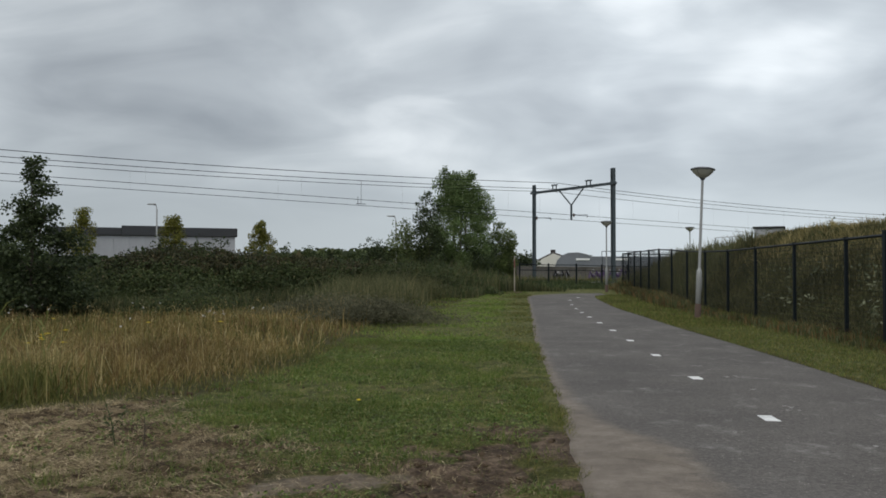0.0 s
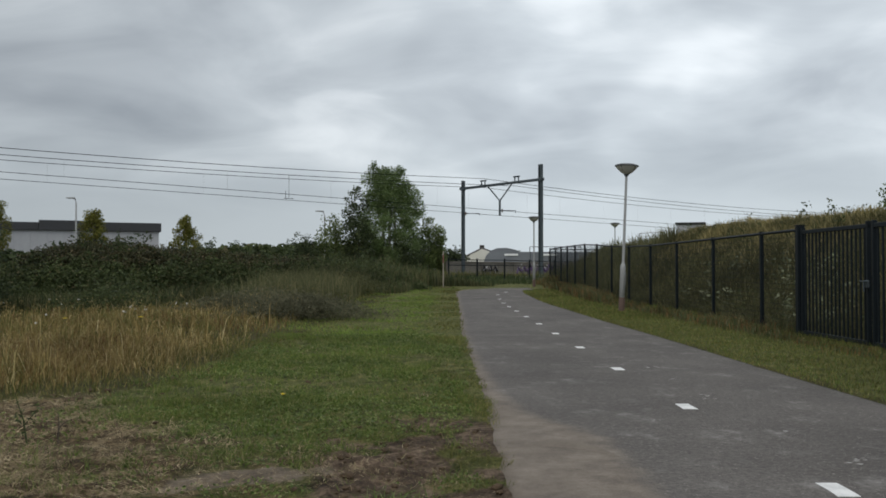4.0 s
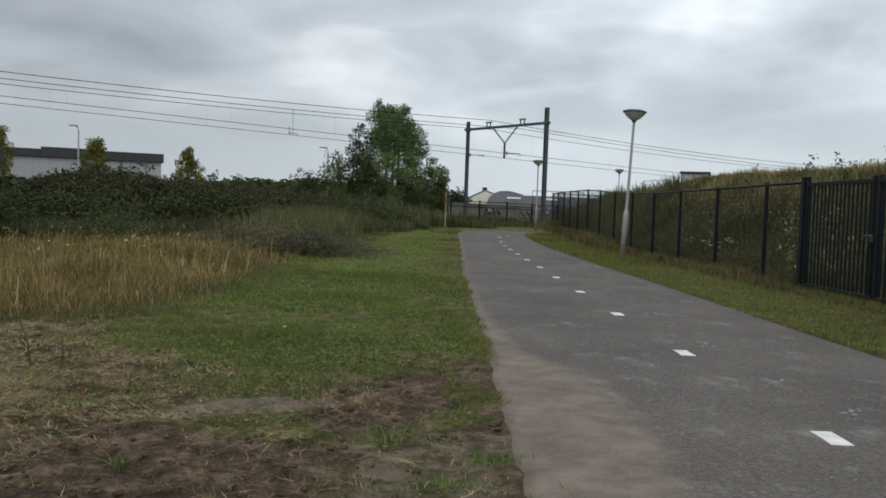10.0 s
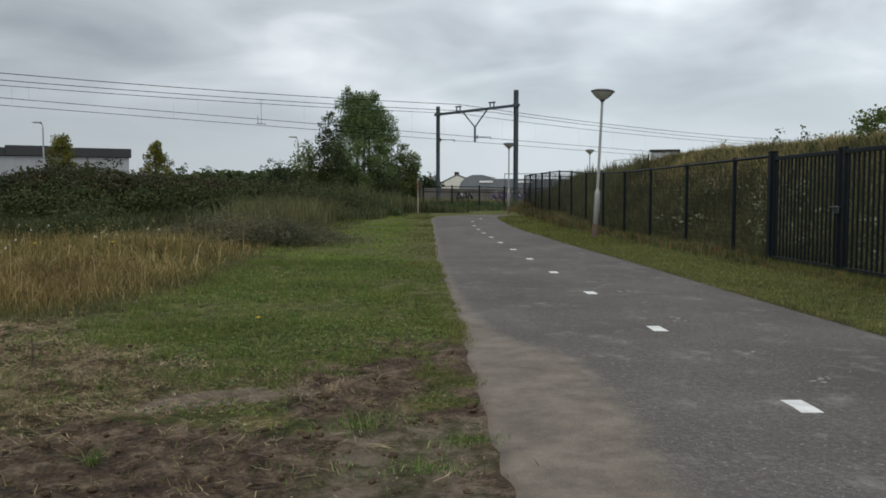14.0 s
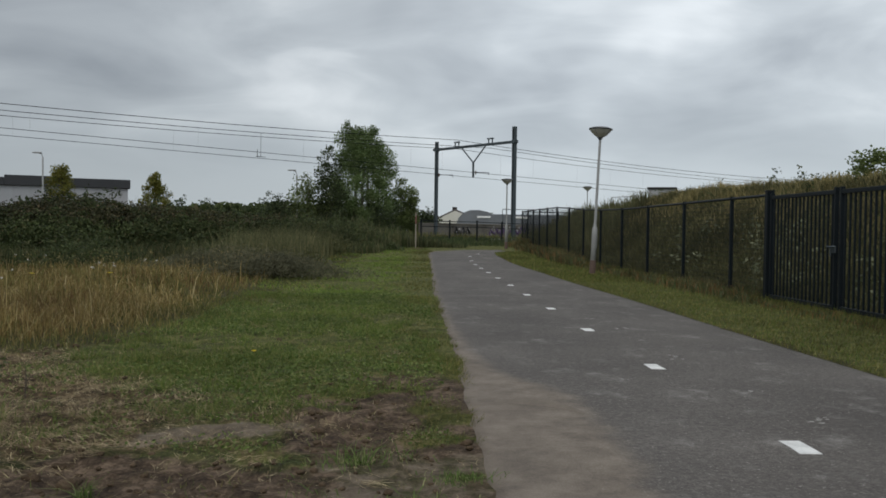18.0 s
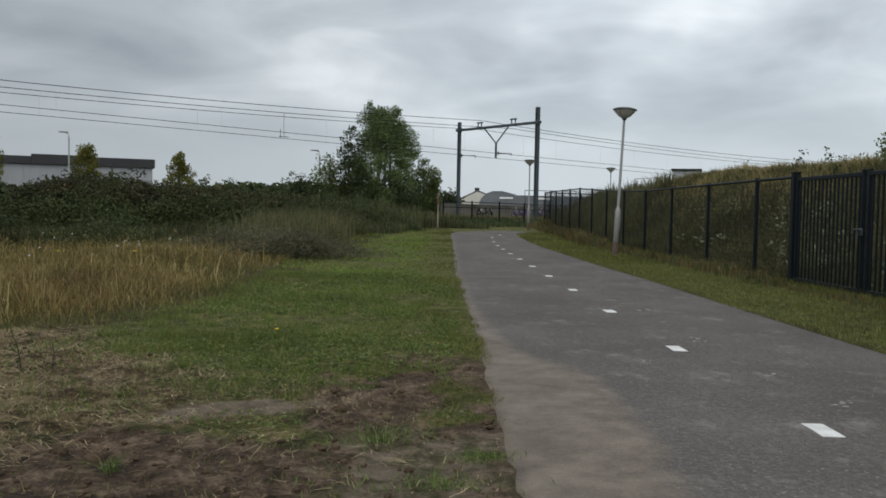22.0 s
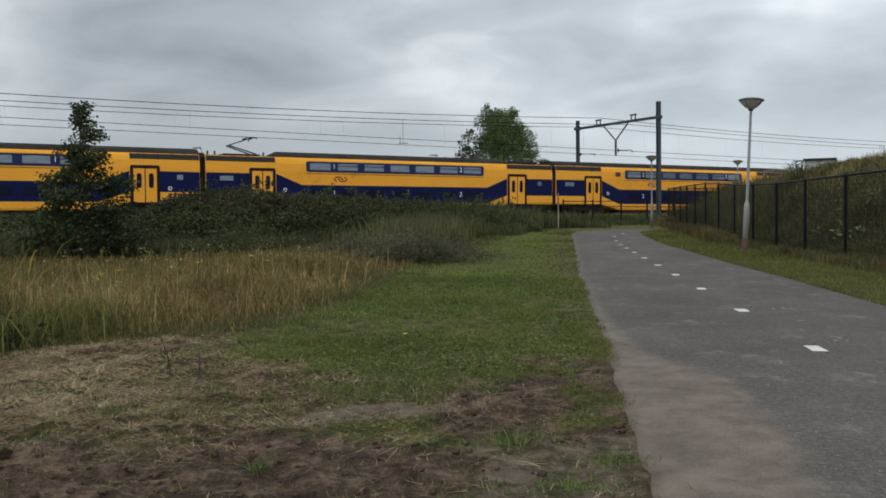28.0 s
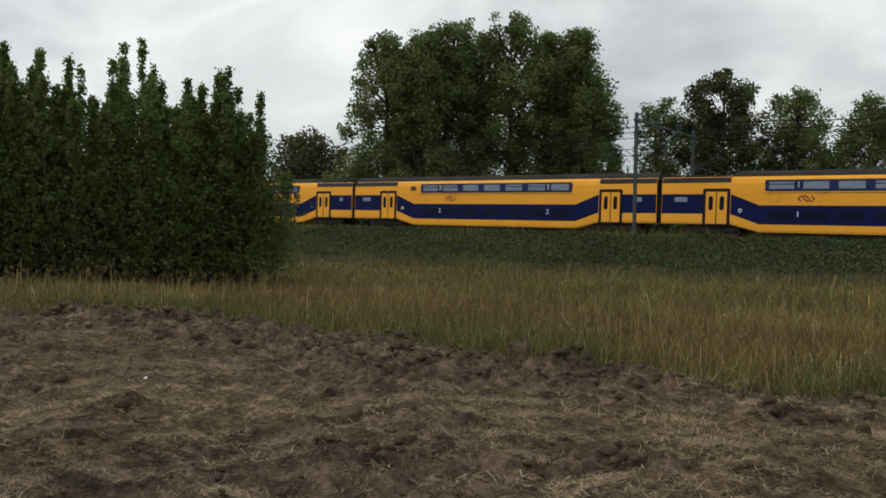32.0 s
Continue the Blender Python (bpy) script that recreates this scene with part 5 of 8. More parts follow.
def build_cab(body, L):
    """The blunt rounded head: grey mask, yellow cheeks, windscreen, lamps, cab door."""
    def ring(x, w, z0, z1, zr):
        return [(x, -w * 0.86, z0), (x, -w, z0 + 0.3), (x, -w, z1), (x, -w * 0.93, (z1 + zr) / 2), (x, -w * 0.66, zr), (x, w * 0.66, zr), (x, w * 0.93, (z1 + zr) / 2), (x, w, z1), (x, w, z0 + 0.3), (x, w * 0.86, z0)]
    sh = Shape()
    sh.loft([ring(*r) for r in CAB])
    part("cab_front", sh, M["cab_grey"], body, "blunt rounded dark grey cab front")
    for sgn in (-1, 1):
        cheek = [(1.16, 0.55, 0.9), (1.3, 0.5, 1.02), (1.5, 0.47, 1.2), (1.83, 0.46, 1.62), (2.1, 0.45, 2.05), (2.4, 0.45, 2.4), (2.75, 0.46, 2.66), (3.1, 0.46, 2.84), (3.42, 0.47, 2.94)]
        part("cab_cheek", cab_side(sgn, cheek, 0.012), M["yellow"], body, "yellow curved cheek")
        part("cab_door", cab_side(sgn, [(2.5, 0.52, 2.38), (3.2, 0.52, 2.7)], 0.022), M["yellow"], body)
        part("cab_door_window", shared("door_pane", lambda: door_pane()), M["dark_pane"], body, at=pose(2.9, sgn * 1.432, 2.05))
        for x, z in ((2.44, 2.34), (3.24, 2.7)):
            part("door_seam", cab_side(sgn, [(x, 0.52, z), (x + 0.045, 0.52, z)], 0.02), M["number"], body)
        part("side_pane", cab_side(sgn, [(1.62, 1.44, 1.56), (1.8, 1.68, 1.88), (2.0, 1.98, 2.14), (2.2, 2.24, 2.38), (2.45, 2.52, 2.64)], 0.008), M["windscreen"], body, "dark curved side pane")
        sh = Shape().loft([[(x, sgn * 1.378, z), (x, sgn * 1.29, 3.3), (x, sgn * 1.2, 3.44), (x, sgn * 1.18, 3.44), (x, sgn * 1.27, 3.3), (x, sgn * 1.35, z)] for x, z in ((3.42, 2.94), (5.5, 3.0), (5.85, 3.2), (6.1, 3.29))])
        part("grey_shoulder", sh, M["cab_grey"], body, "dark grey shoulder over the first door")
        lm = Shape()
        lm.lathe([(0.0, -0.02), (0.12, -0.02), (0.12, 0.02), (0.0, 0.02)], sides=12)
        part("head_lamp", lm, M["digit"], body, "round white head lamp", at=pose(1.16, sgn * 0.5, 1.12, 0, -80))
    g = Shape()
    g.loft([[(1.46, -0.52, 1.76), (1.46, 0.52, 1.76), (1.6, 0.55, 1.7), (1.6, -0.55, 1.7)],
            [(1.99, -0.74, 2.62), (1.99, 0.74, 2.62), (2.12, 0.76, 2.54), (2.12, -0.76, 2.54)],
            [(2.4, -0.85, 3.1), (2.4, 0.85, 3.1), (2.55, 0.86, 3.02), (2.55, -0.86, 3.02)]])
    part("windscreen", g, M["windscreen"], body, "raked dark windscreen")
    n = Shape()
    n.box((1.12, -0.42, 0.6), (1.2, 0.42, 1.02), 0.03)
    part("nose_panel", n, M["yellow"], body, "yellow panel under the windscreen")
    k = Shape()
    k.box((1.22, -0.7, 0.05), (2.0, 0.9, 0.6), 0.12)
    part("coupler_skirt", k, M["under"], body)
    e = Shape()
    for k, x in enumerate((3.1, 3.5, 3.95, 4.4)):
        e.box((x, -0.8, 3.4 + 0.07 * k), (x + 0.3, 0.8, 3.68 + 0.07 * k), 0.05)
    part("roof_boxes", e, M["vent"], body)


def build_train():
    t = thing("train", Matrix.Identity(4), "yellow and blue double-deck electric train running on the far track", "train")
    x, length = 0.0, 27.85
    build_coach(t, 0.0, length, cab=True, classes=("2", "2"), grille=True)
    x = length
    rows = [(False, ("2", "1"), 4, False), (True, ("1", "2"), 0, False), (False, ("2", "2"), 0, True), (True, ("1", "1"), 0, False), (False, ("2", "2"), 0, True)]
    for low, cl, num, gr in rows:
        build_coach(t, x, 26.75, low_roof=low, classes=cl, number=num, grille=gr)
        x += 26.75
    return t


TRAIN = build_train()
SPEED, START = 22.28, 582.85


def train_pose(t):
    """The head of the train at START - SPEED * t along the line; nose and tail lie on the rails."""
    s = START - SPEED * t
    a, b = float(rail_z(s)), float(rail_z(s + 161))
    c = place(s, 55.4, a)
    return pose(c.x, c.y, c.z, 0, math.degrees(math.asin((a - b) / 161)), 32)


def motions():
    walk(TRAIN, [(t, train_pose(t)) for t in [2.0 * k for k in range(17)]])

# ---------------------------------------------------------------- fence and gate
def build_fence():
    """A dark steel mesh fence along the path: each panel with its mesh and rail, each post its own."""
    f = thing("mesh_fence", pose(0, 0, 0), "black steel mesh fence along the grassy bank", "fence")
    posts = [15.93, 17.8, 20.93, 24.12, 27.08, 30.1, 33.05, 36.05, 39.0, 41.7, 44.15, 46.28, 48.4, 50.7]
    rise = lambda y: float(np.interp(y, (27, 30, 33, 36, 39, 42, 46, 51), (0.0, 0.05, 0.13, 0.27, 0.37, 0.4, 0.42, 0.44)))
    spot = lambda y: Vector((FENCE_A[0] + FENCE_TURN * (y - FENCE_A[1]), y, rise(y)))
    pm = Shape().box((-0.035, -0.035, -0.3), (0.035, 0.035, 2.08), 0.006).mesh("fence_post", M["fence"])
    line = [spot(y) for y in posts]
    corner = line[-1]
    line += [corner + Vector((2.6 * k, 1.7 * k, 0.02 * k)) for k in (1, 2)]
    for p in line[1:]:
        part("fence_post", pm, M["fence"], f, at=Matrix.Translation(p))
    for a, b in zip(line[:-1], line[1:]):
        d = b - a
        n = int(d.length / 0.06)
        sh = Shape()
        w = 0.0032
        side = Vector((d.y, -d.x, 0)).normalized() * w
        run = d.normalized() * w
        for k in range(1, n):
            p = a + d * (k / n)
            q = p + Vector((0, 0, 1.98))
            p = p + Vector((0, 0, 0.05))
            sh.add([p + run, p + side, p - run, q + run, q + side, q - run], [(0, 1, 4, 3), (1, 2, 5, 4), (2, 0, 3, 5)])
        for z in np.arange(0.1, 2.0, 0.1):
            p, q, u = a + Vector((0, 0, z)), b + Vector((0, 0, z)), Vector((0, 0, w))
            sh.add([p + u, p + side, p - u, q + u, q + side, q - u], [(0, 1, 4, 3), (1, 2, 5, 4), (2, 0, 3, 5)])
        panel = part("mesh_panel", sh, M["fence"], f)
        r = Shape()
        r.tube([a + Vector((0, 0, 2.03)), b + Vector((0, 0, 2.03))], 0.032, 6)
        part("top_rail", r, M["fence"], f)


def build_gate():
    """A double bar gate beside the fence, its leaves shut and latched."""
    base = pose(FENCE_A[0], FENCE_A[1], 0.0, 0, 0, math.degrees(math.atan2(-1, -FENCE_TURN)))
    g = thing("bar_gate", base, "shut black steel double gate of upright bars", "gate")
    w = 2.62

    def post(x, r, h):
        sh = Shape()
        sh.box((x - r, -r, -0.3), (x + r, r, h), 0.012)
        sh.box((x - r - 0.012, -r - 0.012, h), (x + r + 0.012, r + 0.012, h + 0.025), 0.008)
        return sh
    for x in (0.0, 2 * w):
        part("gate_post", post(x, 0.07, 2.1), M["fence"], g)
    for k in (0, 1):
        x0, x1 = 0.1 + k * w, w - 0.02 + k * w
        fr = Shape()
        for z in (0.12, 1.98):
            fr.box((x0, -0.03, z - 0.035), (x1, 0.03, z + 0.035), 0.006)
        for x in (x0 + 0.04, x1 - 0.03):
            fr.box((x - 0.03, -0.035, 0.08), (x + 0.03, 0.035, 2.06), 0.006)
        leaf = part("gate_leaf", fr, M["fence"], g)
        bar = Shape().box((-0.014, -0.014, 0.13), (0.014, 0.014, 1.97)).mesh("bar", M["fence"])
        n = 17
        for i in range(1, n):
            part("bar", bar, M["fence"], leaf, at=Matrix.Translation((x0 + (x1 - x0) * i / n, 0, 0)))
    lk = Shape()
    lk.box((w - 0.05, -0.08, 1.0), (w + 0.04, -0.035, 1.12), 0.01)
    lk.tube([(w - 0.14, -0.1, 1.1), (w + 0.14, -0.1, 1.1)], 0.014, 6)
    lk.tube([(w - 0.02, -0.1, 1.1), (w - 0.02, -0.1, 0.94)], 0.014, 6)
    part("latch", lk, M["portal"], g, "grey steel latch")
    # the fence goes on past the gate
    for k in range(3):
        sh = Shape().box((2 * w + 3.1 * (k + 1) - 0.035, -0.035, -0.3), (2 * w + 3.1 * (k + 1) + 0.035, 0.035, 2.08), 0.006)
        part("fence_post", sh, M["fence"], g)
        r = Shape().tube([(2 * w + 3.1 * k, 0, 2.03), (2 * w + 3.1 * (k + 1), 0, 2.03)], 0.032, 6)
        part("top_rail", r, M["fence"], g)


build_fence()
build_gate()


# ---------------------------------------------------------------- lamps and stakes
def build_lamp(x, y, h, lean, size=1.0):
    z = float(lay([x], [y])[0]) - 0.02
    lamp = thing("street_lamp", Matrix.Translation((x, y, z)) @ pose(0, 0, 0, 0, lean, 20) @ Matrix.Scale(size, 4), "slim grey path lamp with a cone-shaped head, unlit", "street lamp", "path lamps")
    p = Shape()
    p.lathe([(0.0, -0.3), (0.075, -0.3), (0.075, 1.22), (0.068, 1.3), (0.045, 1.34), (0.04, 1.4), (0.034, h - 0.3), (0.03, h - 0.2)], sides=14)
    part("pole", p, M["lamp_pole"], lamp)
    b = Shape()
    b.lathe([(0.085, -0.2), (0.085, 0.4), (0.077, 0.41)], sides=14)
    part("pole_foot", b, M["rust"], lamp, "rust-brown painted foot")
    d = Shape()
    d.box((0.06, -0.04, 0.75), (0.082, 0.04, 1.1), 0.005)
    part("service_door", d, M["lamp_pole"], lamp)
    n = Shape()
    n.lathe([(0.03, h - 0.32), (0.05, h - 0.3), (0.075, h - 0.25), (0.07, h - 0.22)], sides=14)
    part("neck", n, M["lamp_cap"], lamp)
    c = Shape()
    c.lathe([(0.075, h - 0.25), (0.16, h - 0.2), (0.26, h - 0.1), (0.305, h - 0.035)], sides=28)
    part("bowl", c, M["lamp_bowl"], lamp, "pale cone-shaped diffuser")
    for k in range(4):
        a = math.pi / 2 * k + 0.4
        r = Shape().tube([(0.08 * math.cos(a), 0.08 * math.sin(a), h - 0.25), (0.265 * math.cos(a), 0.265 * math.sin(a), h - 0.105), (0.312 * math.cos(a), 0.312 * math.sin(a), h - 0.035)], 0.007, 5)
        part("rib", r, M["lamp_cap"], lamp)
    t = Shape()
    t.lathe([(0.31, h - 0.045), (0.328, h - 0.03), (0.32, h - 0.005), (0.24, h + 0.022), (0.1, h + 0.04), (0.0, h + 0.045)], sides=28)
    part("cap", t, M["lamp_cap"], lamp, "dark flat cap")


build_lamp(7.72, 25.95, 4.06, 2.9, 1.105)
build_lamp(9.12, 47.4, 3.85, 0.0)
build_lamp(16.7, 57.9, 3.75, 0.0)


def build_stake():
    x, y = 3.95, 45.6
    z = float(lay([x], [y])[0])
    st = thing("marker_stake", pose(x, y, z), "thin grey wooden stake with a faded red band in the grass", "stake")
    part("stake_pole", Shape().box((-0.028, -0.028, -0.2), (0.028, 0.028, 1.9), 0.006), M["wood"], st)
    part("red_band", Shape().box((-0.033, -0.033, 1.3), (0.033, 0.033, 1.72), 0.006), M["red"], st)
    part("soil_ring", Shape().lathe([(0.0, 0.05), (0.3, 0.04), (0.75, -0.03)], sides=16), M["clod"], st)


build_stake()


def build_dead_stem():
    sh = Shape()
    sh.tube([(0, 0, -0.05), (0.01, 0, 0.12), (0.0, 0.01, 0.21)], [0.006, 0.005, 0.003], 6)
    sh.tube([(0.005, 0, 0.1), (0.07, 0.02, 0.15)], [0.004, 0.002], 5)
    x, y = -2.2, 7.0
    solid("dead_stem", sh, M["bark"], "dark dead stem standing in the straw", "stem", at=pose(x, y, float(lay([x], [y])[0])))


build_dead_stem()


# ---------------------------------------------------------------- low railing by the line, wall, far buildings
def build_low_railing():
    r = thing("track_fence", pose(0, 0, 0), "low black mesh fence with posts before the railway", "fence")
    pts = [place(s, n) for s, n in ((33.4, 43.9), (35.7, 43.85), (38.0, 43.8), (40.2, 43.75), (42.5, 43.7), (44.8, 43.65))]
    for p in pts:
        p.z = float(lay([p.x], [p.y])[0]) - 0.1
    pm = Shape().box((-0.05, -0.05, -0.2), (0.05, 0.05, 1.5), 0.008).mesh("railing_post", M["fence"])
    for p in pts:
        part("railing_post", pm, M["fence"], r, at=Matrix.Translation(p))
    for a, b in zip(pts[:-1], pts[1:]):
        t = Shape()
        for z in (1.05, 1.4):
            t.tube([a + Vector((0, 0, z)), b + Vector((0, 0, z))], 0.03, 6)
        part("railing_bar", t, M["fence"], r)
        m = Shape()
        d = b - a
        for k in range(1, 20):
            q = a + d * k / 20
            m.tube([q + Vector((0, 0, 0.1)), q + Vector((0, 0, 1.05))], 0.005, 3, caps=False)
        part("mesh_panel", m, M["fence"], r)


def build_wall():
    """A concrete retaining wall behind the line with painted scrawls, in panels."""
    w = thing("concrete_wall", Matrix.Translation(place(47.2, 62.5, 0.1)) @ pose(0, 0, 0, 0, 0, 32), "weathered concrete wall with painted scrawls behind the tracks", "wall")
    panel = Shape().box((0.02, -0.12, -0.6), (3.98, 0.12, 1.75), 0.02).mesh("wall_panel", M["concrete"])
    for k in range(9):
        part("wall_panel", panel, M["concrete"], w, at=pose(4 * k, 0, 0))
    c = Shape().box((0, -0.18, 1.75), (36, 0.18, 1.87), 0.02)
    part("coping", c, M["concrete"], w)

    def scrawl(x0, width, mat, seed, rows):
        rng = np.random.default_rng(seed)
        sh = Shape()
        x = x0
        while x < x0 + width:
            h = rng.uniform(0.7, 1.1)
            pts = [(x + rng.uniform(-0.1, 0.3), -0.135, 0.65 + rng.uniform(0, 0.15)), (x + rng.uniform(-0.1, 0.2), -0.135, 0.7 + h * 0.4), (x + rng.uniform(0.1, 0.6), -0.135, 0.6 + h), (x + rng.uniform(0.4, 0.8), -0.135, 0.75 + h * 0.25)]
            sh.tube(pts, rows, 4)
            x += rng.uniform(0.45, 0.8)
        part("painted_scrawl", sh, mat, w)
    scrawl(4.0, 1.8, M["graffiti_dark"], 1, 0.15)
    scrawl(4.3, 1.4, M["graffiti_pale"], 2, 0.07)
    scrawl(8.4, 4.4, M["graffiti_violet"], 3, 0.12)
    scrawl(8.6, 4.0, M["graffiti_pale"], 4, 0.04)


def build_slab():
    """A pale concrete trough cover beside the track."""
    sl = thing("trough_cover", Matrix.Translation(place(41.2, 46.3, 0.5)) @ pose(0, 0, 0, 0, 0, 32), "pale concrete trough cover beside the railway", "slab")
    for k in range(4):
        part("cover_slab", Shape().box((0.92 * k, 0, -0.2), (0.92 * k + 0.9, 0.9, 0.24), 0.02), M["pale_concrete"], sl)


def build_warehouse():
    """A long pale hall with a dark fascia under a flat roof."""
    a, b = Vector((-29.1, 122.8, 0)), Vector((-52.0, 115.3, 0))
    d = (a - b)
    L = d.length
    h = thing("warehouse", Matrix.Translation(b) @ pose(0, 0, 0, 0, 0, math.degrees(math.atan2(d.y, d.x))), "pale grey flat-roofed warehouse with a dark roof fascia", "warehouse")
    wall = Shape().box((0, 0, -0.5), (L, 40, 6.4))
    body = part("wall", wall, M["wall_grey"], h)
    n = 12
    pm = Shape().box((0.03, -0.05, 0), (L / n - 0.03, 0.0, 6.38), 0.01).mesh("wall_panel", M["wall_grey"])
    for k in range(n):
        part("wall_panel", pm, M["wall_grey"], body, at=pose(L * k / n, 0, 0))
    for k, (x0, x1, z) in enumerate(((-0.3, 9.0, 7.45), (9.0, 15.2, 7.75), (15.2, L + 0.3, 7.6))):
        part("fascia", Shape().box((x0 + 0.02, -0.35, 6.4), (x1, 40.3, z), 0.05), M["wall_dark"], h, "dark roof fascia")


def build_house():
    h = thing("house", pose(13.35, 109.4, -0.28, 0, 0, -8), "small white-rendered gabled house with a chimney", "house")
    part("wall", Shape().plate([(-2.7, -0.5), (1.9, -0.5), (1.9, 3.75), (0.9, 4.12), (-2.7, 2.35)], 0, 7), M["white_wall"], h)
    roof = part("roof", Shape().plate([(-2.95, 2.26), (0.9, 4.15), (0.9, 4.33), (-2.95, 2.44)], 0.05, 7.3), M["tile_roof"], h)
    part("roof", Shape().plate([(0.9, 4.15), (2.15, 3.68), (2.15, 3.85), (0.9, 4.33)], 0.05, 7.3), M["tile_roof"], h)
    part("chimney", Shape().box((0.55, 0.8, 4.0), (1.15, 1.5, 4.62), 0.03), M["under"], h)
    for x in (-1.0, 0.7):
        part("window", Shape().box((x - 0.3, -0.04, 1.0), (x + 0.3, 0.05, 1.9), 0.01), M["dark_pane"], h)


def build_hall():
    """A grey hall with a rounded roof and roof rails."""
    h = thing("grey_hall", pose(14.35, 108.6, 0, 0, 0, -9), "grey industrial hall with a rounded metal roof", "hall")
    prof = [(0, -0.5), (0, 2.2), (0.3, 3.0), (0.9, 3.6), (1.7, 3.92), (2.9, 3.95), (4.0, 3.7), (4.5, 3.45), (15.5, 3.4), (15.5, -0.5)]
    part("hall_body", Shape().plate(prof, 0, 16), M["hall"], h)
    for k in range(6):
        part("roof_seam", Shape().box((5.8 + k * 1.15, -0.05, 2.2), (5.88 + k * 1.15, 0.0, 3.46)), M["wall_dark"], h)
    # white slabs stand in for two small bright reflections on the hall
    for x in (2.6, 7.4):
        part("roof_glint", Shape().box((x, -0.1, 2.95), (x + 1.7, -0.02, 3.2), 0.04), M["digit"], h)
    rail = Shape()
    for k in range(5):
        rail.tube([(5.8 + k * 1.6, 1, 3.4), (5.8 + k * 1.6, 1, 4.1)], 0.04, 5)
    rail.tube([(5.8, 1, 4.1), (12.2, 1, 4.1)], 0.04, 5)
    part("roof_rail", rail, M["wall_dark"], h)


def build_pump_house():
    """A small flat-roofed block behind the bank, and a rail beside it."""
    h = thing("pump_house", pose(20.7, 57.0, 0, 0, 0, -22), "small grey flat-roofed service block behind the bank", "service building")
    part("wall", Shape().box((0, 0, 0), (1.75, 3, 4.3), 0.03), M["wall_grey"], h)
    part("roof_edge", Shape().box((-0.12, -0.12, 4.3), (1.87, 3.12, 4.42), 0.03), M["wall_dark"], h)
    r = thing("hand_rail", pose(18.3, 57.6, 0), "thin grey handrail on the bank", "railing")
    b = Shape()
    b.tube([(0, 0, 3.7), (2.2, -0.4, 3.85)], 0.025, 6)
    part("bar", b, M["galv"], r)
    for k in range(3):
        part("post", Shape().tube([(k * 1.05, -0.19 * k, -0.4), (k * 1.05, -0.19 * k, 3.7 + 0.07 * k)], 0.035, 6), M["galv"], r)


def build_road_lamp(x, y, h, turn):
    p = thing("road_lamp", pose(x, y, 0, 0, 0, turn), "tall thin grey road lamp with a curved arm", "road lamp", "far road lamps")
    part("pole", Shape().tube([(0, 0, -0.3), (0, 0, h - 0.5), (0.1, 0, h - 0.1), (0.45, 0, h), (0.95, 0, h)], [0.09, 0.07, 0.06, 0.05, 0.05], 7), M["lamp_pole"], p)
    part("head", Shape().box((-1.5, -0.12, h - 0.07), (-0.8, 0.12, h + 0.06), 0.03), M["lamp_pole"], p, at=pose(1.6, 0, 0))


build_low_railing()
build_wall()
build_slab()
build_warehouse()
build_house()
build_hall()
build_pump_house()
build_road_lamp(-28.0, 85.7, 8.1, 180)
build_road_lamp(-4.6, 90.1, 7.25, 180)

# ---------------------------------------------------------------- trees and shrubs
def blob_points(rng, count, centre, size, shell=0.55):
    """Points in an uneven ball, denser towards its skin."""
    d = rng.normal(size=(count, 3))
    d /= np.linalg.norm(d, axis=1)[:, None]
    r = shell + (1 - shell) * rng.uniform(0, 1, count) ** 0.6
    r = np.where(rng.uniform(size=count) < 0.25, rng.uniform(0.1, 1, count), r)
    return np.asarray(centre) + d * r[:, None] * np.asarray(size)


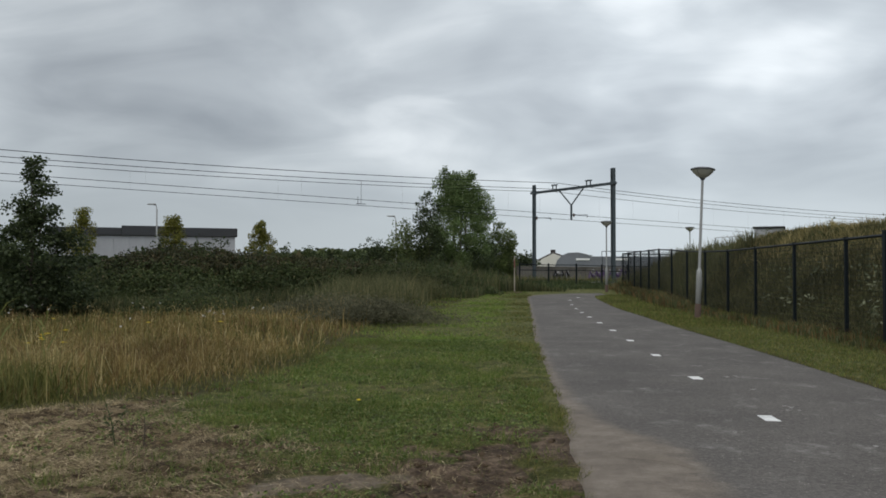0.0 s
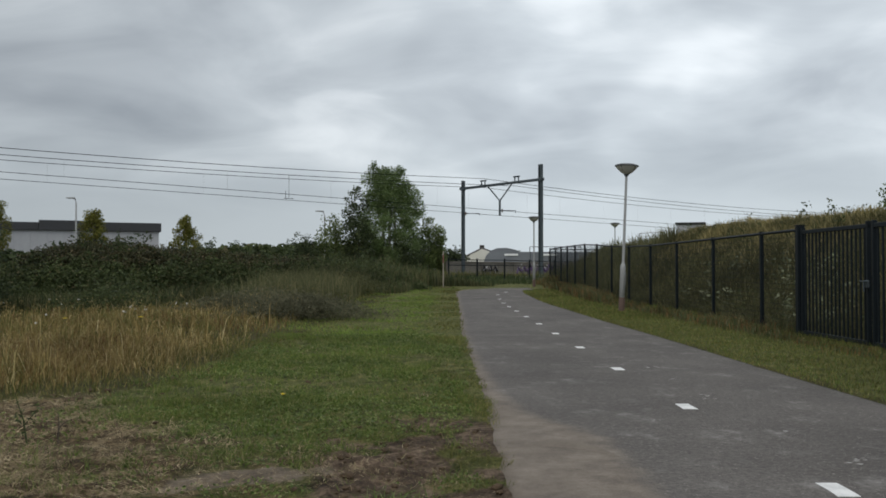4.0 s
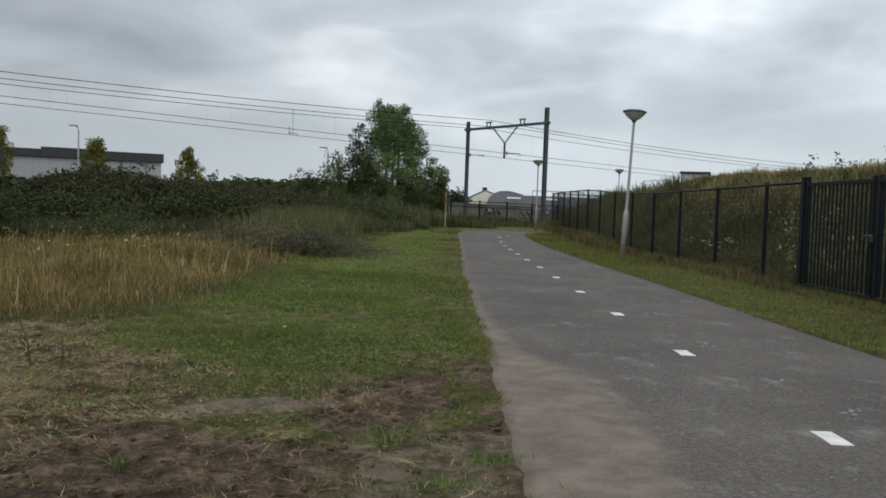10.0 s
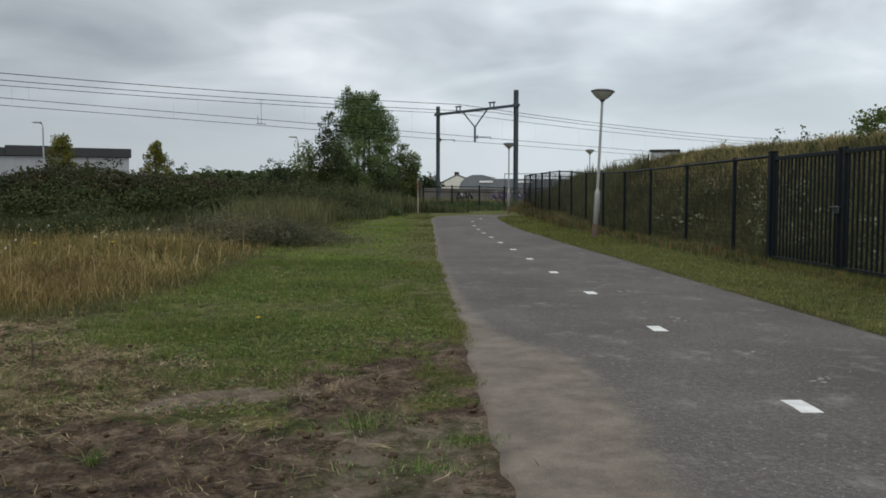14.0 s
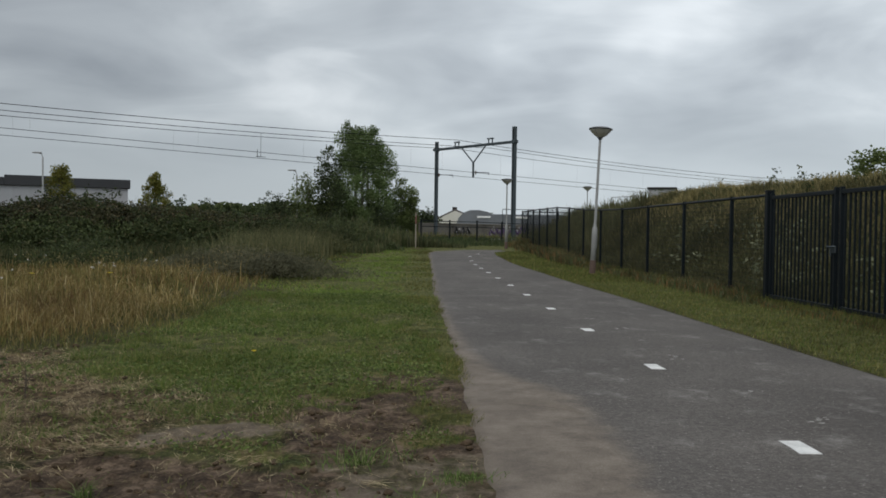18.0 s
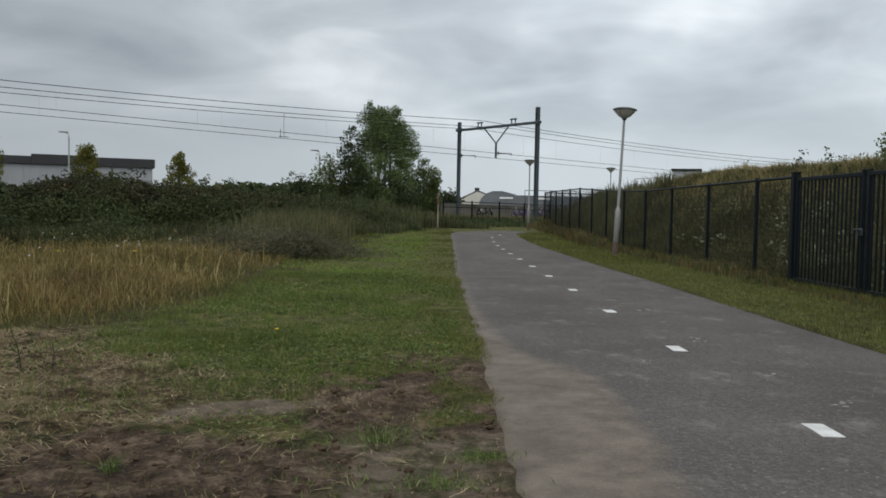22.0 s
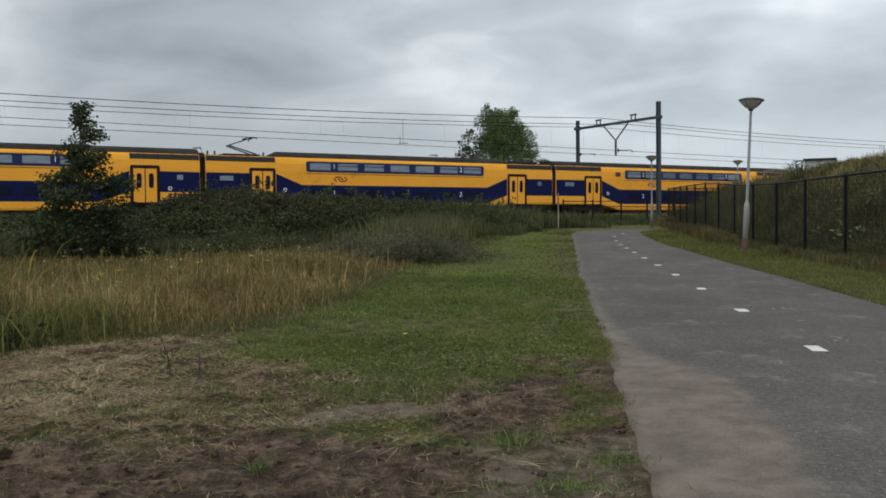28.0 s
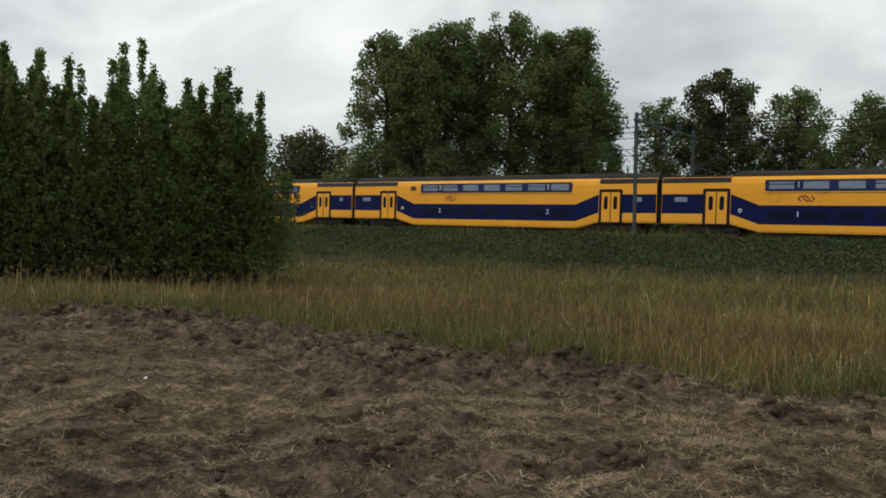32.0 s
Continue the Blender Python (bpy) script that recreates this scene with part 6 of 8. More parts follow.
def build_tree(name, at, label, category, clumps, leaf, mat, count, trunk=0.2, bark="bark", seed=1, group="", limbs=True, stems=((0, 0),), long=1.5):
    """A tapered trunk with limbs to each clump, and a crown of single leaves in uneven clumps. clumps: (x, y, z, rx, ry, rz)."""
    rng = np.random.default_rng(seed)
    x, y = at[:2]
    z = float(lay([x], [y])[0]) if len(at) < 3 else at[2]
    t = thing(name, pose(x, y, z), label, category, group)
    top = max(c[2] for c in clumps)
    tr = Shape()
    for sx, sy in stems:
        lean = rng.uniform(-0.03, 0.03, 2) * top
        own = max([c[2] for c in clumps if len(stems) > 1 and abs(c[0] - sx * 1.15) + abs(c[1] - sy * 1.15) < 0.12] or [top])
        pts = [(sx, sy, -0.3)] + [(sx + lean[0] * k + rng.uniform(-0.05, 0.05) * trunk * 3, sy + lean[1] * k, own * (0.84 if len(stems) > 3 else 1.0) * k) for k in (0.12, 0.3, 0.5, 0.7, 0.92)]
        tr.tube(pts, [trunk * q for q in (1.3, 1.0, 0.85, 0.65, 0.45, 0.12)], 8)
        if limbs:
            for c in clumps:
                if abs(c[0] - sx) + abs(c[1] - sy) < 1.2 * max(c[3:]) * (2 if len(stems) == 1 else 1):
                    zz = max(c[2] - max(c[3], c[4]) * 0.9 - 0.1 * top, top * 0.15)
                    k = min(zz / top, 0.9)
                    a = (sx + lean[0] * k, sy + lean[1] * k, zz)
                    m = ((a[0] + c[0]) / 2, (a[1] + c[1]) / 2, (zz + c[2]) / 2 - 0.03 * top)
                    tr.tube([a, m, c[:3], (c[0] * 1.1, c[1] * 1.1, c[2] + c[5] * 0.6)], [trunk * 0.38, trunk * 0.26, trunk * 0.14, trunk * 0.04], 6)
    part("trunk", tr, M[bark], t)
    vol = np.array([c[3] * c[4] + c[4] * c[5] + c[3] * c[5] for c in clumps])
    share = np.maximum((count * vol / vol.sum()).astype(int), 30)
    pts = []
    for c, k in zip(clumps, share):
        # each clump breaks up into sprays with gaps between
        sprays = blob_points(rng, max(6, k // 26), c[:3], np.array(c[3:]) * 0.86, 0.5)
        pick = rng.integers(0, len(sprays), k)
        spread = min(c[3:]) * 0.2 + leaf * 0.6
        pts.append(sprays[pick] + np.clip(rng.normal(0, 1, (k, 3)), -1.3, 1.3) * spread * (1, 1, 0.8))
    pts = np.concatenate(pts)
    pts = pts[pts[:, 2] > 0.05]
    v, f = leaves(pts, leaf, rng, 0.7, long)
    crown = new("crown", triangles("crown", v, f, M[mat]))
    crown.parent = t
    return t


def crown_clumps(rng, n, width, depth, z0, z1, size, taper=0.35, squash=0.85):
    """Clumps that fill an upright rounded crown."""
    out = []
    for k in range(n):
        h = (k + 0.5) / n
        w = math.sin(math.pi * min(max(0.16 + h * 0.84, 0), 1) ** (0.9 + taper)) ** 0.7
        a = k * 2.4 + rng.uniform(-0.5, 0.5)
        r = rng.uniform(0.2, 0.95) * w
        s = size * rng.uniform(0.75, 1.2) * (0.6 + 0.4 * w)
        out.append((width / 2 * r * math.cos(a), depth / 2 * r * math.sin(a), z0 + (z1 - z0) * h * 0.97, s, s, s * squash))
    return out


def full_crown(rng, n, radius, z0, z1, size, squash=1.1, tips=5):
    """Clumps that fill an upright, broad-shouldered crown evenly, with a few pointed tips."""
    out = []
    for k in range(n):
        h = (k + rng.uniform(0, 1)) / n
        r = radius * math.sqrt(max(1 - ((h - 0.42) / 0.61) ** 2, 0.03))
        a, d = k * 2.4 + rng.uniform(-0.4, 0.4), r * math.sqrt(rng.uniform(0.1, 1))
        s = size * rng.uniform(0.7, 1.2)
        out.append((d * math.cos(a), d * math.sin(a), z0 + (z1 - z0) * h, s, s, s * squash))
    for _ in range(tips):
        a, d = rng.uniform(0, 6.3), radius * rng.uniform(0, 0.55)
        out.append((d * math.cos(a), d * math.sin(a), z1 + size * rng.uniform(0.0, 0.55) - 0.8 * d / radius, 0.42 * size, 0.42 * size, 0.8 * size))
    return out


def yard_crown(rng, w, z0, z1):
    """A small compact crown, widest low down and pointed on top."""
    out = []
    for k in range(20):
        h = (k + 0.5) / 20
        r = w * 0.5 * (1.0 - h) ** 0.6 * (0.7 if h < 0.12 else 1.0)
        a, d = k * 2.4, r * math.sqrt(rng.uniform(0.05, 0.9))
        s = 0.17 * w * rng.uniform(0.8, 1.2)
        out.append((d * math.cos(a), d * math.sin(a), z0 + (z1 - z0) * h, s, s, s))
    return out


def build_young_poplar(rng, x, y, seed):
    """A many-stemmed young poplar: each stem a slender leafy spire."""
    z = float(lay([x], [y])[0])
    t = thing("young_poplar", pose(x, y, z), "slender green young poplar in a dense thicket", "tree", "poplar thicket")
    tr, pts = Shape(), []
    stems = [(0.0, 0.0)] + [tuple(rng.uniform(-1.0, 1.0, 2)) for _ in range(8)]
    for i, (sx, sy) in enumerate(stems):
        full = float(np.interp(y + sy, (-9, -4, -2.5, -1.5, -0.3, 0.0, 0.5, 1.15, 1.7, 2.1, 2.8, 3.3, 3.8, 4.3, 4.75, 5.2), (5.8, 5.8, 5.9, 5.8, 5.5, 5.2, 6.1, 6.2, 5.6, 5.7, 5.7, 5.8, 5.0, 4.7, 4.3, 3.4)))
        h = full * (rng.uniform(0.96, 1.16) if i < 4 else rng.uniform(0.84, 0.99))
        tr.tube([(sx * 0.5, sy * 0.5, -0.3), (sx * 0.8, sy * 0.8, h * 0.3), (sx, sy, h * 0.65), (sx * 1.03, sy * 1.03, h * 0.95)], [0.036, 0.026, 0.014, 0.003], 6)
        # leafy side shoots that rise steeply from the stem
        m, k = 70, 26
        u = rng.uniform(0.04, 1, m) ** 0.85
        size = ((0.95 * np.clip((0.84 - u) / 0.25, 0, 1) if i < 4 else 1.35 * (1 - u) ** 0.7) + 0.1) * rng.uniform(0.6, 1.15, m)
        a = rng.uniform(0, 6.3, m)
        steep = np.radians(np.clip((36 if i < 4 else 18) + 48 * u + rng.normal(0, 9, m), 15, 85))
        way = np.stack([np.cos(a) * np.cos(steep), np.sin(a) * np.cos(steep), np.sin(steep)], 1) * size[:, None]
        bend = np.interp(u, (0, 0.3, 0.65, 1), (0.5, 0.8, 1.0, 1.04))
        foot = np.stack([sx * bend, sy * bend, h * 0.93 * u], 1)
        q = rng.uniform(0.1, 1, (m, k, 1))
        pts.append((foot[:, None] + way[:, None] * q + rng.normal(0, 0.055, (m, k, 3))).reshape(-1, 3))
    # leaves that close the inside and the foot
    n = 4200
    a, d, q = rng.uniform(0, 6.3, n), 1.15 * np.sqrt(rng.uniform(0, 1, n)), rng.uniform(0.01, 1, n) ** 1.3
    pts.append(np.stack([d * np.cos(a), d * np.sin(a), 0.74 * full * q * (1 - 0.3 * d)], 1))
    part("trunk", tr, M["bark"], t)
    pts = np.concatenate(pts)
    pts = pts[pts[:, 2] > 0.3 + 0.35 * rng.uniform(size=len(pts))]
    v, f = leaves(pts, 0.09, np.random.default_rng(seed), 0.7, 1.25)
    part("crown", triangles("crown", v, f, M["leaf_poplar"]), M["leaf_poplar"], t)


def build_trees():
    rng = np.random.default_rng(11)
    # tall poplars behind the line
    big = "tall dense green poplar behind the railway"
    for k, (x, y, w, top, n) in enumerate(((-86.2, 28.0, 9.5, 22.6, 20), (-83.4, 33.5, 10.5, 24.0, 20), (-80.6, 39.8, 10.5, 24.6, 20), (-77.5, 45.6, 8.0, 23.4, 18), (-84.5, 38.0, 11, 23.5, 18), (-82.5, 30.5, 9, 22.5, 18), (-79.3, 43.0, 8, 22.8, 18), (-88.0, 32.0, 10, 22.0, 18), (-87.0, 36.5, 10, 23.0, 18), (-82.0, 46.0, 9, 22.0, 18), (-79.0, 48.2, 7, 18.5, 14))):
        build_tree("poplar_tree", (x, y, 0.4), big, "tree", full_crown(rng, 44, w * 0.46 - 0.3, 3.2, top - 2.0, 1.35, 1.2, 8), 0.33, "leaf_far", 17000, 0.42, "bark", 20 + k, "poplars behind the railway")
    for k, (x, y, w, top) in enumerate(((-85.5, 24.6, 7, 10.5), (-79, 33, 9, 9.5), (-76.5, 42.5, 8, 7.2), (-70.5, 47.5, 8, 8.0))):
        build_tree("shrub", (x, y, 0.4), "dense brownish-green shrub under the poplars", "shrub", crown_clumps(rng, 12, w, w, 1.5, top - 1.5, 2.2), 0.3, ("leaf_far", "leaf_brown", "leaf_dark", "leaf_dark")[k], 6500, 0.15, "bark", 40 + k, "undergrowth behind the railway")
    # looser trees further along
    for k, (x, y, w, top, mat, cnt) in enumerate(((-73.2, 52.6, 7.0, 15.4, "leaf_far", 2200), (-69.3, 57.2, 11.0, 17.6, "leaf_hedge", 5200), (-65.0, 62.2, 11.5, 15.6, "leaf_far", 3000), (-60.3, 67.0, 10.0, 14.9, "leaf_far", 2600),
                                                  (-57.0, 69.9, 6.5, 15.7, "leaf_far", 1900), (-54.4, 73.0, 8.0, 15.2, "leaf_far", 3000), (-72.5, 58.5, 9.0, 14.5, "leaf_far", 2600), (-68.5, 65.5, 9.0, 13.5, "leaf_dark", 2600), (-63.5, 70.0, 8.5, 13.0, "leaf_far", 2400))):
        build_tree("tree", (x, y, 0.3), "loose-crowned green tree behind the railway", "tree", full_crown(rng, 40, w * 0.46, 1.8, top - 0.9, 1.25, 0.95, 4), 0.3, mat, int(cnt * 4.6), 0.25, "bark", 60 + k, "trees behind the railway")
    for k, (x, y, w, top) in enumerate(((-71, 54.5, 6, 8), (-66.5, 59.5, 7, 7.5), (-62, 64.5, 7, 7.8), (-58, 68.6, 6, 7.2), (-52.3, 79.2, 4.4, 10.6))):
        build_tree("shrub", (x, y, 0.3), "dark green shrub behind the railway", "shrub", crown_clumps(rng, 10, w * 1.2, w, 1.2, top - 0.6, 1.9), 0.29, "leaf_far" if k != 4 else "leaf_willow", 4200, 0.12, "bark", 80 + k, "undergrowth behind the railway")
    build_tree("tree", (-108, 25.5, 0.3), "broad brownish-green tree far behind the railway", "tree", crown_clumps(rng, 24, 16, 13, 2.0, 13.4, 3.0), 0.42, "leaf_brown", 17000, 0.4, "bark", 95)
    build_tree("tree", (-112, 12, 0.3), "broad green tree far behind the railway", "tree", crown_clumps(rng, 12, 14, 13, 2.5, 12.0, 3.6), 0.7, "leaf_far", 3000, 0.4, "bark", 96)
    # the willow behind the line
    c = place(42.0, 64.0)
    will = [(-1.3 + rng.uniform(-0.15, 0.15), 0, 9.75, 0.45, 0.5, 0.65), (-0.5, 0.3, 9.3, 0.8, 0.9, 0.9), (0.7, 0, 9.25, 0.7, 0.8, 0.7), (1.1, 0, 9.5, 0.35, 0.4, 0.5), (-1.4, 0, 8.7, 0.9, 1.0, 0.9)]
    for k in range(34):
        h = (k + 0.5) / 34
        half = float(np.interp(h, (0, 0.3, 0.55, 0.8, 1), (3.1, 3.5, 3.2, 2.5, 1.5)))
        a, d = k * 2.4, math.sqrt(rng.uniform(0.1, 1))
        r = rng.uniform(0.75, 1.15)
        will.append((0.1 + (half - 0.55) * d * math.cos(a), (half - 0.55) * d * math.sin(a) * 0.9, 1.5 + 7.3 * h, r, r, r * 1.1))
    build_tree("willow_tree", (c.x, c.y, 0.4), "upright green willow tree behind the tracks", "tree", will, 0.15, "leaf_willow", 44000, 0.16, "bark_pale", 101, stems=((0, 0), (0.6, 0.3), (-0.6, 0.1)))
    for k, (s, n, w, top, mat) in enumerate(((36.6, 64.0, 3.0, 5.6, "leaf_far"), (38.4, 63.0, 3.4, 5.3, "leaf_dark"), (38.9, 64.6, 2.2, 8.3, "leaf_dark"), (42.6, 62.5, 5.0, 4.2, "leaf_dark"), (46.3, 64.0, 1.7, 5.6, "leaf_far"), (47.6, 64.2, 1.2, 5.0, "leaf_far"), (34.0, 64.5, 3.0, 3.6, "leaf_dark"))):
        c = place(s, n)
        build_tree("shrub", (c.x, c.y, 0.4), "dark green shrub beside the willow", "shrub", crown_clumps(rng, 11, w, w, 0.8, top - 0.3, min(0.95, 0.2 + 0.33 * w), 0.3, 1.2), 0.18, mat, 3000, 0.07, "bark", 110 + k, "shrubs by the willow")
    # the dark sapling in the meadow
    clumps = [(0, 0, 4.5, 0.42, 0.42, 0.5), (0.12, 0, 3.9, 0.6, 0.55, 0.45), (-0.3, 0.1, 3.35, 0.62, 0.6, 0.4), (0.42, -0.1, 3.1, 0.7, 0.6, 0.42), (0.0, 0.2, 2.7, 0.85, 0.8, 0.5), (-0.75, 0, 2.45, 0.75, 0.6, 0.36),
              (0.85, 0.1, 2.3, 0.8, 0.7, 0.36), (-0.35, -0.2, 1.9, 0.9, 0.8, 0.5), (0.6, 0.2, 1.5, 1.0, 0.9, 0.55), (-0.9, 0.1, 1.3, 1.0, 0.9, 0.5), (0.1, 0, 0.8, 1.3, 1.1, 0.6), (1.1, 0, 0.7, 0.8, 0.8, 0.5), (-1.3, 0, 0.6, 0.9, 0.8, 0.45)]
    clumps = [(x * 1.2, y * 1.2, z * 1.17, a * 1.08, b * 1.08, c * 1.1) for x, y, z, a, b, c in clumps]
    build_tree("sapling", (-14.05, 30.25), "dark young alder standing at the edge of the meadow", "tree", clumps, 0.115, "leaf_dark", 13000, 0.07, "bark", 130, long=1.25)
    # poplar thicket to the side of the meadow
    for k in range(21):
        build_young_poplar(rng, -24.3 - 1.1 * (k % 3) - rng.uniform(0, 0.5), 4.12 - 0.52 * k + rng.uniform(-0.2, 0.2), 150 + k)
    # behind the bank to the right
    build_tree("tree", (46.0, 67.6, 0.3), "round green tree behind the grassy bank", "tree", full_crown(rng, 22, 3.6, 2.4, 8.0, 1.1, 0.95, 3), 0.32, "leaf_far", 7000, 0.2, "bark", 190)
    build_tree("tree", (53.0, 66.0, 0.3), "round green tree behind the grassy bank", "tree", full_crown(rng, 22, 4.0, 2.4, 8.3, 1.2, 0.95, 3), 0.32, "leaf_far", 7000, 0.2, "bark", 191)
    # young yard trees before the warehouse
    for k, (x, y, w, top, lo) in enumerate(((-20.3, 98.1, 3.3, 6.9, 3.0), (-29.5, 95.8, 4.0, 7.3, 3.0), (-38.3, 92.8, 4.4, 7.9, 2.6), (-43.0, 90.5, 5.0, 7.4, 2.5))):
        build_tree("yard_tree", (x, y, 0), "young yellow-green yard tree before the warehouse", "tree", yard_crown(rng, w, lo, top), 0.2, "leaf_young" if k < 3 else "leaf_far", 4600, 0.1, "bark", 200 + k, "yard trees")
    for k, (x, y, w, top) in enumerate(((7.4, 92, 4, 4.4), (8.9, 91, 2.6, 4.0), (12.6, 128, 3, 4.4), (20, 128, 5, 4.6), (5.2, 90, 3, 4.0))):
        build_tree("shrub", (x, y, 0), "dark green shrub beyond the railway", "shrub", crown_clumps(rng, 8, w, w, 0.8, top - 0.7, 1.2), 0.26, "leaf_dark", 1700, 0.1, "bark", 220 + k, "shrubs beyond the railway")


build_trees()


def far_woods():
    """Low wooded rises on the horizon."""
    rng = np.random.default_rng(31)
    pieces = []
    rows = [(-27, 330, 80, 30, 11.6, 4200), (-150, 300, 90, 30, 9.0, 1200), (60, 420, 320, 40, 9.0, 2500), (-330, 260, 260, 60, 13.0, 2500), (-420, 40, 60, 300, 13.0, 2000), (330, 330, 160, 60, 9, 1500)]
    for x, y, w, d, h, n in rows:
        p = rng.uniform(-0.5, 0.5, (n, 3)) * (w, d, 0) + (x, y, 0)
        crest = h * (0.72 + 0.28 * np.cos((p[:, 0] - x) / w * 2.6)) * (0.85 + 0.15 * wave(p[:, 0] * 0.15, p[:, 1] * 0.15, 1.0))
        p[:, 2] = crest * rng.uniform(0.05, 1, n) ** 0.6
        pieces.append(leaves(p, 2.6, rng, 0.7, 1.3))
    v, f = joined(pieces)
    ob = new("far_woods", triangles("far_woods", v, f, M["leaf_hedge"]))
    tagged(ob, "low dark woods along the horizon", "woods", kind="stuff")


far_woods()


# ---------------------------------------------------------------- hedge, bank, meadow, turf
def mound_leaves(rng, count, s0, s1, n0, n1, top_at, size, fill=0.35):
    """Leaves over a long mound along the railway: on its skin, with some inside."""
    s = rng.uniform(s0, s1, count)
    q = rng.uniform(0, 1, count)
    n = n0 + (n1 - n0) * q
    x, y = s * AX.x + n * AN.x, s * AX.y + n * AN.y
    g = lay(x, y)
    top = top_at(s, q)
    lift = np.where(rng.uniform(size=count) < fill, rng.uniform(0, 1, count), 1 - np.abs(rng.normal(0, 0.07, count)))
    z = g + np.maximum(top - g, 0.1) * lift
    return leaves(np.stack([x, y, z], 1), size, rng, 0.8, 1.3)


def build_hedge():
    rng = np.random.default_rng(41)

    def crest(s, q):
        top = np.interp(s, [4, 6.5, 7.3, 8.4, 10.2, 11.6, 12.7, 14, 16, 17, 18, 20, 22, 24, 25.4, 27.6, 29, 31], [0.7, 0.95, 1.5, 2.2, 2.5, 2.6, 2.42, 2.3, 2.28, 2.12, 2.0, 1.93, 1.88, 1.76, 1.62, 1.2, 0.8, 0.25])
        return top * np.sin(np.clip(q * 1.25, 0, 1) * math.pi / 2) ** 0.6
    # arching sprays heaped into mounds, browner on top
    n = 2300
    s0, q0 = rng.uniform(4.5, 25.5, n), rng.uniform(0, 1, n) ** 0.85
    n0 = 35.2 + 5.2 * q0
    x0, y0 = s0 * AX.x + n0 * AN.x, s0 * AX.y + n0 * AN.y
    g0 = lay(x0, y0)
    top = crest(s0, q0) - 0.12 + 0.3 * (blotch(x0, y0, 0.6, 4.0, 3) - 0.5)
    deep = np.where(rng.uniform(size=n) < 0.35, rng.uniform(0.1, 0.8, n), 1 - np.abs(rng.normal(0, 0.06, n)))
    z0 = g0 + np.maximum(top - g0, 0.15) * deep
    each = rng.integers(26, 64, n)
    out = np.clip(rng.normal(0, 1, (each.sum(), 3)), -1.6, 1.6) * np.repeat(rng.uniform(0.12, 0.3, n), each)[:, None] * (1.25, 1, 0.62)
    out[:, 2] -= 0.35 * (out[:, 0] ** 2 + out[:, 1] ** 2) / 0.3
    p = np.repeat(np.stack([x0, y0, z0], 1), each, 0) + out
    brown = np.repeat((z0 > 1.25 + 0.8 * blotch(x0, y0, 0.35, 6.0, 2)) & (rng.uniform(size=n) < 0.8), each)
    for mask, mat, words in ((brown, "bramble", "dense brownish brambles on top of the hedge"), (~brown, "leaf_hedge", "dense dark bramble hedge at the foot of the railway bank")):
        v, f = leaves(p[mask], 0.115, rng, 0.7, 1.5)
        tagged(new("bramble_hedge", triangles("bramble_hedge", v, f, M[mat])), words, "hedge", kind="stuff")
    # its end is tall rank grass
    s3 = 13 + 18.5 * rng.uniform(0, 1, 15000) ** 0.75
    q3 = rng.uniform(-0.25, 0.95, 15000)
    n3 = 35.0 + 5.5 * q3
    x3, y3 = s3 * AX.x + n3 * AN.x, s3 * AX.y + n3 * AN.y
    off = along(PATH_L, np.stack([x3, y3], 1))[0] > 2.2
    x3, y3, h3 = x3[off], y3[off], np.maximum(crest(s3, np.clip(q3, 0.08, 1))[off] * rng.uniform(0.7, 1.15, off.sum()), 0.25)
    # and there is a fringe of it along the foot
    s4, n4 = rng.uniform(1, 16, 5000), rng.uniform(33.2, 36.4, 5000)
    x4, y4 = s4 * AX.x + n4 * AN.x, s4 * AX.y + n4 * AN.y
    x3, y3, h3 = np.r_[x3, x4], np.r_[y3, y4], np.r_[h3, 0.65 + 0.45 * blotch(x4, y4, 0.5, 3.0)]
    half = rng.uniform(size=len(x3)) < 0.55
    for k, (mask, mat, words) in enumerate(((half, "reed_dull", "tall grey-brown grass at the end of the hedge"), (~half, "leaf_bank", "tall dark green grass at the end of the hedge"))):
        v, f = blades(np.stack([x3, y3, lay(x3, y3)], 1)[mask], h3[mask], 0.035, 0.22, rng, 0.3)
        tagged(new("hedge_grass", triangles("hedge_grass", v, f, M[mat])), words, "grass", kind="stuff")
    # tall stems that stick out of it
    pts = []
    for s in rng.uniform(6, 29, 60):
        n = rng.uniform(37.5, 40)
        p = place(float(s), float(n), 0)
        p.z = float(crest(np.array([s]), np.array([0.9]))[0]) - 0.2
        h = rng.uniform(0.3, 0.8)
        k = rng.integers(12, 26)
        pts.append(np.array(p) + np.stack([rng.normal(0, 0.08, k), rng.normal(0, 0.08, k), rng.uniform(0, h, k)], 1))
    v, f = leaves(np.concatenate(pts), 0.13, rng)
    tagged(new("bramble_shoots", triangles("bramble_shoots", v, f, M["leaf_bank"])), "thin leafy shoots above the hedge", "shoots", kind="stuff")

    def low(s, q):
        foot = 0.25 + 0.35 * smooth(q * 2)
        g = np.asarray(rail_z(s)) - 0.72
        return foot * (1 - smooth(q * 1.4 - 0.2)) + (g + 0.32) * smooth(q * 1.4 - 0.2) + 0.75 * (blotch(s, q * 11, 0.45, 5.0, 3) - 0.5)
    v, f = mound_leaves(rng, 100000, -95, 25.5, 36.5, 48.2, low, 0.15, 0.25)
    s2, n2 = rng.uniform(23.5, 66, 16000), rng.uniform(38.2, 48.2, 16000)
    x2, y2 = s2 * AX.x + n2 * AN.x, s2 * AX.y + n2 * AN.y
    out2 = (along(PATH_L, np.stack([x2, y2], 1))[0] > 0.2) | (along(PATH_R, np.stack([x2, y2], 1))[0] < -0.2)
    x2, y2 = x2[out2], y2[out2]
    v2, f2 = blades(np.stack([x2, y2, lay(x2, y2)], 1), 0.34, 0.03, 0.4, rng)
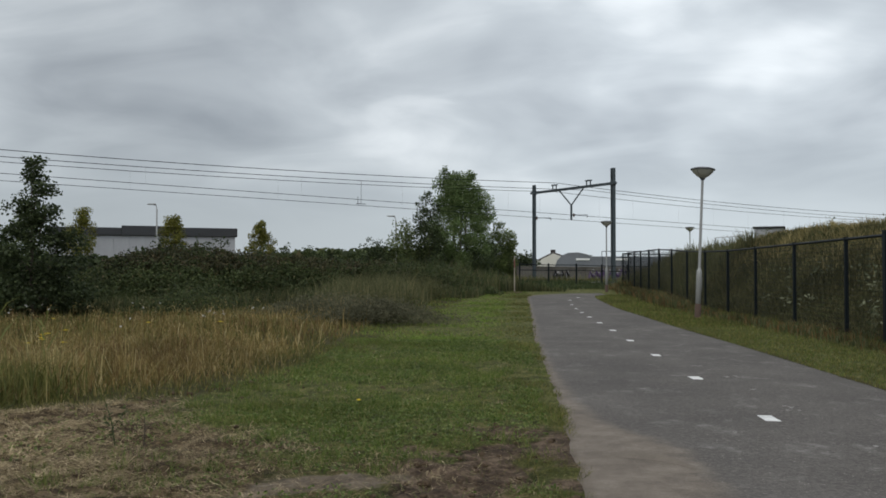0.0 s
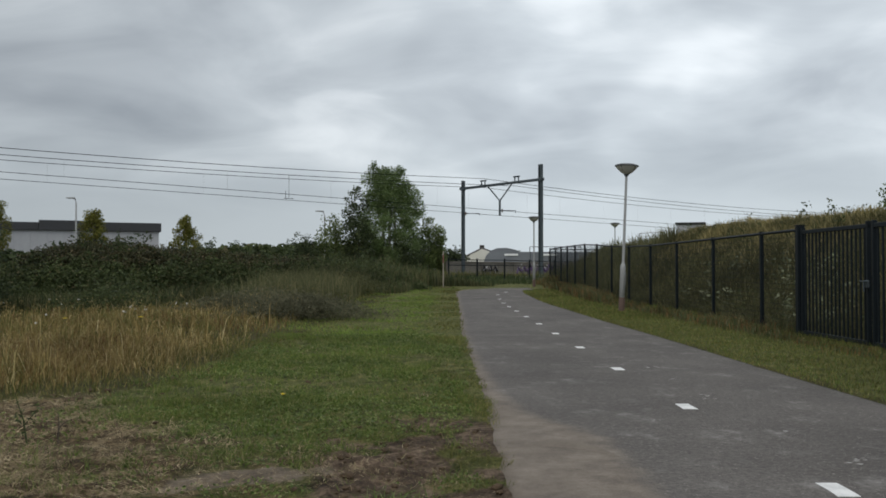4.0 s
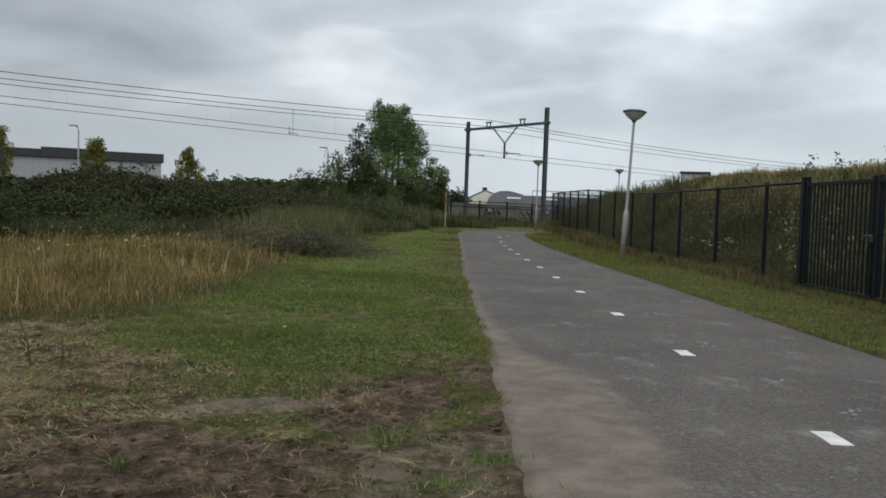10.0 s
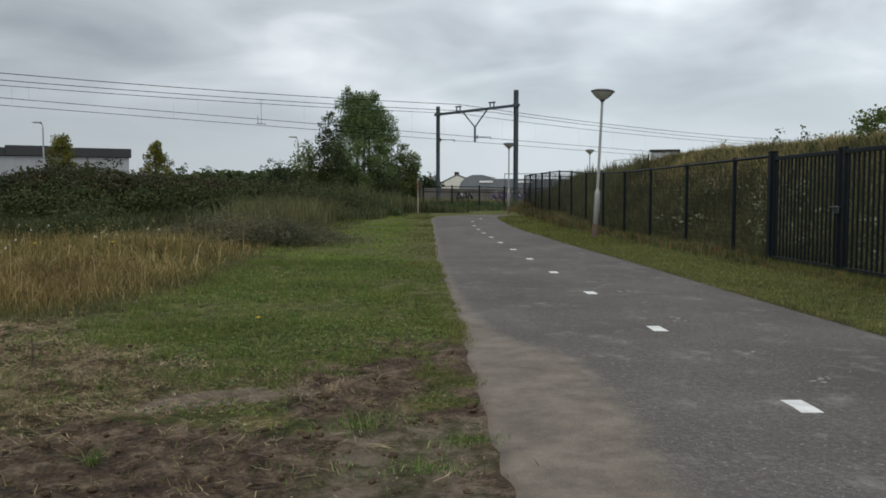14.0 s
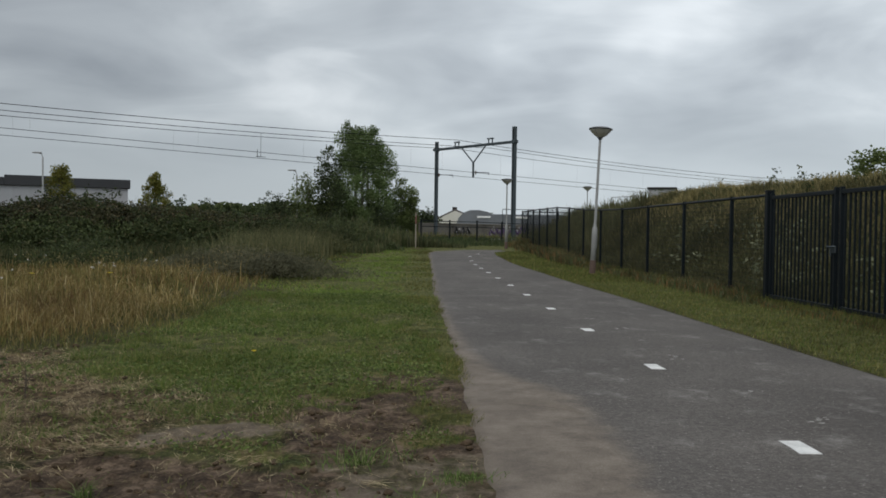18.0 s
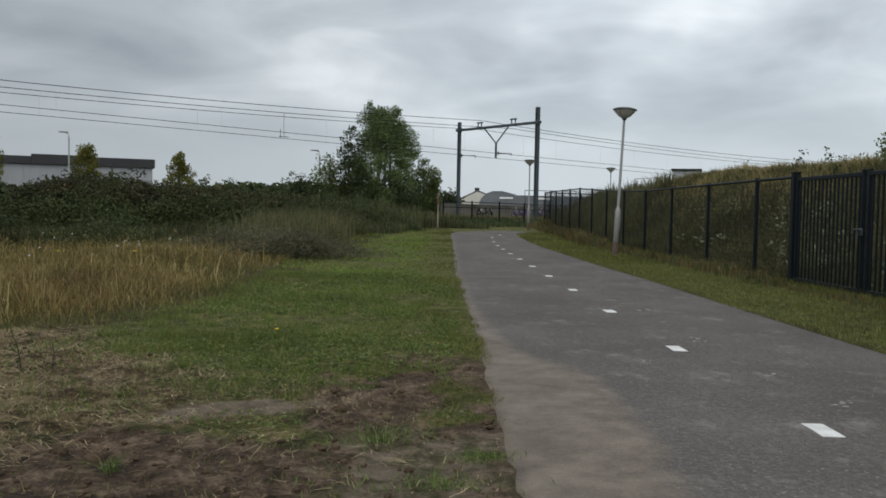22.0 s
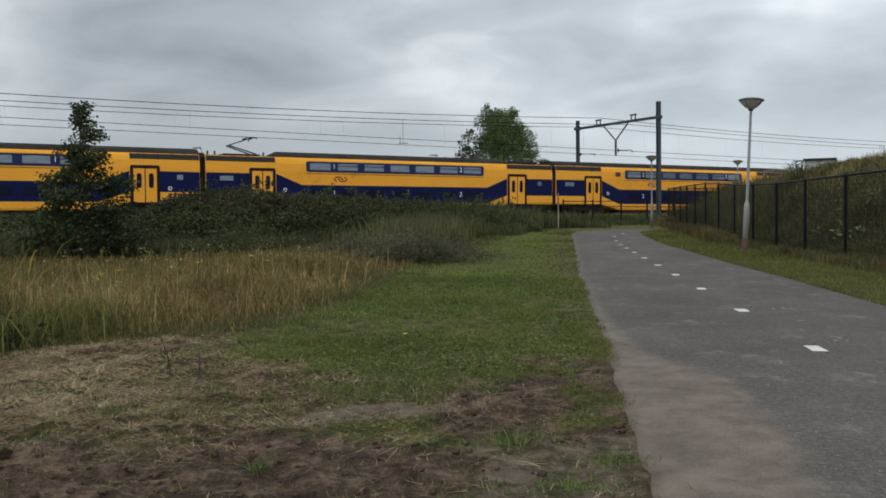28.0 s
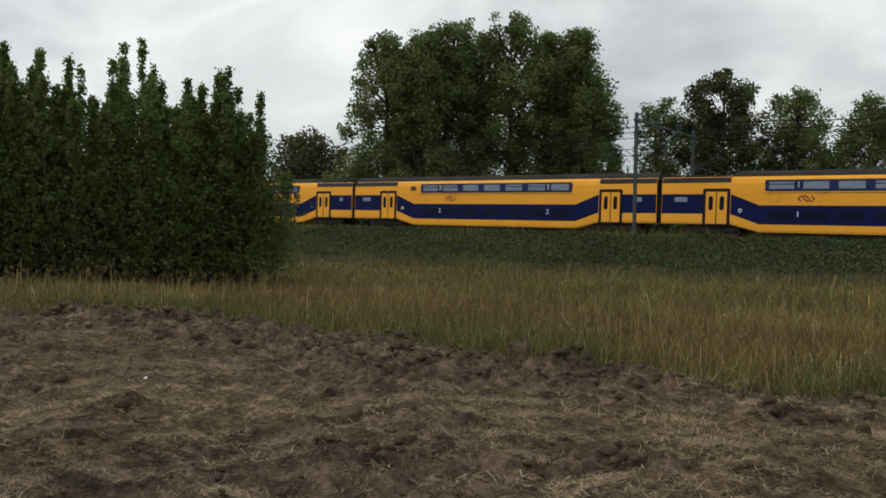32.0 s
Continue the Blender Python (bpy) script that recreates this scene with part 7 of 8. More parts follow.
    tagged(new("verge_grass", triangles("verge_grass", v2, f2, M["leaf_bank"])), "rough green grass on the slope by the end of the path", "grass", kind="stuff")
    v3, f3 = mound_leaves(rng, 30000, -110, 34, 59.3, 63.5, lambda s, q: np.asarray(rail_z(s)) + 0.55 + 0.3 * wave(s * 0.9, q * 5, 1.0), 0.34, 0.5)
    v, f = joined([(v, f), (v3, f3)])
    tagged(new("bank_herbs", triangles("bank_herbs", v, f, M["leaf_bank"])), "green nettles and herbs covering the railway bank", "herbs", kind="stuff")
    # tufts of grass on the bank
    s, n = rng.uniform(-95, 28, 16000), rng.uniform(36.8, 47.5, 16000)
    x, y = s * AX.x + n * AN.x, s * AX.y + n * AN.y
    keep = rng.uniform(size=16000) < smooth((blotch(x, y, 0.16, 31.0, 4) - 0.46) / 0.12)
    x, y = x[keep], y[keep]
    foot = lay(x, y)
    v, f = blades(np.stack([x, y, foot], 1), 1.0, 0.035, 0.35, rng)
    tagged(new("bank_tufts", triangles("bank_tufts", v, f, M["reed_green"])), "tufts of tall grass between the herbs on the bank", "grass", kind="stuff")
    # grasses along the ballast
    s, n = rng.uniform(-95, 70, 9000), rng.uniform(46.5, 49.2, 9000)
    x, y = s * AX.x + n * AN.x, s * AX.y + n * AN.y
    v, f = blades(np.stack([x, y, lay(x, y)], 1), 0.62, 0.03, 0.3, rng)
    tagged(new("bank_grass", triangles("bank_grass", v, f, M["reed_green"])), "tall green grass along the ballast", "grass", kind="stuff")


build_hedge()


def scatter(rng, n, r0, r1, a0, a1, power=1.0):
    """Places round the viewer, by distance and bearing (degrees to the left of straight ahead)."""
    r = r0 + (r1 - r0) * rng.uniform(0, 1, n) ** power
    a = np.radians(rng.uniform(a0, a1, n))
    return -np.sin(a) * r, np.cos(a) * r


def build_meadow():
    rng = np.random.default_rng(51)
    dry, green, brown = [], [], []
    for n, r0, r1, h, w in ((95000, 7, 16, 0.5, 0.0075), (72000, 14, 30, 0.5, 0.014), (34000, 26, 46, 0.5, 0.03)):
        x, y = scatter(rng, n, r0, r1, -3, 112, 0.8)
        d, _ = along(EDGE, np.stack([x, y], 1))
        nn = x * AN.x + y * AN.y
        keep = (d > -0.15 + rng.normal(0, 0.22, n)) & (nn < 38.0) & (x > -60)
        x, y, d = x[keep], y[keep], d[keep]
        tuft = wave(x * 0.55, y * 0.55, 8.0) + 0.6 * wave(x * 1.9, y * 1.9, 2.0)
        broad = wave(x * 0.16 + 0.1 * y, y * 0.2, 3.0)
        lush = (rng.uniform(size=len(x)) < 0.22 + 0.12 * smooth((-8.5 - x) / 4) + 0.25 * broad + 0.25 * smooth((np.hypot(x, y) - 17) / 12) + 0.25 * smooth((1.2 - d) / 1.2) + 0.55 * smooth((1.3 - d) / 1.0) * smooth((x + 6.2) / 1.5) + 0.3 * smooth((tuft - 0.25) / 0.5) + 0.35 * smooth((-2 - tuft * 2 + (y - 17) * 0.3) / 3) * smooth((x + 16) / 6))
        stand = blotch(x, y, 0.9, 33.0, 3)
        hh = h * (0.45 + 0.95 * stand + 0.16 * tuft) * rng.uniform(0.6, 1.2, len(x)) * np.where(x > -5.6 + 0.5 * tuft, 0.22 + 0.78 * smooth((d - 0.25) / 1.5), 0.55 + 0.45 * smooth((d + 0.2) / 1.1))
        pts = np.stack([x, y, lay(x, y)], 1)
        rusty = ~lush & (rng.uniform(size=len(x)) < 0.1 + 0.25 * smooth((-8.5 - x) / 4) + 0.5 * smooth((blotch(x, y, 0.35, 21.0, 3) - 0.5) / 0.15))
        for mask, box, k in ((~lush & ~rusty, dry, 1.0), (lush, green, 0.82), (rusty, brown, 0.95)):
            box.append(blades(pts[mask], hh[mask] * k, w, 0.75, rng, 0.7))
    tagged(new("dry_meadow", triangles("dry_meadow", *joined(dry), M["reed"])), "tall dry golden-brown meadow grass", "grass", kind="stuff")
    tagged(new("green_meadow", triangles("green_meadow", *joined(green), M["reed_green"])), "green tall grass between the dry stalks", "grass", kind="stuff")
    tagged(new("brown_meadow", triangles("brown_meadow", *joined(brown), M["reed_brown"])), "reddish-brown patches of meadow grass", "grass", kind="stuff")
    # dull tall grass where the meadow meets the railway bank
    n = 30000
    s0, n0 = rng.uniform(-95, 14, n), 33.4 + 5.2 * rng.uniform(0, 1, n) ** 1.2
    x, y = s0 * AX.x + n0 * AN.x, s0 * AX.y + n0 * AN.y
    keep = rng.uniform(size=n) < smooth((blotch(x, y, 0.22, 17.0, 4) - 0.28) / 0.3)
    x, y = x[keep], y[keep]
    v, f = blades(np.stack([x, y, lay(x, y)], 1), 0.35 + 0.6 * blotch(x, y, 0.5, 23.0, 3), 0.03, 0.5, rng, 0.5)
    tagged(new("bank_foot_grass", triangles("bank_foot_grass", v, f, M["reed_dull"])), "dull tall grass at the foot of the railway bank", "grass", kind="stuff")
    # a low green fringe at the foot of the tall grass
    n = 42000
    x, y = scatter(rng, n, 6, 17, 20, 112, 0.9)
    d, _ = along(EDGE, np.stack([x, y], 1))
    lush = smooth((blotch(x, y, 0.7, 15.0, 3) - 0.4) / 0.2)
    keep = (d > -0.45) & (d < 0.9) & (rng.uniform(size=n) < 0.1 + 0.9 * lush * smooth((d + 0.45 * lush + 0.1) / 0.35))
    x, y, lush = x[keep], y[keep], lush[keep]
    v, f = blades(np.stack([x, y, relief(x, y)[0]], 1), 0.12 + 0.24 * lush, 0.009, 0.8, rng, 0.6)
    tagged(new("meadow_fringe", triangles("meadow_fringe", v, f, M["fringe"])), "low green grass at the foot of the meadow", "grass", kind="stuff")
    # seed heads and stalks that stand above the rest
    n = 1500
    x, y = scatter(rng, n, 8, 26, 0, 105, 0.8)
    d, _ = along(EDGE, np.stack([x, y], 1))
    keep = d > 0.3
    x, y = x[keep], y[keep]
    g = lay(x, y)
    v1, f1 = blades(np.stack([x, y, g], 1), 0.78, 0.008, 0.2, rng)
    tips = np.stack([x, y, g + rng.uniform(0.55, 0.85, len(x))], 1)
    v2, f2 = leaves(np.repeat(tips, 3, 0) + rng.normal(0, 0.02, (3 * len(x), 3)), 0.035, rng, 2.0, 3.0)
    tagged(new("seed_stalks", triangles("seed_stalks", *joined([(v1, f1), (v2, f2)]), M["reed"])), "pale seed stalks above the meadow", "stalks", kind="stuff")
    # a dark leafy patch of herbs at the meadow's edge
    for k, (cx, cy, w, h, m, cnt) in enumerate(((-1.6, 22.8, 2.3, 0.62, "weed_grey", 5200), (-3.4, 27.0, 3.0, 0.75, "weed_grey", 5200), (-8.6, 30.5, 2.6, 1.25, "leaf_hedge", 2600), (-4.9, 8.5, 0.7, 0.34, "leaf_bank", 420), (-2.0, 31, 2.0, 0.8, "leaf_brown", 1500), (-1.0, 38.5, 2.2, 1.1, "leaf_brown", 2000), (-0.6, 43, 2.0, 1.3, "leaf_hedge", 2000))):
        p = rng.normal(0, 0.4, (cnt, 3)) * (w, w * 0.7, 0) + (cx, cy, 0)
        p[:, 2] = lay(p[:, 0], p[:, 1]) + np.abs(rng.normal(0.5, 0.25, cnt)) * h * np.exp(-(((p[:, 0] - cx) / w) ** 2))
        tagged(new("herb_patch", triangles("herb_patch", *leaves(p, 0.13 if m == "weed_grey" else 0.11, rng, 0.8, 5.0 if m == "weed_grey" else 2.2), M[m])), "low leafy herbs at the edge of the meadow", "herbs", "herb patches", "stuff")
    # a clump of taller leafy grass at the meadow's edge, some of it yellow
    for cx, cy, w, h, cnt, m in ((-5.9, 9.5, 0.9, 0.8, 300, "reed_green"), (-6.2, 9.9, 0.8, 0.85, 260, "reed"), (-5.6, 10.1, 0.8, 0.8, 260, "hill_grass"), (-4.6, 10.3, 0.7, 0.7, 200, "hill_grass"), (-5.0, 8.5, 0.8, 0.45, 700, "reed_green"), (-4.4, 9.4, 0.7, 0.5, 420, "reed_green")):
        p = rng.normal(0, 0.5, (cnt, 3)) * (w, w * 0.7, 0) + (cx, cy, 0)
        p[:, 2] = lay(p[:, 0], p[:, 1])
        tagged(new("grass_clump", triangles("grass_clump", *blades(p, h, 0.013, 0.55, rng, 0.6), M[m])), "taller leafy grass clump at the edge of the meadow", "grass clump", "grass clumps", "stuff")
    # broad-leaved reeds with arching, yellowing leaves
    stalks, green, yellow = [], [], []
    for k in range(150):
        x, y = (rng.normal(-6.7, 0.8), rng.normal(9.6, 0.6)) if k < 110 else (rng.normal(-10.5, 2.2), rng.normal(8.2, 1.4))
        if along(EDGE, np.array([[x, y]]))[0][0] < 0.35:
            continue
        g, h = float(lay([x], [y])[0]), rng.uniform(0.6, 0.98)
        lean = rng.normal(0, 0.07, 2)
        stalks.append(((x, y, g - 0.05), (x + lean[0] * h * 0.5, y + lean[1] * h * 0.5, g + h * 0.55), (x + lean[0] * h * 1.5, y + lean[1] * h * 1.5, g + h)))
        for q in np.arange(0.25, 1.0, 0.15):
            p = np.array((x + lean[0] * h * q, y + lean[1] * h * q, g + h * q))
            a, size, w = rng.uniform(0, 6.3), rng.uniform(0.24, 0.44), rng.uniform(0.009, 0.016)
            d, c = np.array((math.cos(a), math.sin(a), 0)), np.array((-math.sin(a), math.cos(a), 0)) * w
            mid, tip = p + d * size * 0.3 + (0, 0, size * 0.45), p + d * size * 0.72 + (0, 0, size * rng.uniform(0.35, 0.85))
            (yellow if k % 5 == 0 and x > -8 else green).append((np.array([p - c * 0.4, p + c * 0.4, mid - c, mid + c, tip]), np.array([(0, 1, 3), (0, 3, 2), (2, 3, 4)])))
    sh = Shape()
    for row in stalks:
        sh.tube(row, [0.005, 0.004, 0.002], 4, caps=False)
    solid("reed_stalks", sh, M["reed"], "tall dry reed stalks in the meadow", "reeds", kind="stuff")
    tagged(new("reed_leaves", triangles("reed_leaves", *joined(green), M["reed_leaf"])), "arching olive-green reed leaves in the meadow", "reeds", kind="stuff")
    tagged(new("reed_leaves", triangles("reed_leaves", *joined(yellow), M["reed_yellow"])), "yellowing reed leaves in the meadow", "reeds", kind="stuff")
    # reeds by the far end of the turf
    x, y = rng.uniform(-4, 2.6, 6000), rng.uniform(28, 47, 6000)
    d, _ = along(EDGE, np.stack([x, y], 1))
    keep = (d > 1.0) & (d < 5.5)
    x, y, d = x[keep], y[keep], d[keep]
    v, f = blades(np.stack([x, y, lay(x, y)], 1), 0.85 + 0.55 * smooth(d / 3), 0.03, 0.3, rng)
    tagged(new("edge_reeds", triangles("edge_reeds", v, f, M["reed_dull"])), "tall grey-brown grass at the end of the turf", "grass", kind="stuff")
    # small white flowers among the grass
    n = 20
    p = np.concatenate([rng.normal(0, 1, (10, 2)) * (1.3, 1.8) + (-11.2, 25.0), rng.normal(0, 1, (10, 2)) * (0.9, 1.4) + (-4.6, 18.4)])
    v, f = leaves(np.repeat(np.c_[p, lay(p[:, 0], p[:, 1]) + rng.uniform(0.45, 0.7, n)], 4, 0) + rng.normal(0, 0.014, (4 * n, 3)), 0.035, rng, 0.3, 1.3)
    tagged(new("white_flowers", triangles("white_flowers", v, f, M["flower_white"])), "scattered small white flowers in the meadow", "flowers", kind="stuff")
    # single yellow flowers
    spots = [(-0.68, 8.6, 0.1), (-3.1, 12.85, 0.62), (-5.1, 11.6, 0.5), (-5.25, 11.9, 0.55), (-4.9, 11.75, 0.45), (-5.0, 11.5, 0.58), (-5.18, 11.72, 0.52), (-4.96, 11.95, 0.6), (-5.3, 11.6, 0.46), (-7.6, 17.5, 0.6), (-4.4, 13.6, 0.6)]
    for x, y, h in spots:
        g = float(lay([x], [y])[0])
        fl = thing("yellow_flower", pose(x, y, g), "single yellow ragwort flower in the grass", "flower", "yellow flowers")
        part("stem", Shape().tube([(0, 0, -0.02), (0.01, 0, h * 0.6), (0, 0.01, h)], 0.004, 5), M["reed_green"], fl)
        hd = Shape()
        big = 1.0 if h < 0.2 else 1.7
        for a in range(7):
            c, s2 = big * math.cos(a * 0.9), big * math.sin(a * 0.9)
            hd.add([(0, 0, h), (0.02 * c - 0.006 * s2, 0.02 * s2 + 0.006 * c, h + 0.01), (0.028 * c, 0.028 * s2, h + 0.004), (0.02 * c + 0.006 * s2, 0.02 * s2 - 0.006 * c, h + 0.01)], [(0, 1, 2, 3)])
        hd.lathe([(0.0, h - 0.005), (0.014, h), (0.012, h + 0.012), (0.0, h + 0.016)], sides=8)
        part("flower_head", hd, M["flower"], fl)


def build_turf():
    rng = np.random.default_rng(61)
    box, verge, lush = [], [], []
    for n, y0, y1, h, w in ((150000, 2.4, 9, 0.032, 0.0042), (90000, 8, 18, 0.042, 0.009), (60000, 16, 48, 0.06, 0.02)):
        y = y0 + (y1 - y0) * rng.uniform(0, 1, n) ** 0.8
        x = rng.uniform(-3.4, 1.5, n) if y1 < 10 else rng.uniform(-5, 4.6, n)
        d, _ = along(EDGE, np.stack([x, y], 1))
        dl, _ = along(PATH_L, np.stack([x, y], 1))
        soil, straw, turf, sand = zones(x, y)
        worn = np.clip(0.95 * soil + 0.82 * straw + 0.9 * sand, 0, 1)
        patch = smooth((blotch(x, y, 0.9, 11.0, 4) - 0.36) / 0.26)
        keep = (d < 0.5 + 1.1 * smooth((y - 18) / 6)) & (dl > -0.04 + rng.normal(0, 0.03, n)) & (rng.uniform(size=n) < (0.035 + 0.965 * (1 - worn) ** 1.6) * (0.22 + 0.78 * patch) * (0.03 + 0.97 * smooth((x + 2.5 - 0.2 * (np.minimum(y, 10) - 8)) / 1.0)))
        pts = np.stack([x, y, relief(x, y)[0]], 1)[keep]
        near = (rng.uniform(size=len(pts)) > smooth((pts[:, 1] - 11) / 7)) | (pts[:, 0] > np.interp(pts[:, 1], PATH_L[:, 1], PATH_L[:, 0]) - 0.7 - 0.5 * rng.uniform(size=len(pts)))
        tall = h * (0.5 + 0.9 * patch[keep])
        edge = np.interp(pts[:, 1], PATH_L[:, 1], PATH_L[:, 0]) - pts[:, 0]
        dull = (rng.uniform(size=len(pts)) < 0.12 + 0.65 * smooth((1.1 - edge) / 0.8) + 0.4 * smooth((blotch(pts[:, 0], pts[:, 1], 0.5, 41.0, 4) - 0.52) / 0.12))
        for mask, pile in ((near & ~dull, box), (~near & ~dull, lush), (dull, verge)):
            pile.append(blades(pts[mask], tall[mask], w, 1.3, rng, joints=1))
    # tussocks that stand out of the turf
    spots = np.stack([rng.uniform(-2.6, 1.6, 520), 5.4 + 12 * rng.uniform(0, 1, 520) ** 1.3], 1)
    soil, straw, turf, sand = zones(spots[:, 0], spots[:, 1])
    fine = (rng.uniform(size=520) > 0.9 * soil + 0.5 * straw + sand) & (along(PATH_L, spots)[0] > 0.1) & (along(EDGE, spots)[0] < 0.2)
    spots = spots[fine]
    p = np.repeat(spots, 36, 0) + rng.normal(0, 0.055, (36 * len(spots), 2)) * np.repeat(rng.uniform(0.5, 1.6, len(spots)), 36)[:, None]
    box.append(blades(np.c_[p, relief(p[:, 0], p[:, 1])[0]], np.repeat(rng.uniform(0.05, 0.115, len(spots)), 36), 0.006, 0.9, rng, joints=1))
    for n, y0, y1, h, w in ((36000, 6, 26, 0.045, 0.011), (16000, 22, 48, 0.07, 0.03)):
        y = y0 + (y1 - y0) * rng.uniform(0, 1, n)
        t = rng.uniform(0, 1, n)
        xr = np.interp(y, PATH_R[:, 1], PATH_R[:, 0])
        xf = FENCE_A[0] + FENCE_TURN * (y - FENCE_A[1])
        x = xr + (xf - xr) * t
        tall = 1 + 2.6 * smooth((t - 0.76) / 0.24)
        pale = rng.uniform(size=n) < 0.75
        for mask, pile in ((pale, verge), (~pale, box)):
            pile.append(blades(np.stack([x, y, lay(x, y)], 1)[mask], (h * tall)[mask], w, 0.5, rng, joints=1))
    tagged(new("verge_turf", triangles("verge_turf", *joined(verge), M["reed_green"])), "short olive-brown grass along the edges of the path", "grass", kind="stuff")
    tagged(new("lush_turf", triangles("lush_turf", *joined(lush), M["blade_lush"])), "bright green mown grass further along the path", "grass", kind="stuff")
    tagged(new("mown_turf", triangles("mown_turf", *joined(box), M["blade"])), "short mown green grass beside the path", "grass", kind="stuff")
    # broad-leaved clover and plantain in the turf
    n = 60000
    x, y = rng.uniform(-3.4, 1.6, n), 5.2 + 12 * rng.uniform(0, 1, n) ** 1.2
    z, (soil, straw, turf, sand), d = relief(x, y)
    grow = smooth((blotch(x, y, 0.8, 51.0, 4) - 0.46) / 0.12)
    keep = (d < 0.2) & (along(PATH_L, np.stack([x, y], 1))[0] > 0.15) & (rng.uniform(size=n) < (0.04 + 0.96 * grow) * (1 - np.clip(soil + 0.75 * straw + sand, 0, 1)))
    p = np.stack([x, y, z + rng.uniform(0.005, 0.045, n)], 1)[keep]
    tagged(new("clover", triangles("clover", *leaves(p, 0.017 + 0.0012 * p[:, 1], rng, 0.35, 1.4), M["clover"])), "low clover and plantain leaves in the turf", "clover", kind="stuff")
    # green tufts in the bare soil
    for x, y, n, h, r in ((-1.04, 4.43, 46, 0.095, 0.022), (0.2, 4.95, 70, 0.12, 0.06), (0.4, 4.95, 60, 0.075, 0.12), (0.1, 4.85, 40, 0.06, 0.1), (0.76, 4.58, 170, 0.05, 0.09), (0.2, 4.2, 90, 0.05, 0.2), (-1.15, 7.0, 160, 0.05, 0.22), (-0.5, 8.0, 200, 0.06, 0.35), (0.6, 4.15, 160, 0.06, 0.12), (-5.1, 3.74, 300, 0.075, 0.16)):
        p = rng.normal(0, 1, (n, 3)) * (r, r * 0.7, 0) + (x, y, 0)
        p[:, 2] = relief(p[:, 0], p[:, 1])[0]
        fresh = (x, y) != (-5.1, 3.74)
        tagged(new("grass_tuft", triangles("grass_tuft", *blades(p, h, 0.005, 1.5, rng, 0.5), M["blade_fresh" if fresh else "straw"])), "fresh green grass tuft in the bare soil" if fresh else "dry yellowish grass tuft in the bare soil", "grass tuft", "grass tufts", "stuff")
    # straw and cut stems lying about
    n = 150000
    x, y = scatter(rng, n, 2.2, 15, -14, 112, 0.75)
    near_x, near_y = scatter(rng, 210000, 3.6, 9.5, -14, 112, 0.7)
    x, y, n = np.r_[x, near_x], np.r_[y, near_y], n + 210000
    soil, straw, turf, sand = zones(x, y)
    d, _ = along(EDGE, np.stack([x, y], 1))
    dl, _ = along(PATH_L, np.stack([x, y], 1))
    keep = (d < 0.1) & (dl > 0.02) & (rng.uniform(size=n) < (0.45 + 0.55 * smooth((-0.6 - x) / 1.5)) * (0.03 + 1.7 * straw * (1 - 0.5 * soil) + (0.02 + 0.1 * smooth((-2.5 - x) / 1.0) + 0.14 * smooth((x + 0.9) / 0.7)) * soil + 0.12 * sand) * (0.06 + 0.94 * smooth((blotch(x, y, 3.2, 4.0, 3) - 0.36) / 0.25)))
    x, y = x[keep], y[keep]
    fine = strands(rng, x, y, rng.uniform(0, 2 * math.pi, len(x)), 0.02 + 0.09 * rng.uniform(0, 1, len(x)) ** 2.0, 0.0009, 0.03)
    # mats of raked, longer stems, each mat lying its own way
    n = 52000
    x, y = scatter(rng, n, 2.6, 15, -12, 112, 0.7)
    soil, straw, turf, sand = zones(x, y)
    d, _ = along(EDGE, np.stack([x, y], 1))
    dl, _ = along(PATH_L, np.stack([x, y], 1))
    pale = np.exp(-(((x + 3.5) / 1.5) ** 2 + ((y - 6.5) / 1.3) ** 2)) + np.exp(-(((x + 4.1) / 0.7) ** 2 + ((y - 4.9) / 0.5) ** 2))
    bare = smooth((blotch(x, y, 0.75, 19.0, 4) - 0.4) / 0.16)
    keep = (d < 0.05) & (dl > 0.1) & (rng.uniform(size=n) < (0.4 + 0.6 * smooth((-0.4 - x) / 1.5)) * (0.02 + 0.5 * straw * (1 - 0.55 * soil) + 0.05 * soil * smooth((-2.6 - x) / 0.8) + 0.9 * pale * (straw + 0.2)) * (0.12 + 0.88 * bare) * (0.1 + 0.9 * smooth((blotch(x, y, 2.7, 29.0, 3) - 0.42) / 0.12)))
    cx, cy = x[keep], y[keep]
    each = rng.integers(10, 34, len(cx))
    way, wide = np.repeat(rng.uniform(0, 2 * math.pi, len(cx)), each), np.repeat(rng.uniform(0.03, 0.11, len(cx)), each)
    x, y = np.repeat(cx, each) + rng.normal(0, 1, each.sum()) * wide, np.repeat(cy, each) + rng.normal(0, 1, each.sum()) * wide
    long = strands(rng, x, y, way + rng.normal(0, 0.55, len(x)), 0.035 + 0.13 * rng.uniform(0, 1, len(x)) ** 2.0, 0.0014, 0.04)
    tagged(new("straw_litter", triangles("straw_litter", *joined([fine, long]), M["straw"])), "pale straw and cut stems lying on the soil", "straw", kind="stuff")


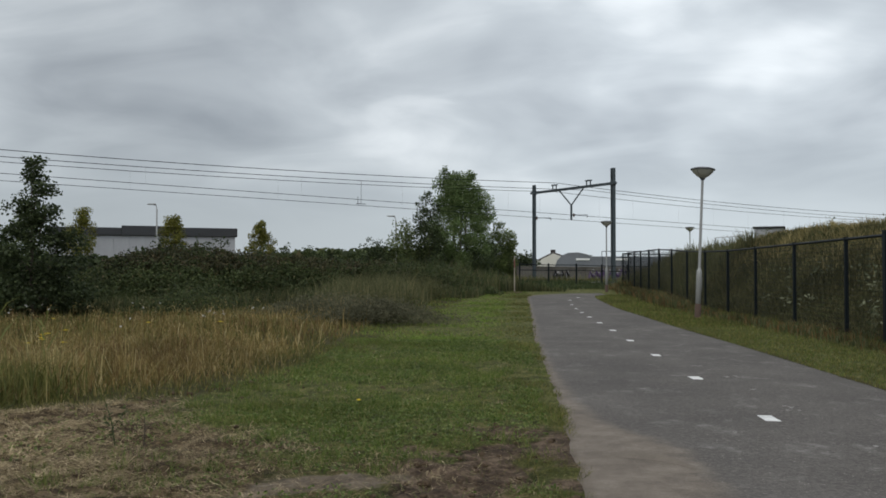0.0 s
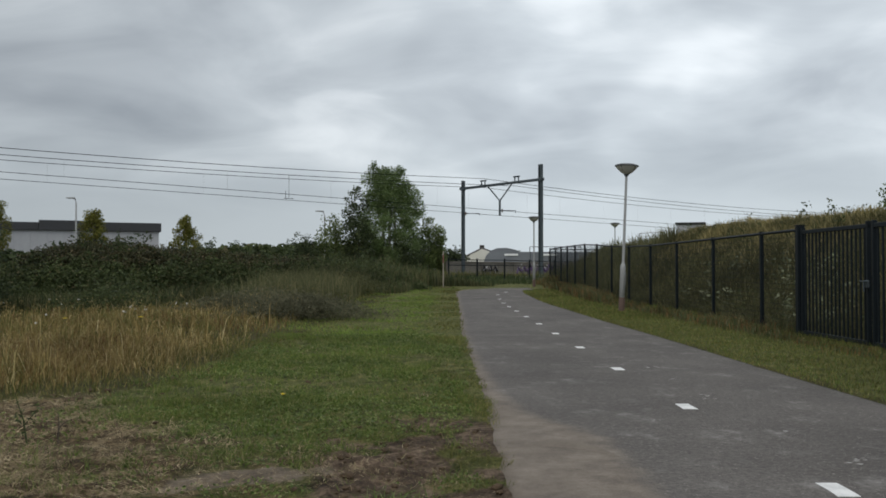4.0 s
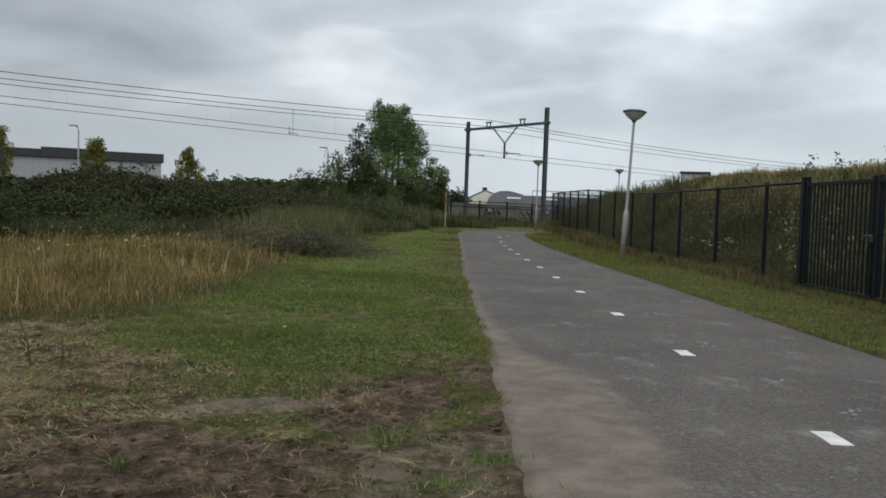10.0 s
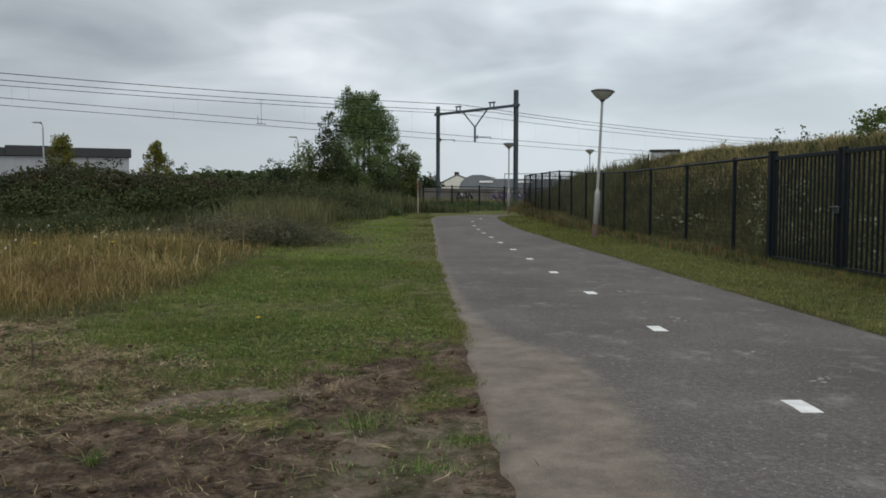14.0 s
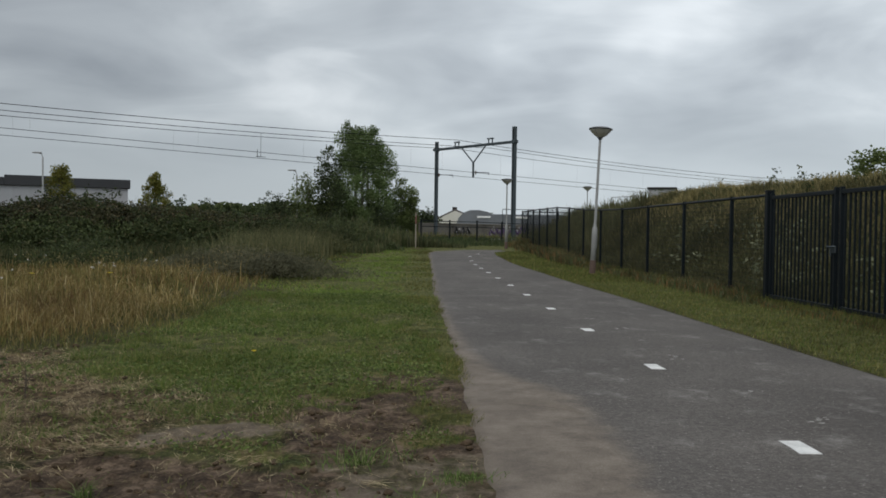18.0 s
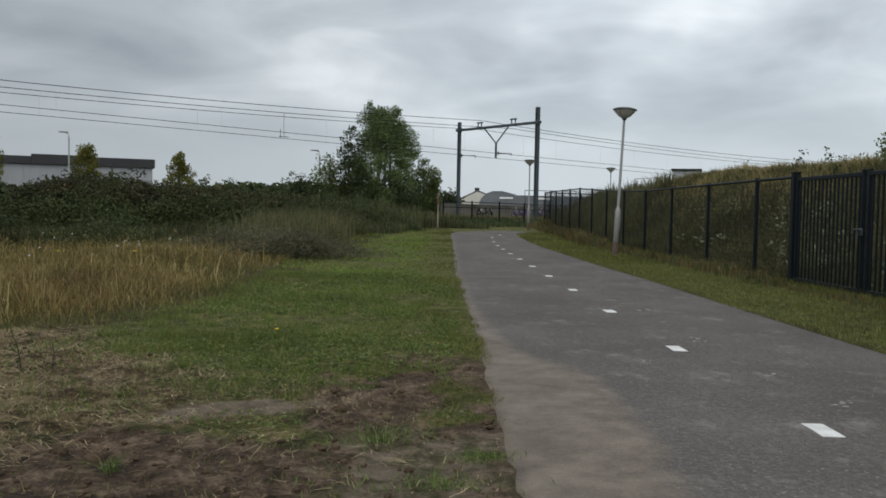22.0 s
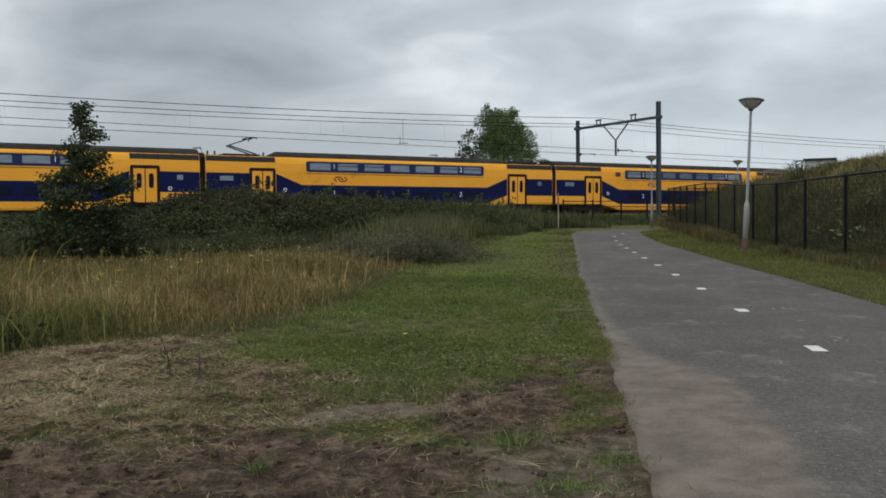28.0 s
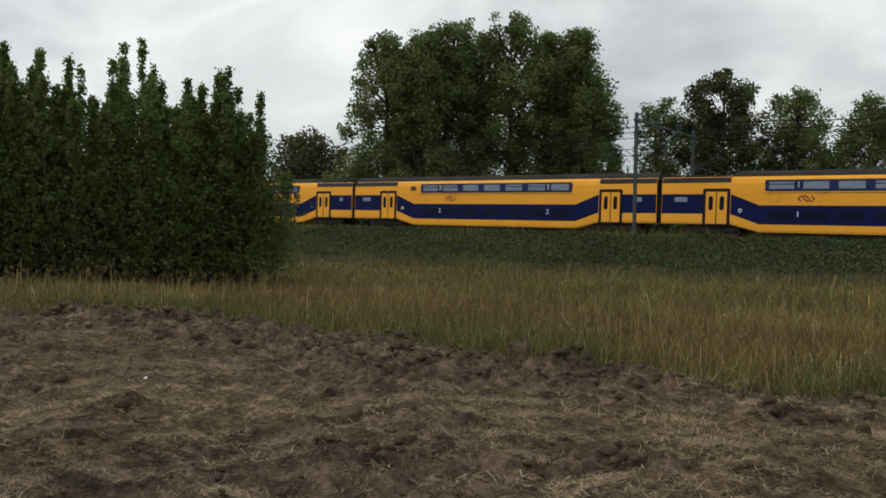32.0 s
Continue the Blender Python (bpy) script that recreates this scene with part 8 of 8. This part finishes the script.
def strands(rng, x, y, way, length, half, loose):
    """Bent flat stems lying on the land."""
    k = len(x)
    z = relief(x, y)[0] + 0.006 + loose * rng.uniform(0, 1, k) ** 1.5
    far = 0.6 + 0.4 * np.hypot(x, y) / 6
    half = half * rng.uniform(0.6, 1.5, k) * far
    run = np.stack([np.cos(way), np.sin(way), rng.normal(0, 0.16, k)], 1) * (length / 2)[:, None]
    q = np.stack([-np.sin(way) * half, np.cos(way) * half, 0 * way], 1)
    c = np.stack([x, y, z], 1)
    mid = c + np.stack([-np.sin(way), np.cos(way), 0.5 + 0 * way], 1) * (rng.normal(0, 0.09, k) * length)[:, None]
    v = np.stack([c - run - q, c - run + q, mid - q, mid + q, c + run - q * 0.5, c + run + q * 0.5], 1).reshape(-1, 3)
    i = np.arange(k)[:, None] * 6
    f = np.concatenate([i + (0, 1, 3), i + (0, 3, 2), i + (2, 3, 5), i + (2, 5, 4)], 1).reshape(-1, 3)
    return v, f


def build_weed():
    """A spindly leafy weed in the straw."""
    rng = np.random.default_rng(65)
    x, y = -2.42, 7.0
    t = thing("weed", pose(x, y, float(lay([x], [y])[0])), "spindly dark green weed standing in the straw", "weed")
    st = Shape().tube([(0, 0, -0.04), (-0.03, 0, 0.16), (-0.1, 0.01, 0.36)], [0.007, 0.005, 0.002], 6)
    st.tube([(-0.02, 0, 0.12), (0.08, 0.02, 0.26)], [0.004, 0.002], 5)
    part("stem", st, M["leaf_dark"], t)
    k = rng.uniform(0.15, 1, 34)
    side = rng.uniform(size=34) < 0.35
    p = np.stack([np.where(side, -0.02 + 0.1 * k, -0.03 - 0.07 * k), 0.01 * k, np.where(side, 0.12 + 0.14 * k, 0.36 * k)], 1) + rng.normal(0, 0.016, (34, 3))
    part("leaves", triangles("leaves", *leaves(p, 0.045, rng, 0.6, 3.0), M["leaf_dark"]), M["leaf_dark"], t)


def build_scrap():
    """A scrap of white litter on the soil."""
    x, y = -7.84, 0.23
    z = float(lay([x], [y])[0]) + 0.05
    sh = Shape().add([(-0.025, -0.01, 0), (0.015, -0.018, 0.006), (0.03, 0.01, 0.002), (-0.01, 0.02, 0.015), (0.0, 0.0, 0.02)], [(0, 1, 4), (1, 2, 4), (2, 3, 4), (3, 0, 4), (3, 2, 1, 0)])
    solid("paper_scrap", sh, M["paint_white"], "small crumpled scrap of white litter on the soil", "litter", at=pose(x, y, z))


def build_clods():
    """Lumps of turned soil."""
    rng = np.random.default_rng(71)
    bm = bmesh.new()
    bmesh.ops.create_icosphere(bm, subdivisions=1, radius=1)
    base = np.array([v.co[:] for v in bm.verts])
    tri = np.array([[v.index for v in f.verts] for f in bm.faces])
    bm.free()
    n = 11000
    x, y = scatter(rng, n, 3.0, 15, -12, 112, 0.8)
    z, (soil, straw, turf, sand), d = relief(x, y)
    keep = (d < 0.15) & (along(PATH_L, np.stack([x, y], 1))[0] > 0.05) & (rng.uniform(size=n) < 0.05 + 0.8 * soil)
    x, y, z, d = x[keep], y[keep], z[keep], d[keep]
    k = len(x)
    size = rng.uniform(0.006, 0.022, k) * (1 + 0.9 * smooth((d + 1.3) / 0.8)) * np.where(rng.uniform(size=k) < 0.03, 2.0, 1.0)
    c = np.stack([x, y, z + size * 0.3], 1)
    jig = 1 + rng.uniform(-0.35, 0.35, (k, len(base), 1))
    v = (c[:, None] + base[None] * jig * (size[:, None] * (1.2, 1.2, 0.75))[:, None]).reshape(-1, 3)
    f = (tri[None] + (np.arange(k) * len(base))[:, None, None]).reshape(-1, 3)
    tagged(new("soil_lumps", triangles("soil_lumps", v, f, M["clod"])), "dark lumps of turned soil", "soil", kind="stuff")
    # broken lumps in heaps, half sunk, mostly along the rim and before the viewer
    bm = bmesh.new()
    bmesh.ops.create_icosphere(bm, subdivisions=2, radius=1)
    ball = np.array([v.co[:] for v in bm.verts])
    ftri = np.array([[v.index for v in f.verts] for f in bm.faces])
    bm.free()
    n = 2600
    x, y = scatter(rng, n, 3.0, 15, 14, 112, 0.75)
    soil, straw, turf, sand = zones(x, y)
    d, _ = along(EDGE, np.stack([x, y], 1))
    heap = smooth((blotch(x, y, 0.8, 2.0, 3) - 0.42) / 0.16)
    keep = (d < -0.05) & (rng.uniform(size=n) < soil * (0.16 + 0.5 * smooth((d + 2.2) / 1.4)) * (0.08 + 0.92 * heap))
    cx, cy = x[keep], y[keep]
    each = rng.integers(2, 9, len(cx))
    x, y = np.repeat(cx, each) + rng.normal(0, 0.13, each.sum()), np.repeat(cy, each) + rng.normal(0, 0.13, each.sum())
    z, _, d = relief(x, y)
    low = d < 0.05
    x, y, z = x[low], y[low], z[low]
    k = len(x)
    size = 0.018 + 0.05 * rng.uniform(0, 1, k) ** 2.2
    c = np.stack([x, y, z + size * rng.uniform(-0.1, 0.4, k)], 1)
    turn = rng.uniform(0, 6.3, k)
    form = np.stack([1 + 0.75 * np.array([noise.noise(Vector(p) * 1.9 + Vector((j * 3.7, 0, 0))) for p in ball]) for j in range(24)])
    body = ball[None] * form[rng.integers(0, 24, k)][:, :, None] * (1.25, 0.95, 0.72)
    rot = np.stack([np.stack([np.cos(turn), -np.sin(turn)], 1), np.stack([np.sin(turn), np.cos(turn)], 1)], 1)
    body[..., :2] = np.einsum("kij,knj->kni", rot, body[..., :2])
    v = (c[:, None] + body * size[:, None, None]).reshape(-1, 3)
    f = (ftri[None] + (np.arange(k) * len(ball))[:, None, None]).reshape(-1, 3)
    tagged(new("broken_soil", triangles("broken_soil", v, f, M["clod"])), "dark broken lumps of ploughed soil", "soil", kind="stuff")
    one = (np.array([-4.45, 4.62, 0.06]) + base * (1 + rng.uniform(-0.35, 0.35, (len(base), 1))) * (0.062, 0.06, 0.072))
    tagged(new("soil_clod", triangles("soil_clod", one, tri, M["clod"])), "single dark upright clod of soil", "clod")


def build_bank_plants():
    """Weeds and golden grass on the bank behind the fence."""
    rng = np.random.default_rng(81)
    n = 60000
    y = 7 + 47 * rng.uniform(0, 1, n) ** 0.9
    xf = FENCE_A[0] + FENCE_TURN * (y - FENCE_A[1])
    x = xf + 0.12 + rng.uniform(0, 9, n) ** 1.0
    up = (x - xf) / 4.6
    z = lay(x, y)
    size = 0.012 + 0.0006 * np.hypot(x, y)
    low = up < 0.66 + rng.normal(0, 0.1, n)
    pts = np.stack([x, y, z], 1)
    v, f = blades(pts[~low], 0.5 * (0.8 + 0.4 * wave(x[~low] * 0.6, y[~low] * 0.6, 2.0)), 0.9 * size[~low], 0.35, rng)
    tagged(new("bank_golden_grass", triangles("bank_golden_grass", v, f, M["hill_grass"])), "golden dry grass on top of the bank", "grass", kind="stuff")
    m = 30000
    y = 7 + 46 * rng.uniform(0, 1, m) ** 1.1
    xf = FENCE_A[0] + FENCE_TURN * (y - FENCE_A[1])
    x = xf + 0.15 + 4.2 * rng.uniform(0, 1, m)
    z = lay(x, y) + np.abs(rng.normal(0, 0.22, m)) * (0.6 + 0.5 * wave(x, y, 3.0))
    v, f = leaves(np.stack([x, y, z], 1), 0.07, rng, 0.9, 2.2)
    tagged(new("bank_weeds", triangles("bank_weeds", v, f, M["leaf_weed"])), "dense dark weeds on the bank behind the fence", "weeds", kind="stuff")
    m = 60000
    y = 7 + 46 * rng.uniform(0, 1, m) ** 1.1
    xf = FENCE_A[0] + FENCE_TURN * (y - FENCE_A[1])
    x = xf + 0.15 + 4.4 * rng.uniform(0, 1, m)
    tuft = blotch(x, y, 0.8, 9.0, 3)
    v, f = blades(np.stack([x, y, lay(x, y)], 1), 0.2 + 0.5 * tuft, 0.006 + 0.0005 * y, 0.6, rng, 0.6)
    tagged(new("bank_slope_grass", triangles("bank_slope_grass", v, f, M["reed_slope"])), "dull olive grass on the bank behind the fence", "grass", kind="stuff")
    # single broad-leaved plants with pale leaves
    docks = []
    for _ in range(34):
        y = 12 + 16 * rng.uniform(0, 1)
        x = FENCE_A[0] + FENCE_TURN * (y - FENCE_A[1]) + rng.uniform(0.3, 2.6)
        c = int(rng.integers(9, 22))
        docks.append(np.array((x, y, float(lay([x], [y])[0]))) + np.stack([rng.normal(0, 0.13, c), rng.normal(0, 0.13, c), rng.uniform(0.1, 0.7, c)], 1))
    v, f = leaves(np.concatenate(docks), 0.12, rng, 0.7, 2.0)
    tagged(new("dock_plants", triangles("dock_plants", v, f, M["dock"])), "scattered pale broad-leaved docks on the bank", "plants", kind="stuff")
    k = 420
    y = 8 + 36 * rng.uniform(0, 1, k)
    xf = FENCE_A[0] + FENCE_TURN * (y - FENCE_A[1])
    x = xf + 0.2 + 3.5 * rng.uniform(0, 1, k)
    v, f = blades(np.stack([x, y, lay(x, y)], 1), 0.75, 0.016, 0.3, rng)
    tagged(new("bank_stalks", triangles("bank_stalks", v, f, M["reed_dull"])), "pale dead stalks among the weeds", "stalks", kind="stuff")
    # weeds on the skyline of the bank
    pts = []
    for _ in range(44):
        y = rng.uniform(12, 46)
        x = FENCE_A[0] + FENCE_TURN * (y - FENCE_A[1]) + rng.uniform(3.6, 6.5)
        g = float(lay([x], [y])[0])
        h = rng.uniform(0.35, 0.85)
        c = rng.integers(14, 34)
        pts.append(np.array((x, y, g)) + np.stack([rng.normal(0, 0.09, c), rng.normal(0, 0.09, c), rng.uniform(0.1, 1, c) * h], 1))
    v, f = leaves(np.concatenate(pts), 0.09, rng)
    tagged(new("skyline_weeds", triangles("skyline_weeds", v, f, M["leaf_hedge"])), "tall weeds standing on top of the bank", "weeds", kind="stuff")
    # rank brown grass where the bank runs out behind the far fence
    n = 9000
    y = 37 + 17 * rng.uniform(0, 1, n)
    x = FENCE_A[0] + FENCE_TURN * (y - FENCE_A[1]) + 0.2 + 3.6 * rng.uniform(0, 1, n)
    v, f = blades(np.stack([x, y, lay(x, y)], 1), 0.95 + 0.35 * wave(x, y, 2.0), 0.04, 0.3, rng)
    tagged(new("rank_grass", triangles("rank_grass", v, f, M["reed_dull"])), "rank brown grass behind the end of the fence", "grass", kind="stuff")
    # brownish rough grass at the foot of the fence
    n = 24000
    y = 9 + 44 * rng.uniform(0, 1, n)
    xf = FENCE_A[0] + FENCE_TURN * (y - FENCE_A[1])
    x = xf + rng.normal(-0.2, 0.26, n)
    clump = smooth((blotch(x, y, 0.7, 12.0, 3) - 0.35) / 0.3)
    tall = 0.07 + 0.22 * clump + 0.3 * smooth((y - 28) / 10)
    dry = rng.uniform(size=n) < 0.38
    for mask, mat, words in ((dry, "reed_brown", "rough brownish grass at the foot of the fence"), (~dry, "leaf_weed", "low green weeds at the foot of the fence")):
        v, f = blades(np.stack([x, y, lay(x, y)], 1)[mask], tall[mask], (0.007 + 0.0004 * y)[mask], 0.55, rng)
        tagged(new("fence_foot_grass", triangles("fence_foot_grass", v, f, M[mat])), words, "grass", kind="stuff")


build_meadow()
build_turf()
build_weed()
build_scrap()
build_clods()
build_bank_plants()

motions()
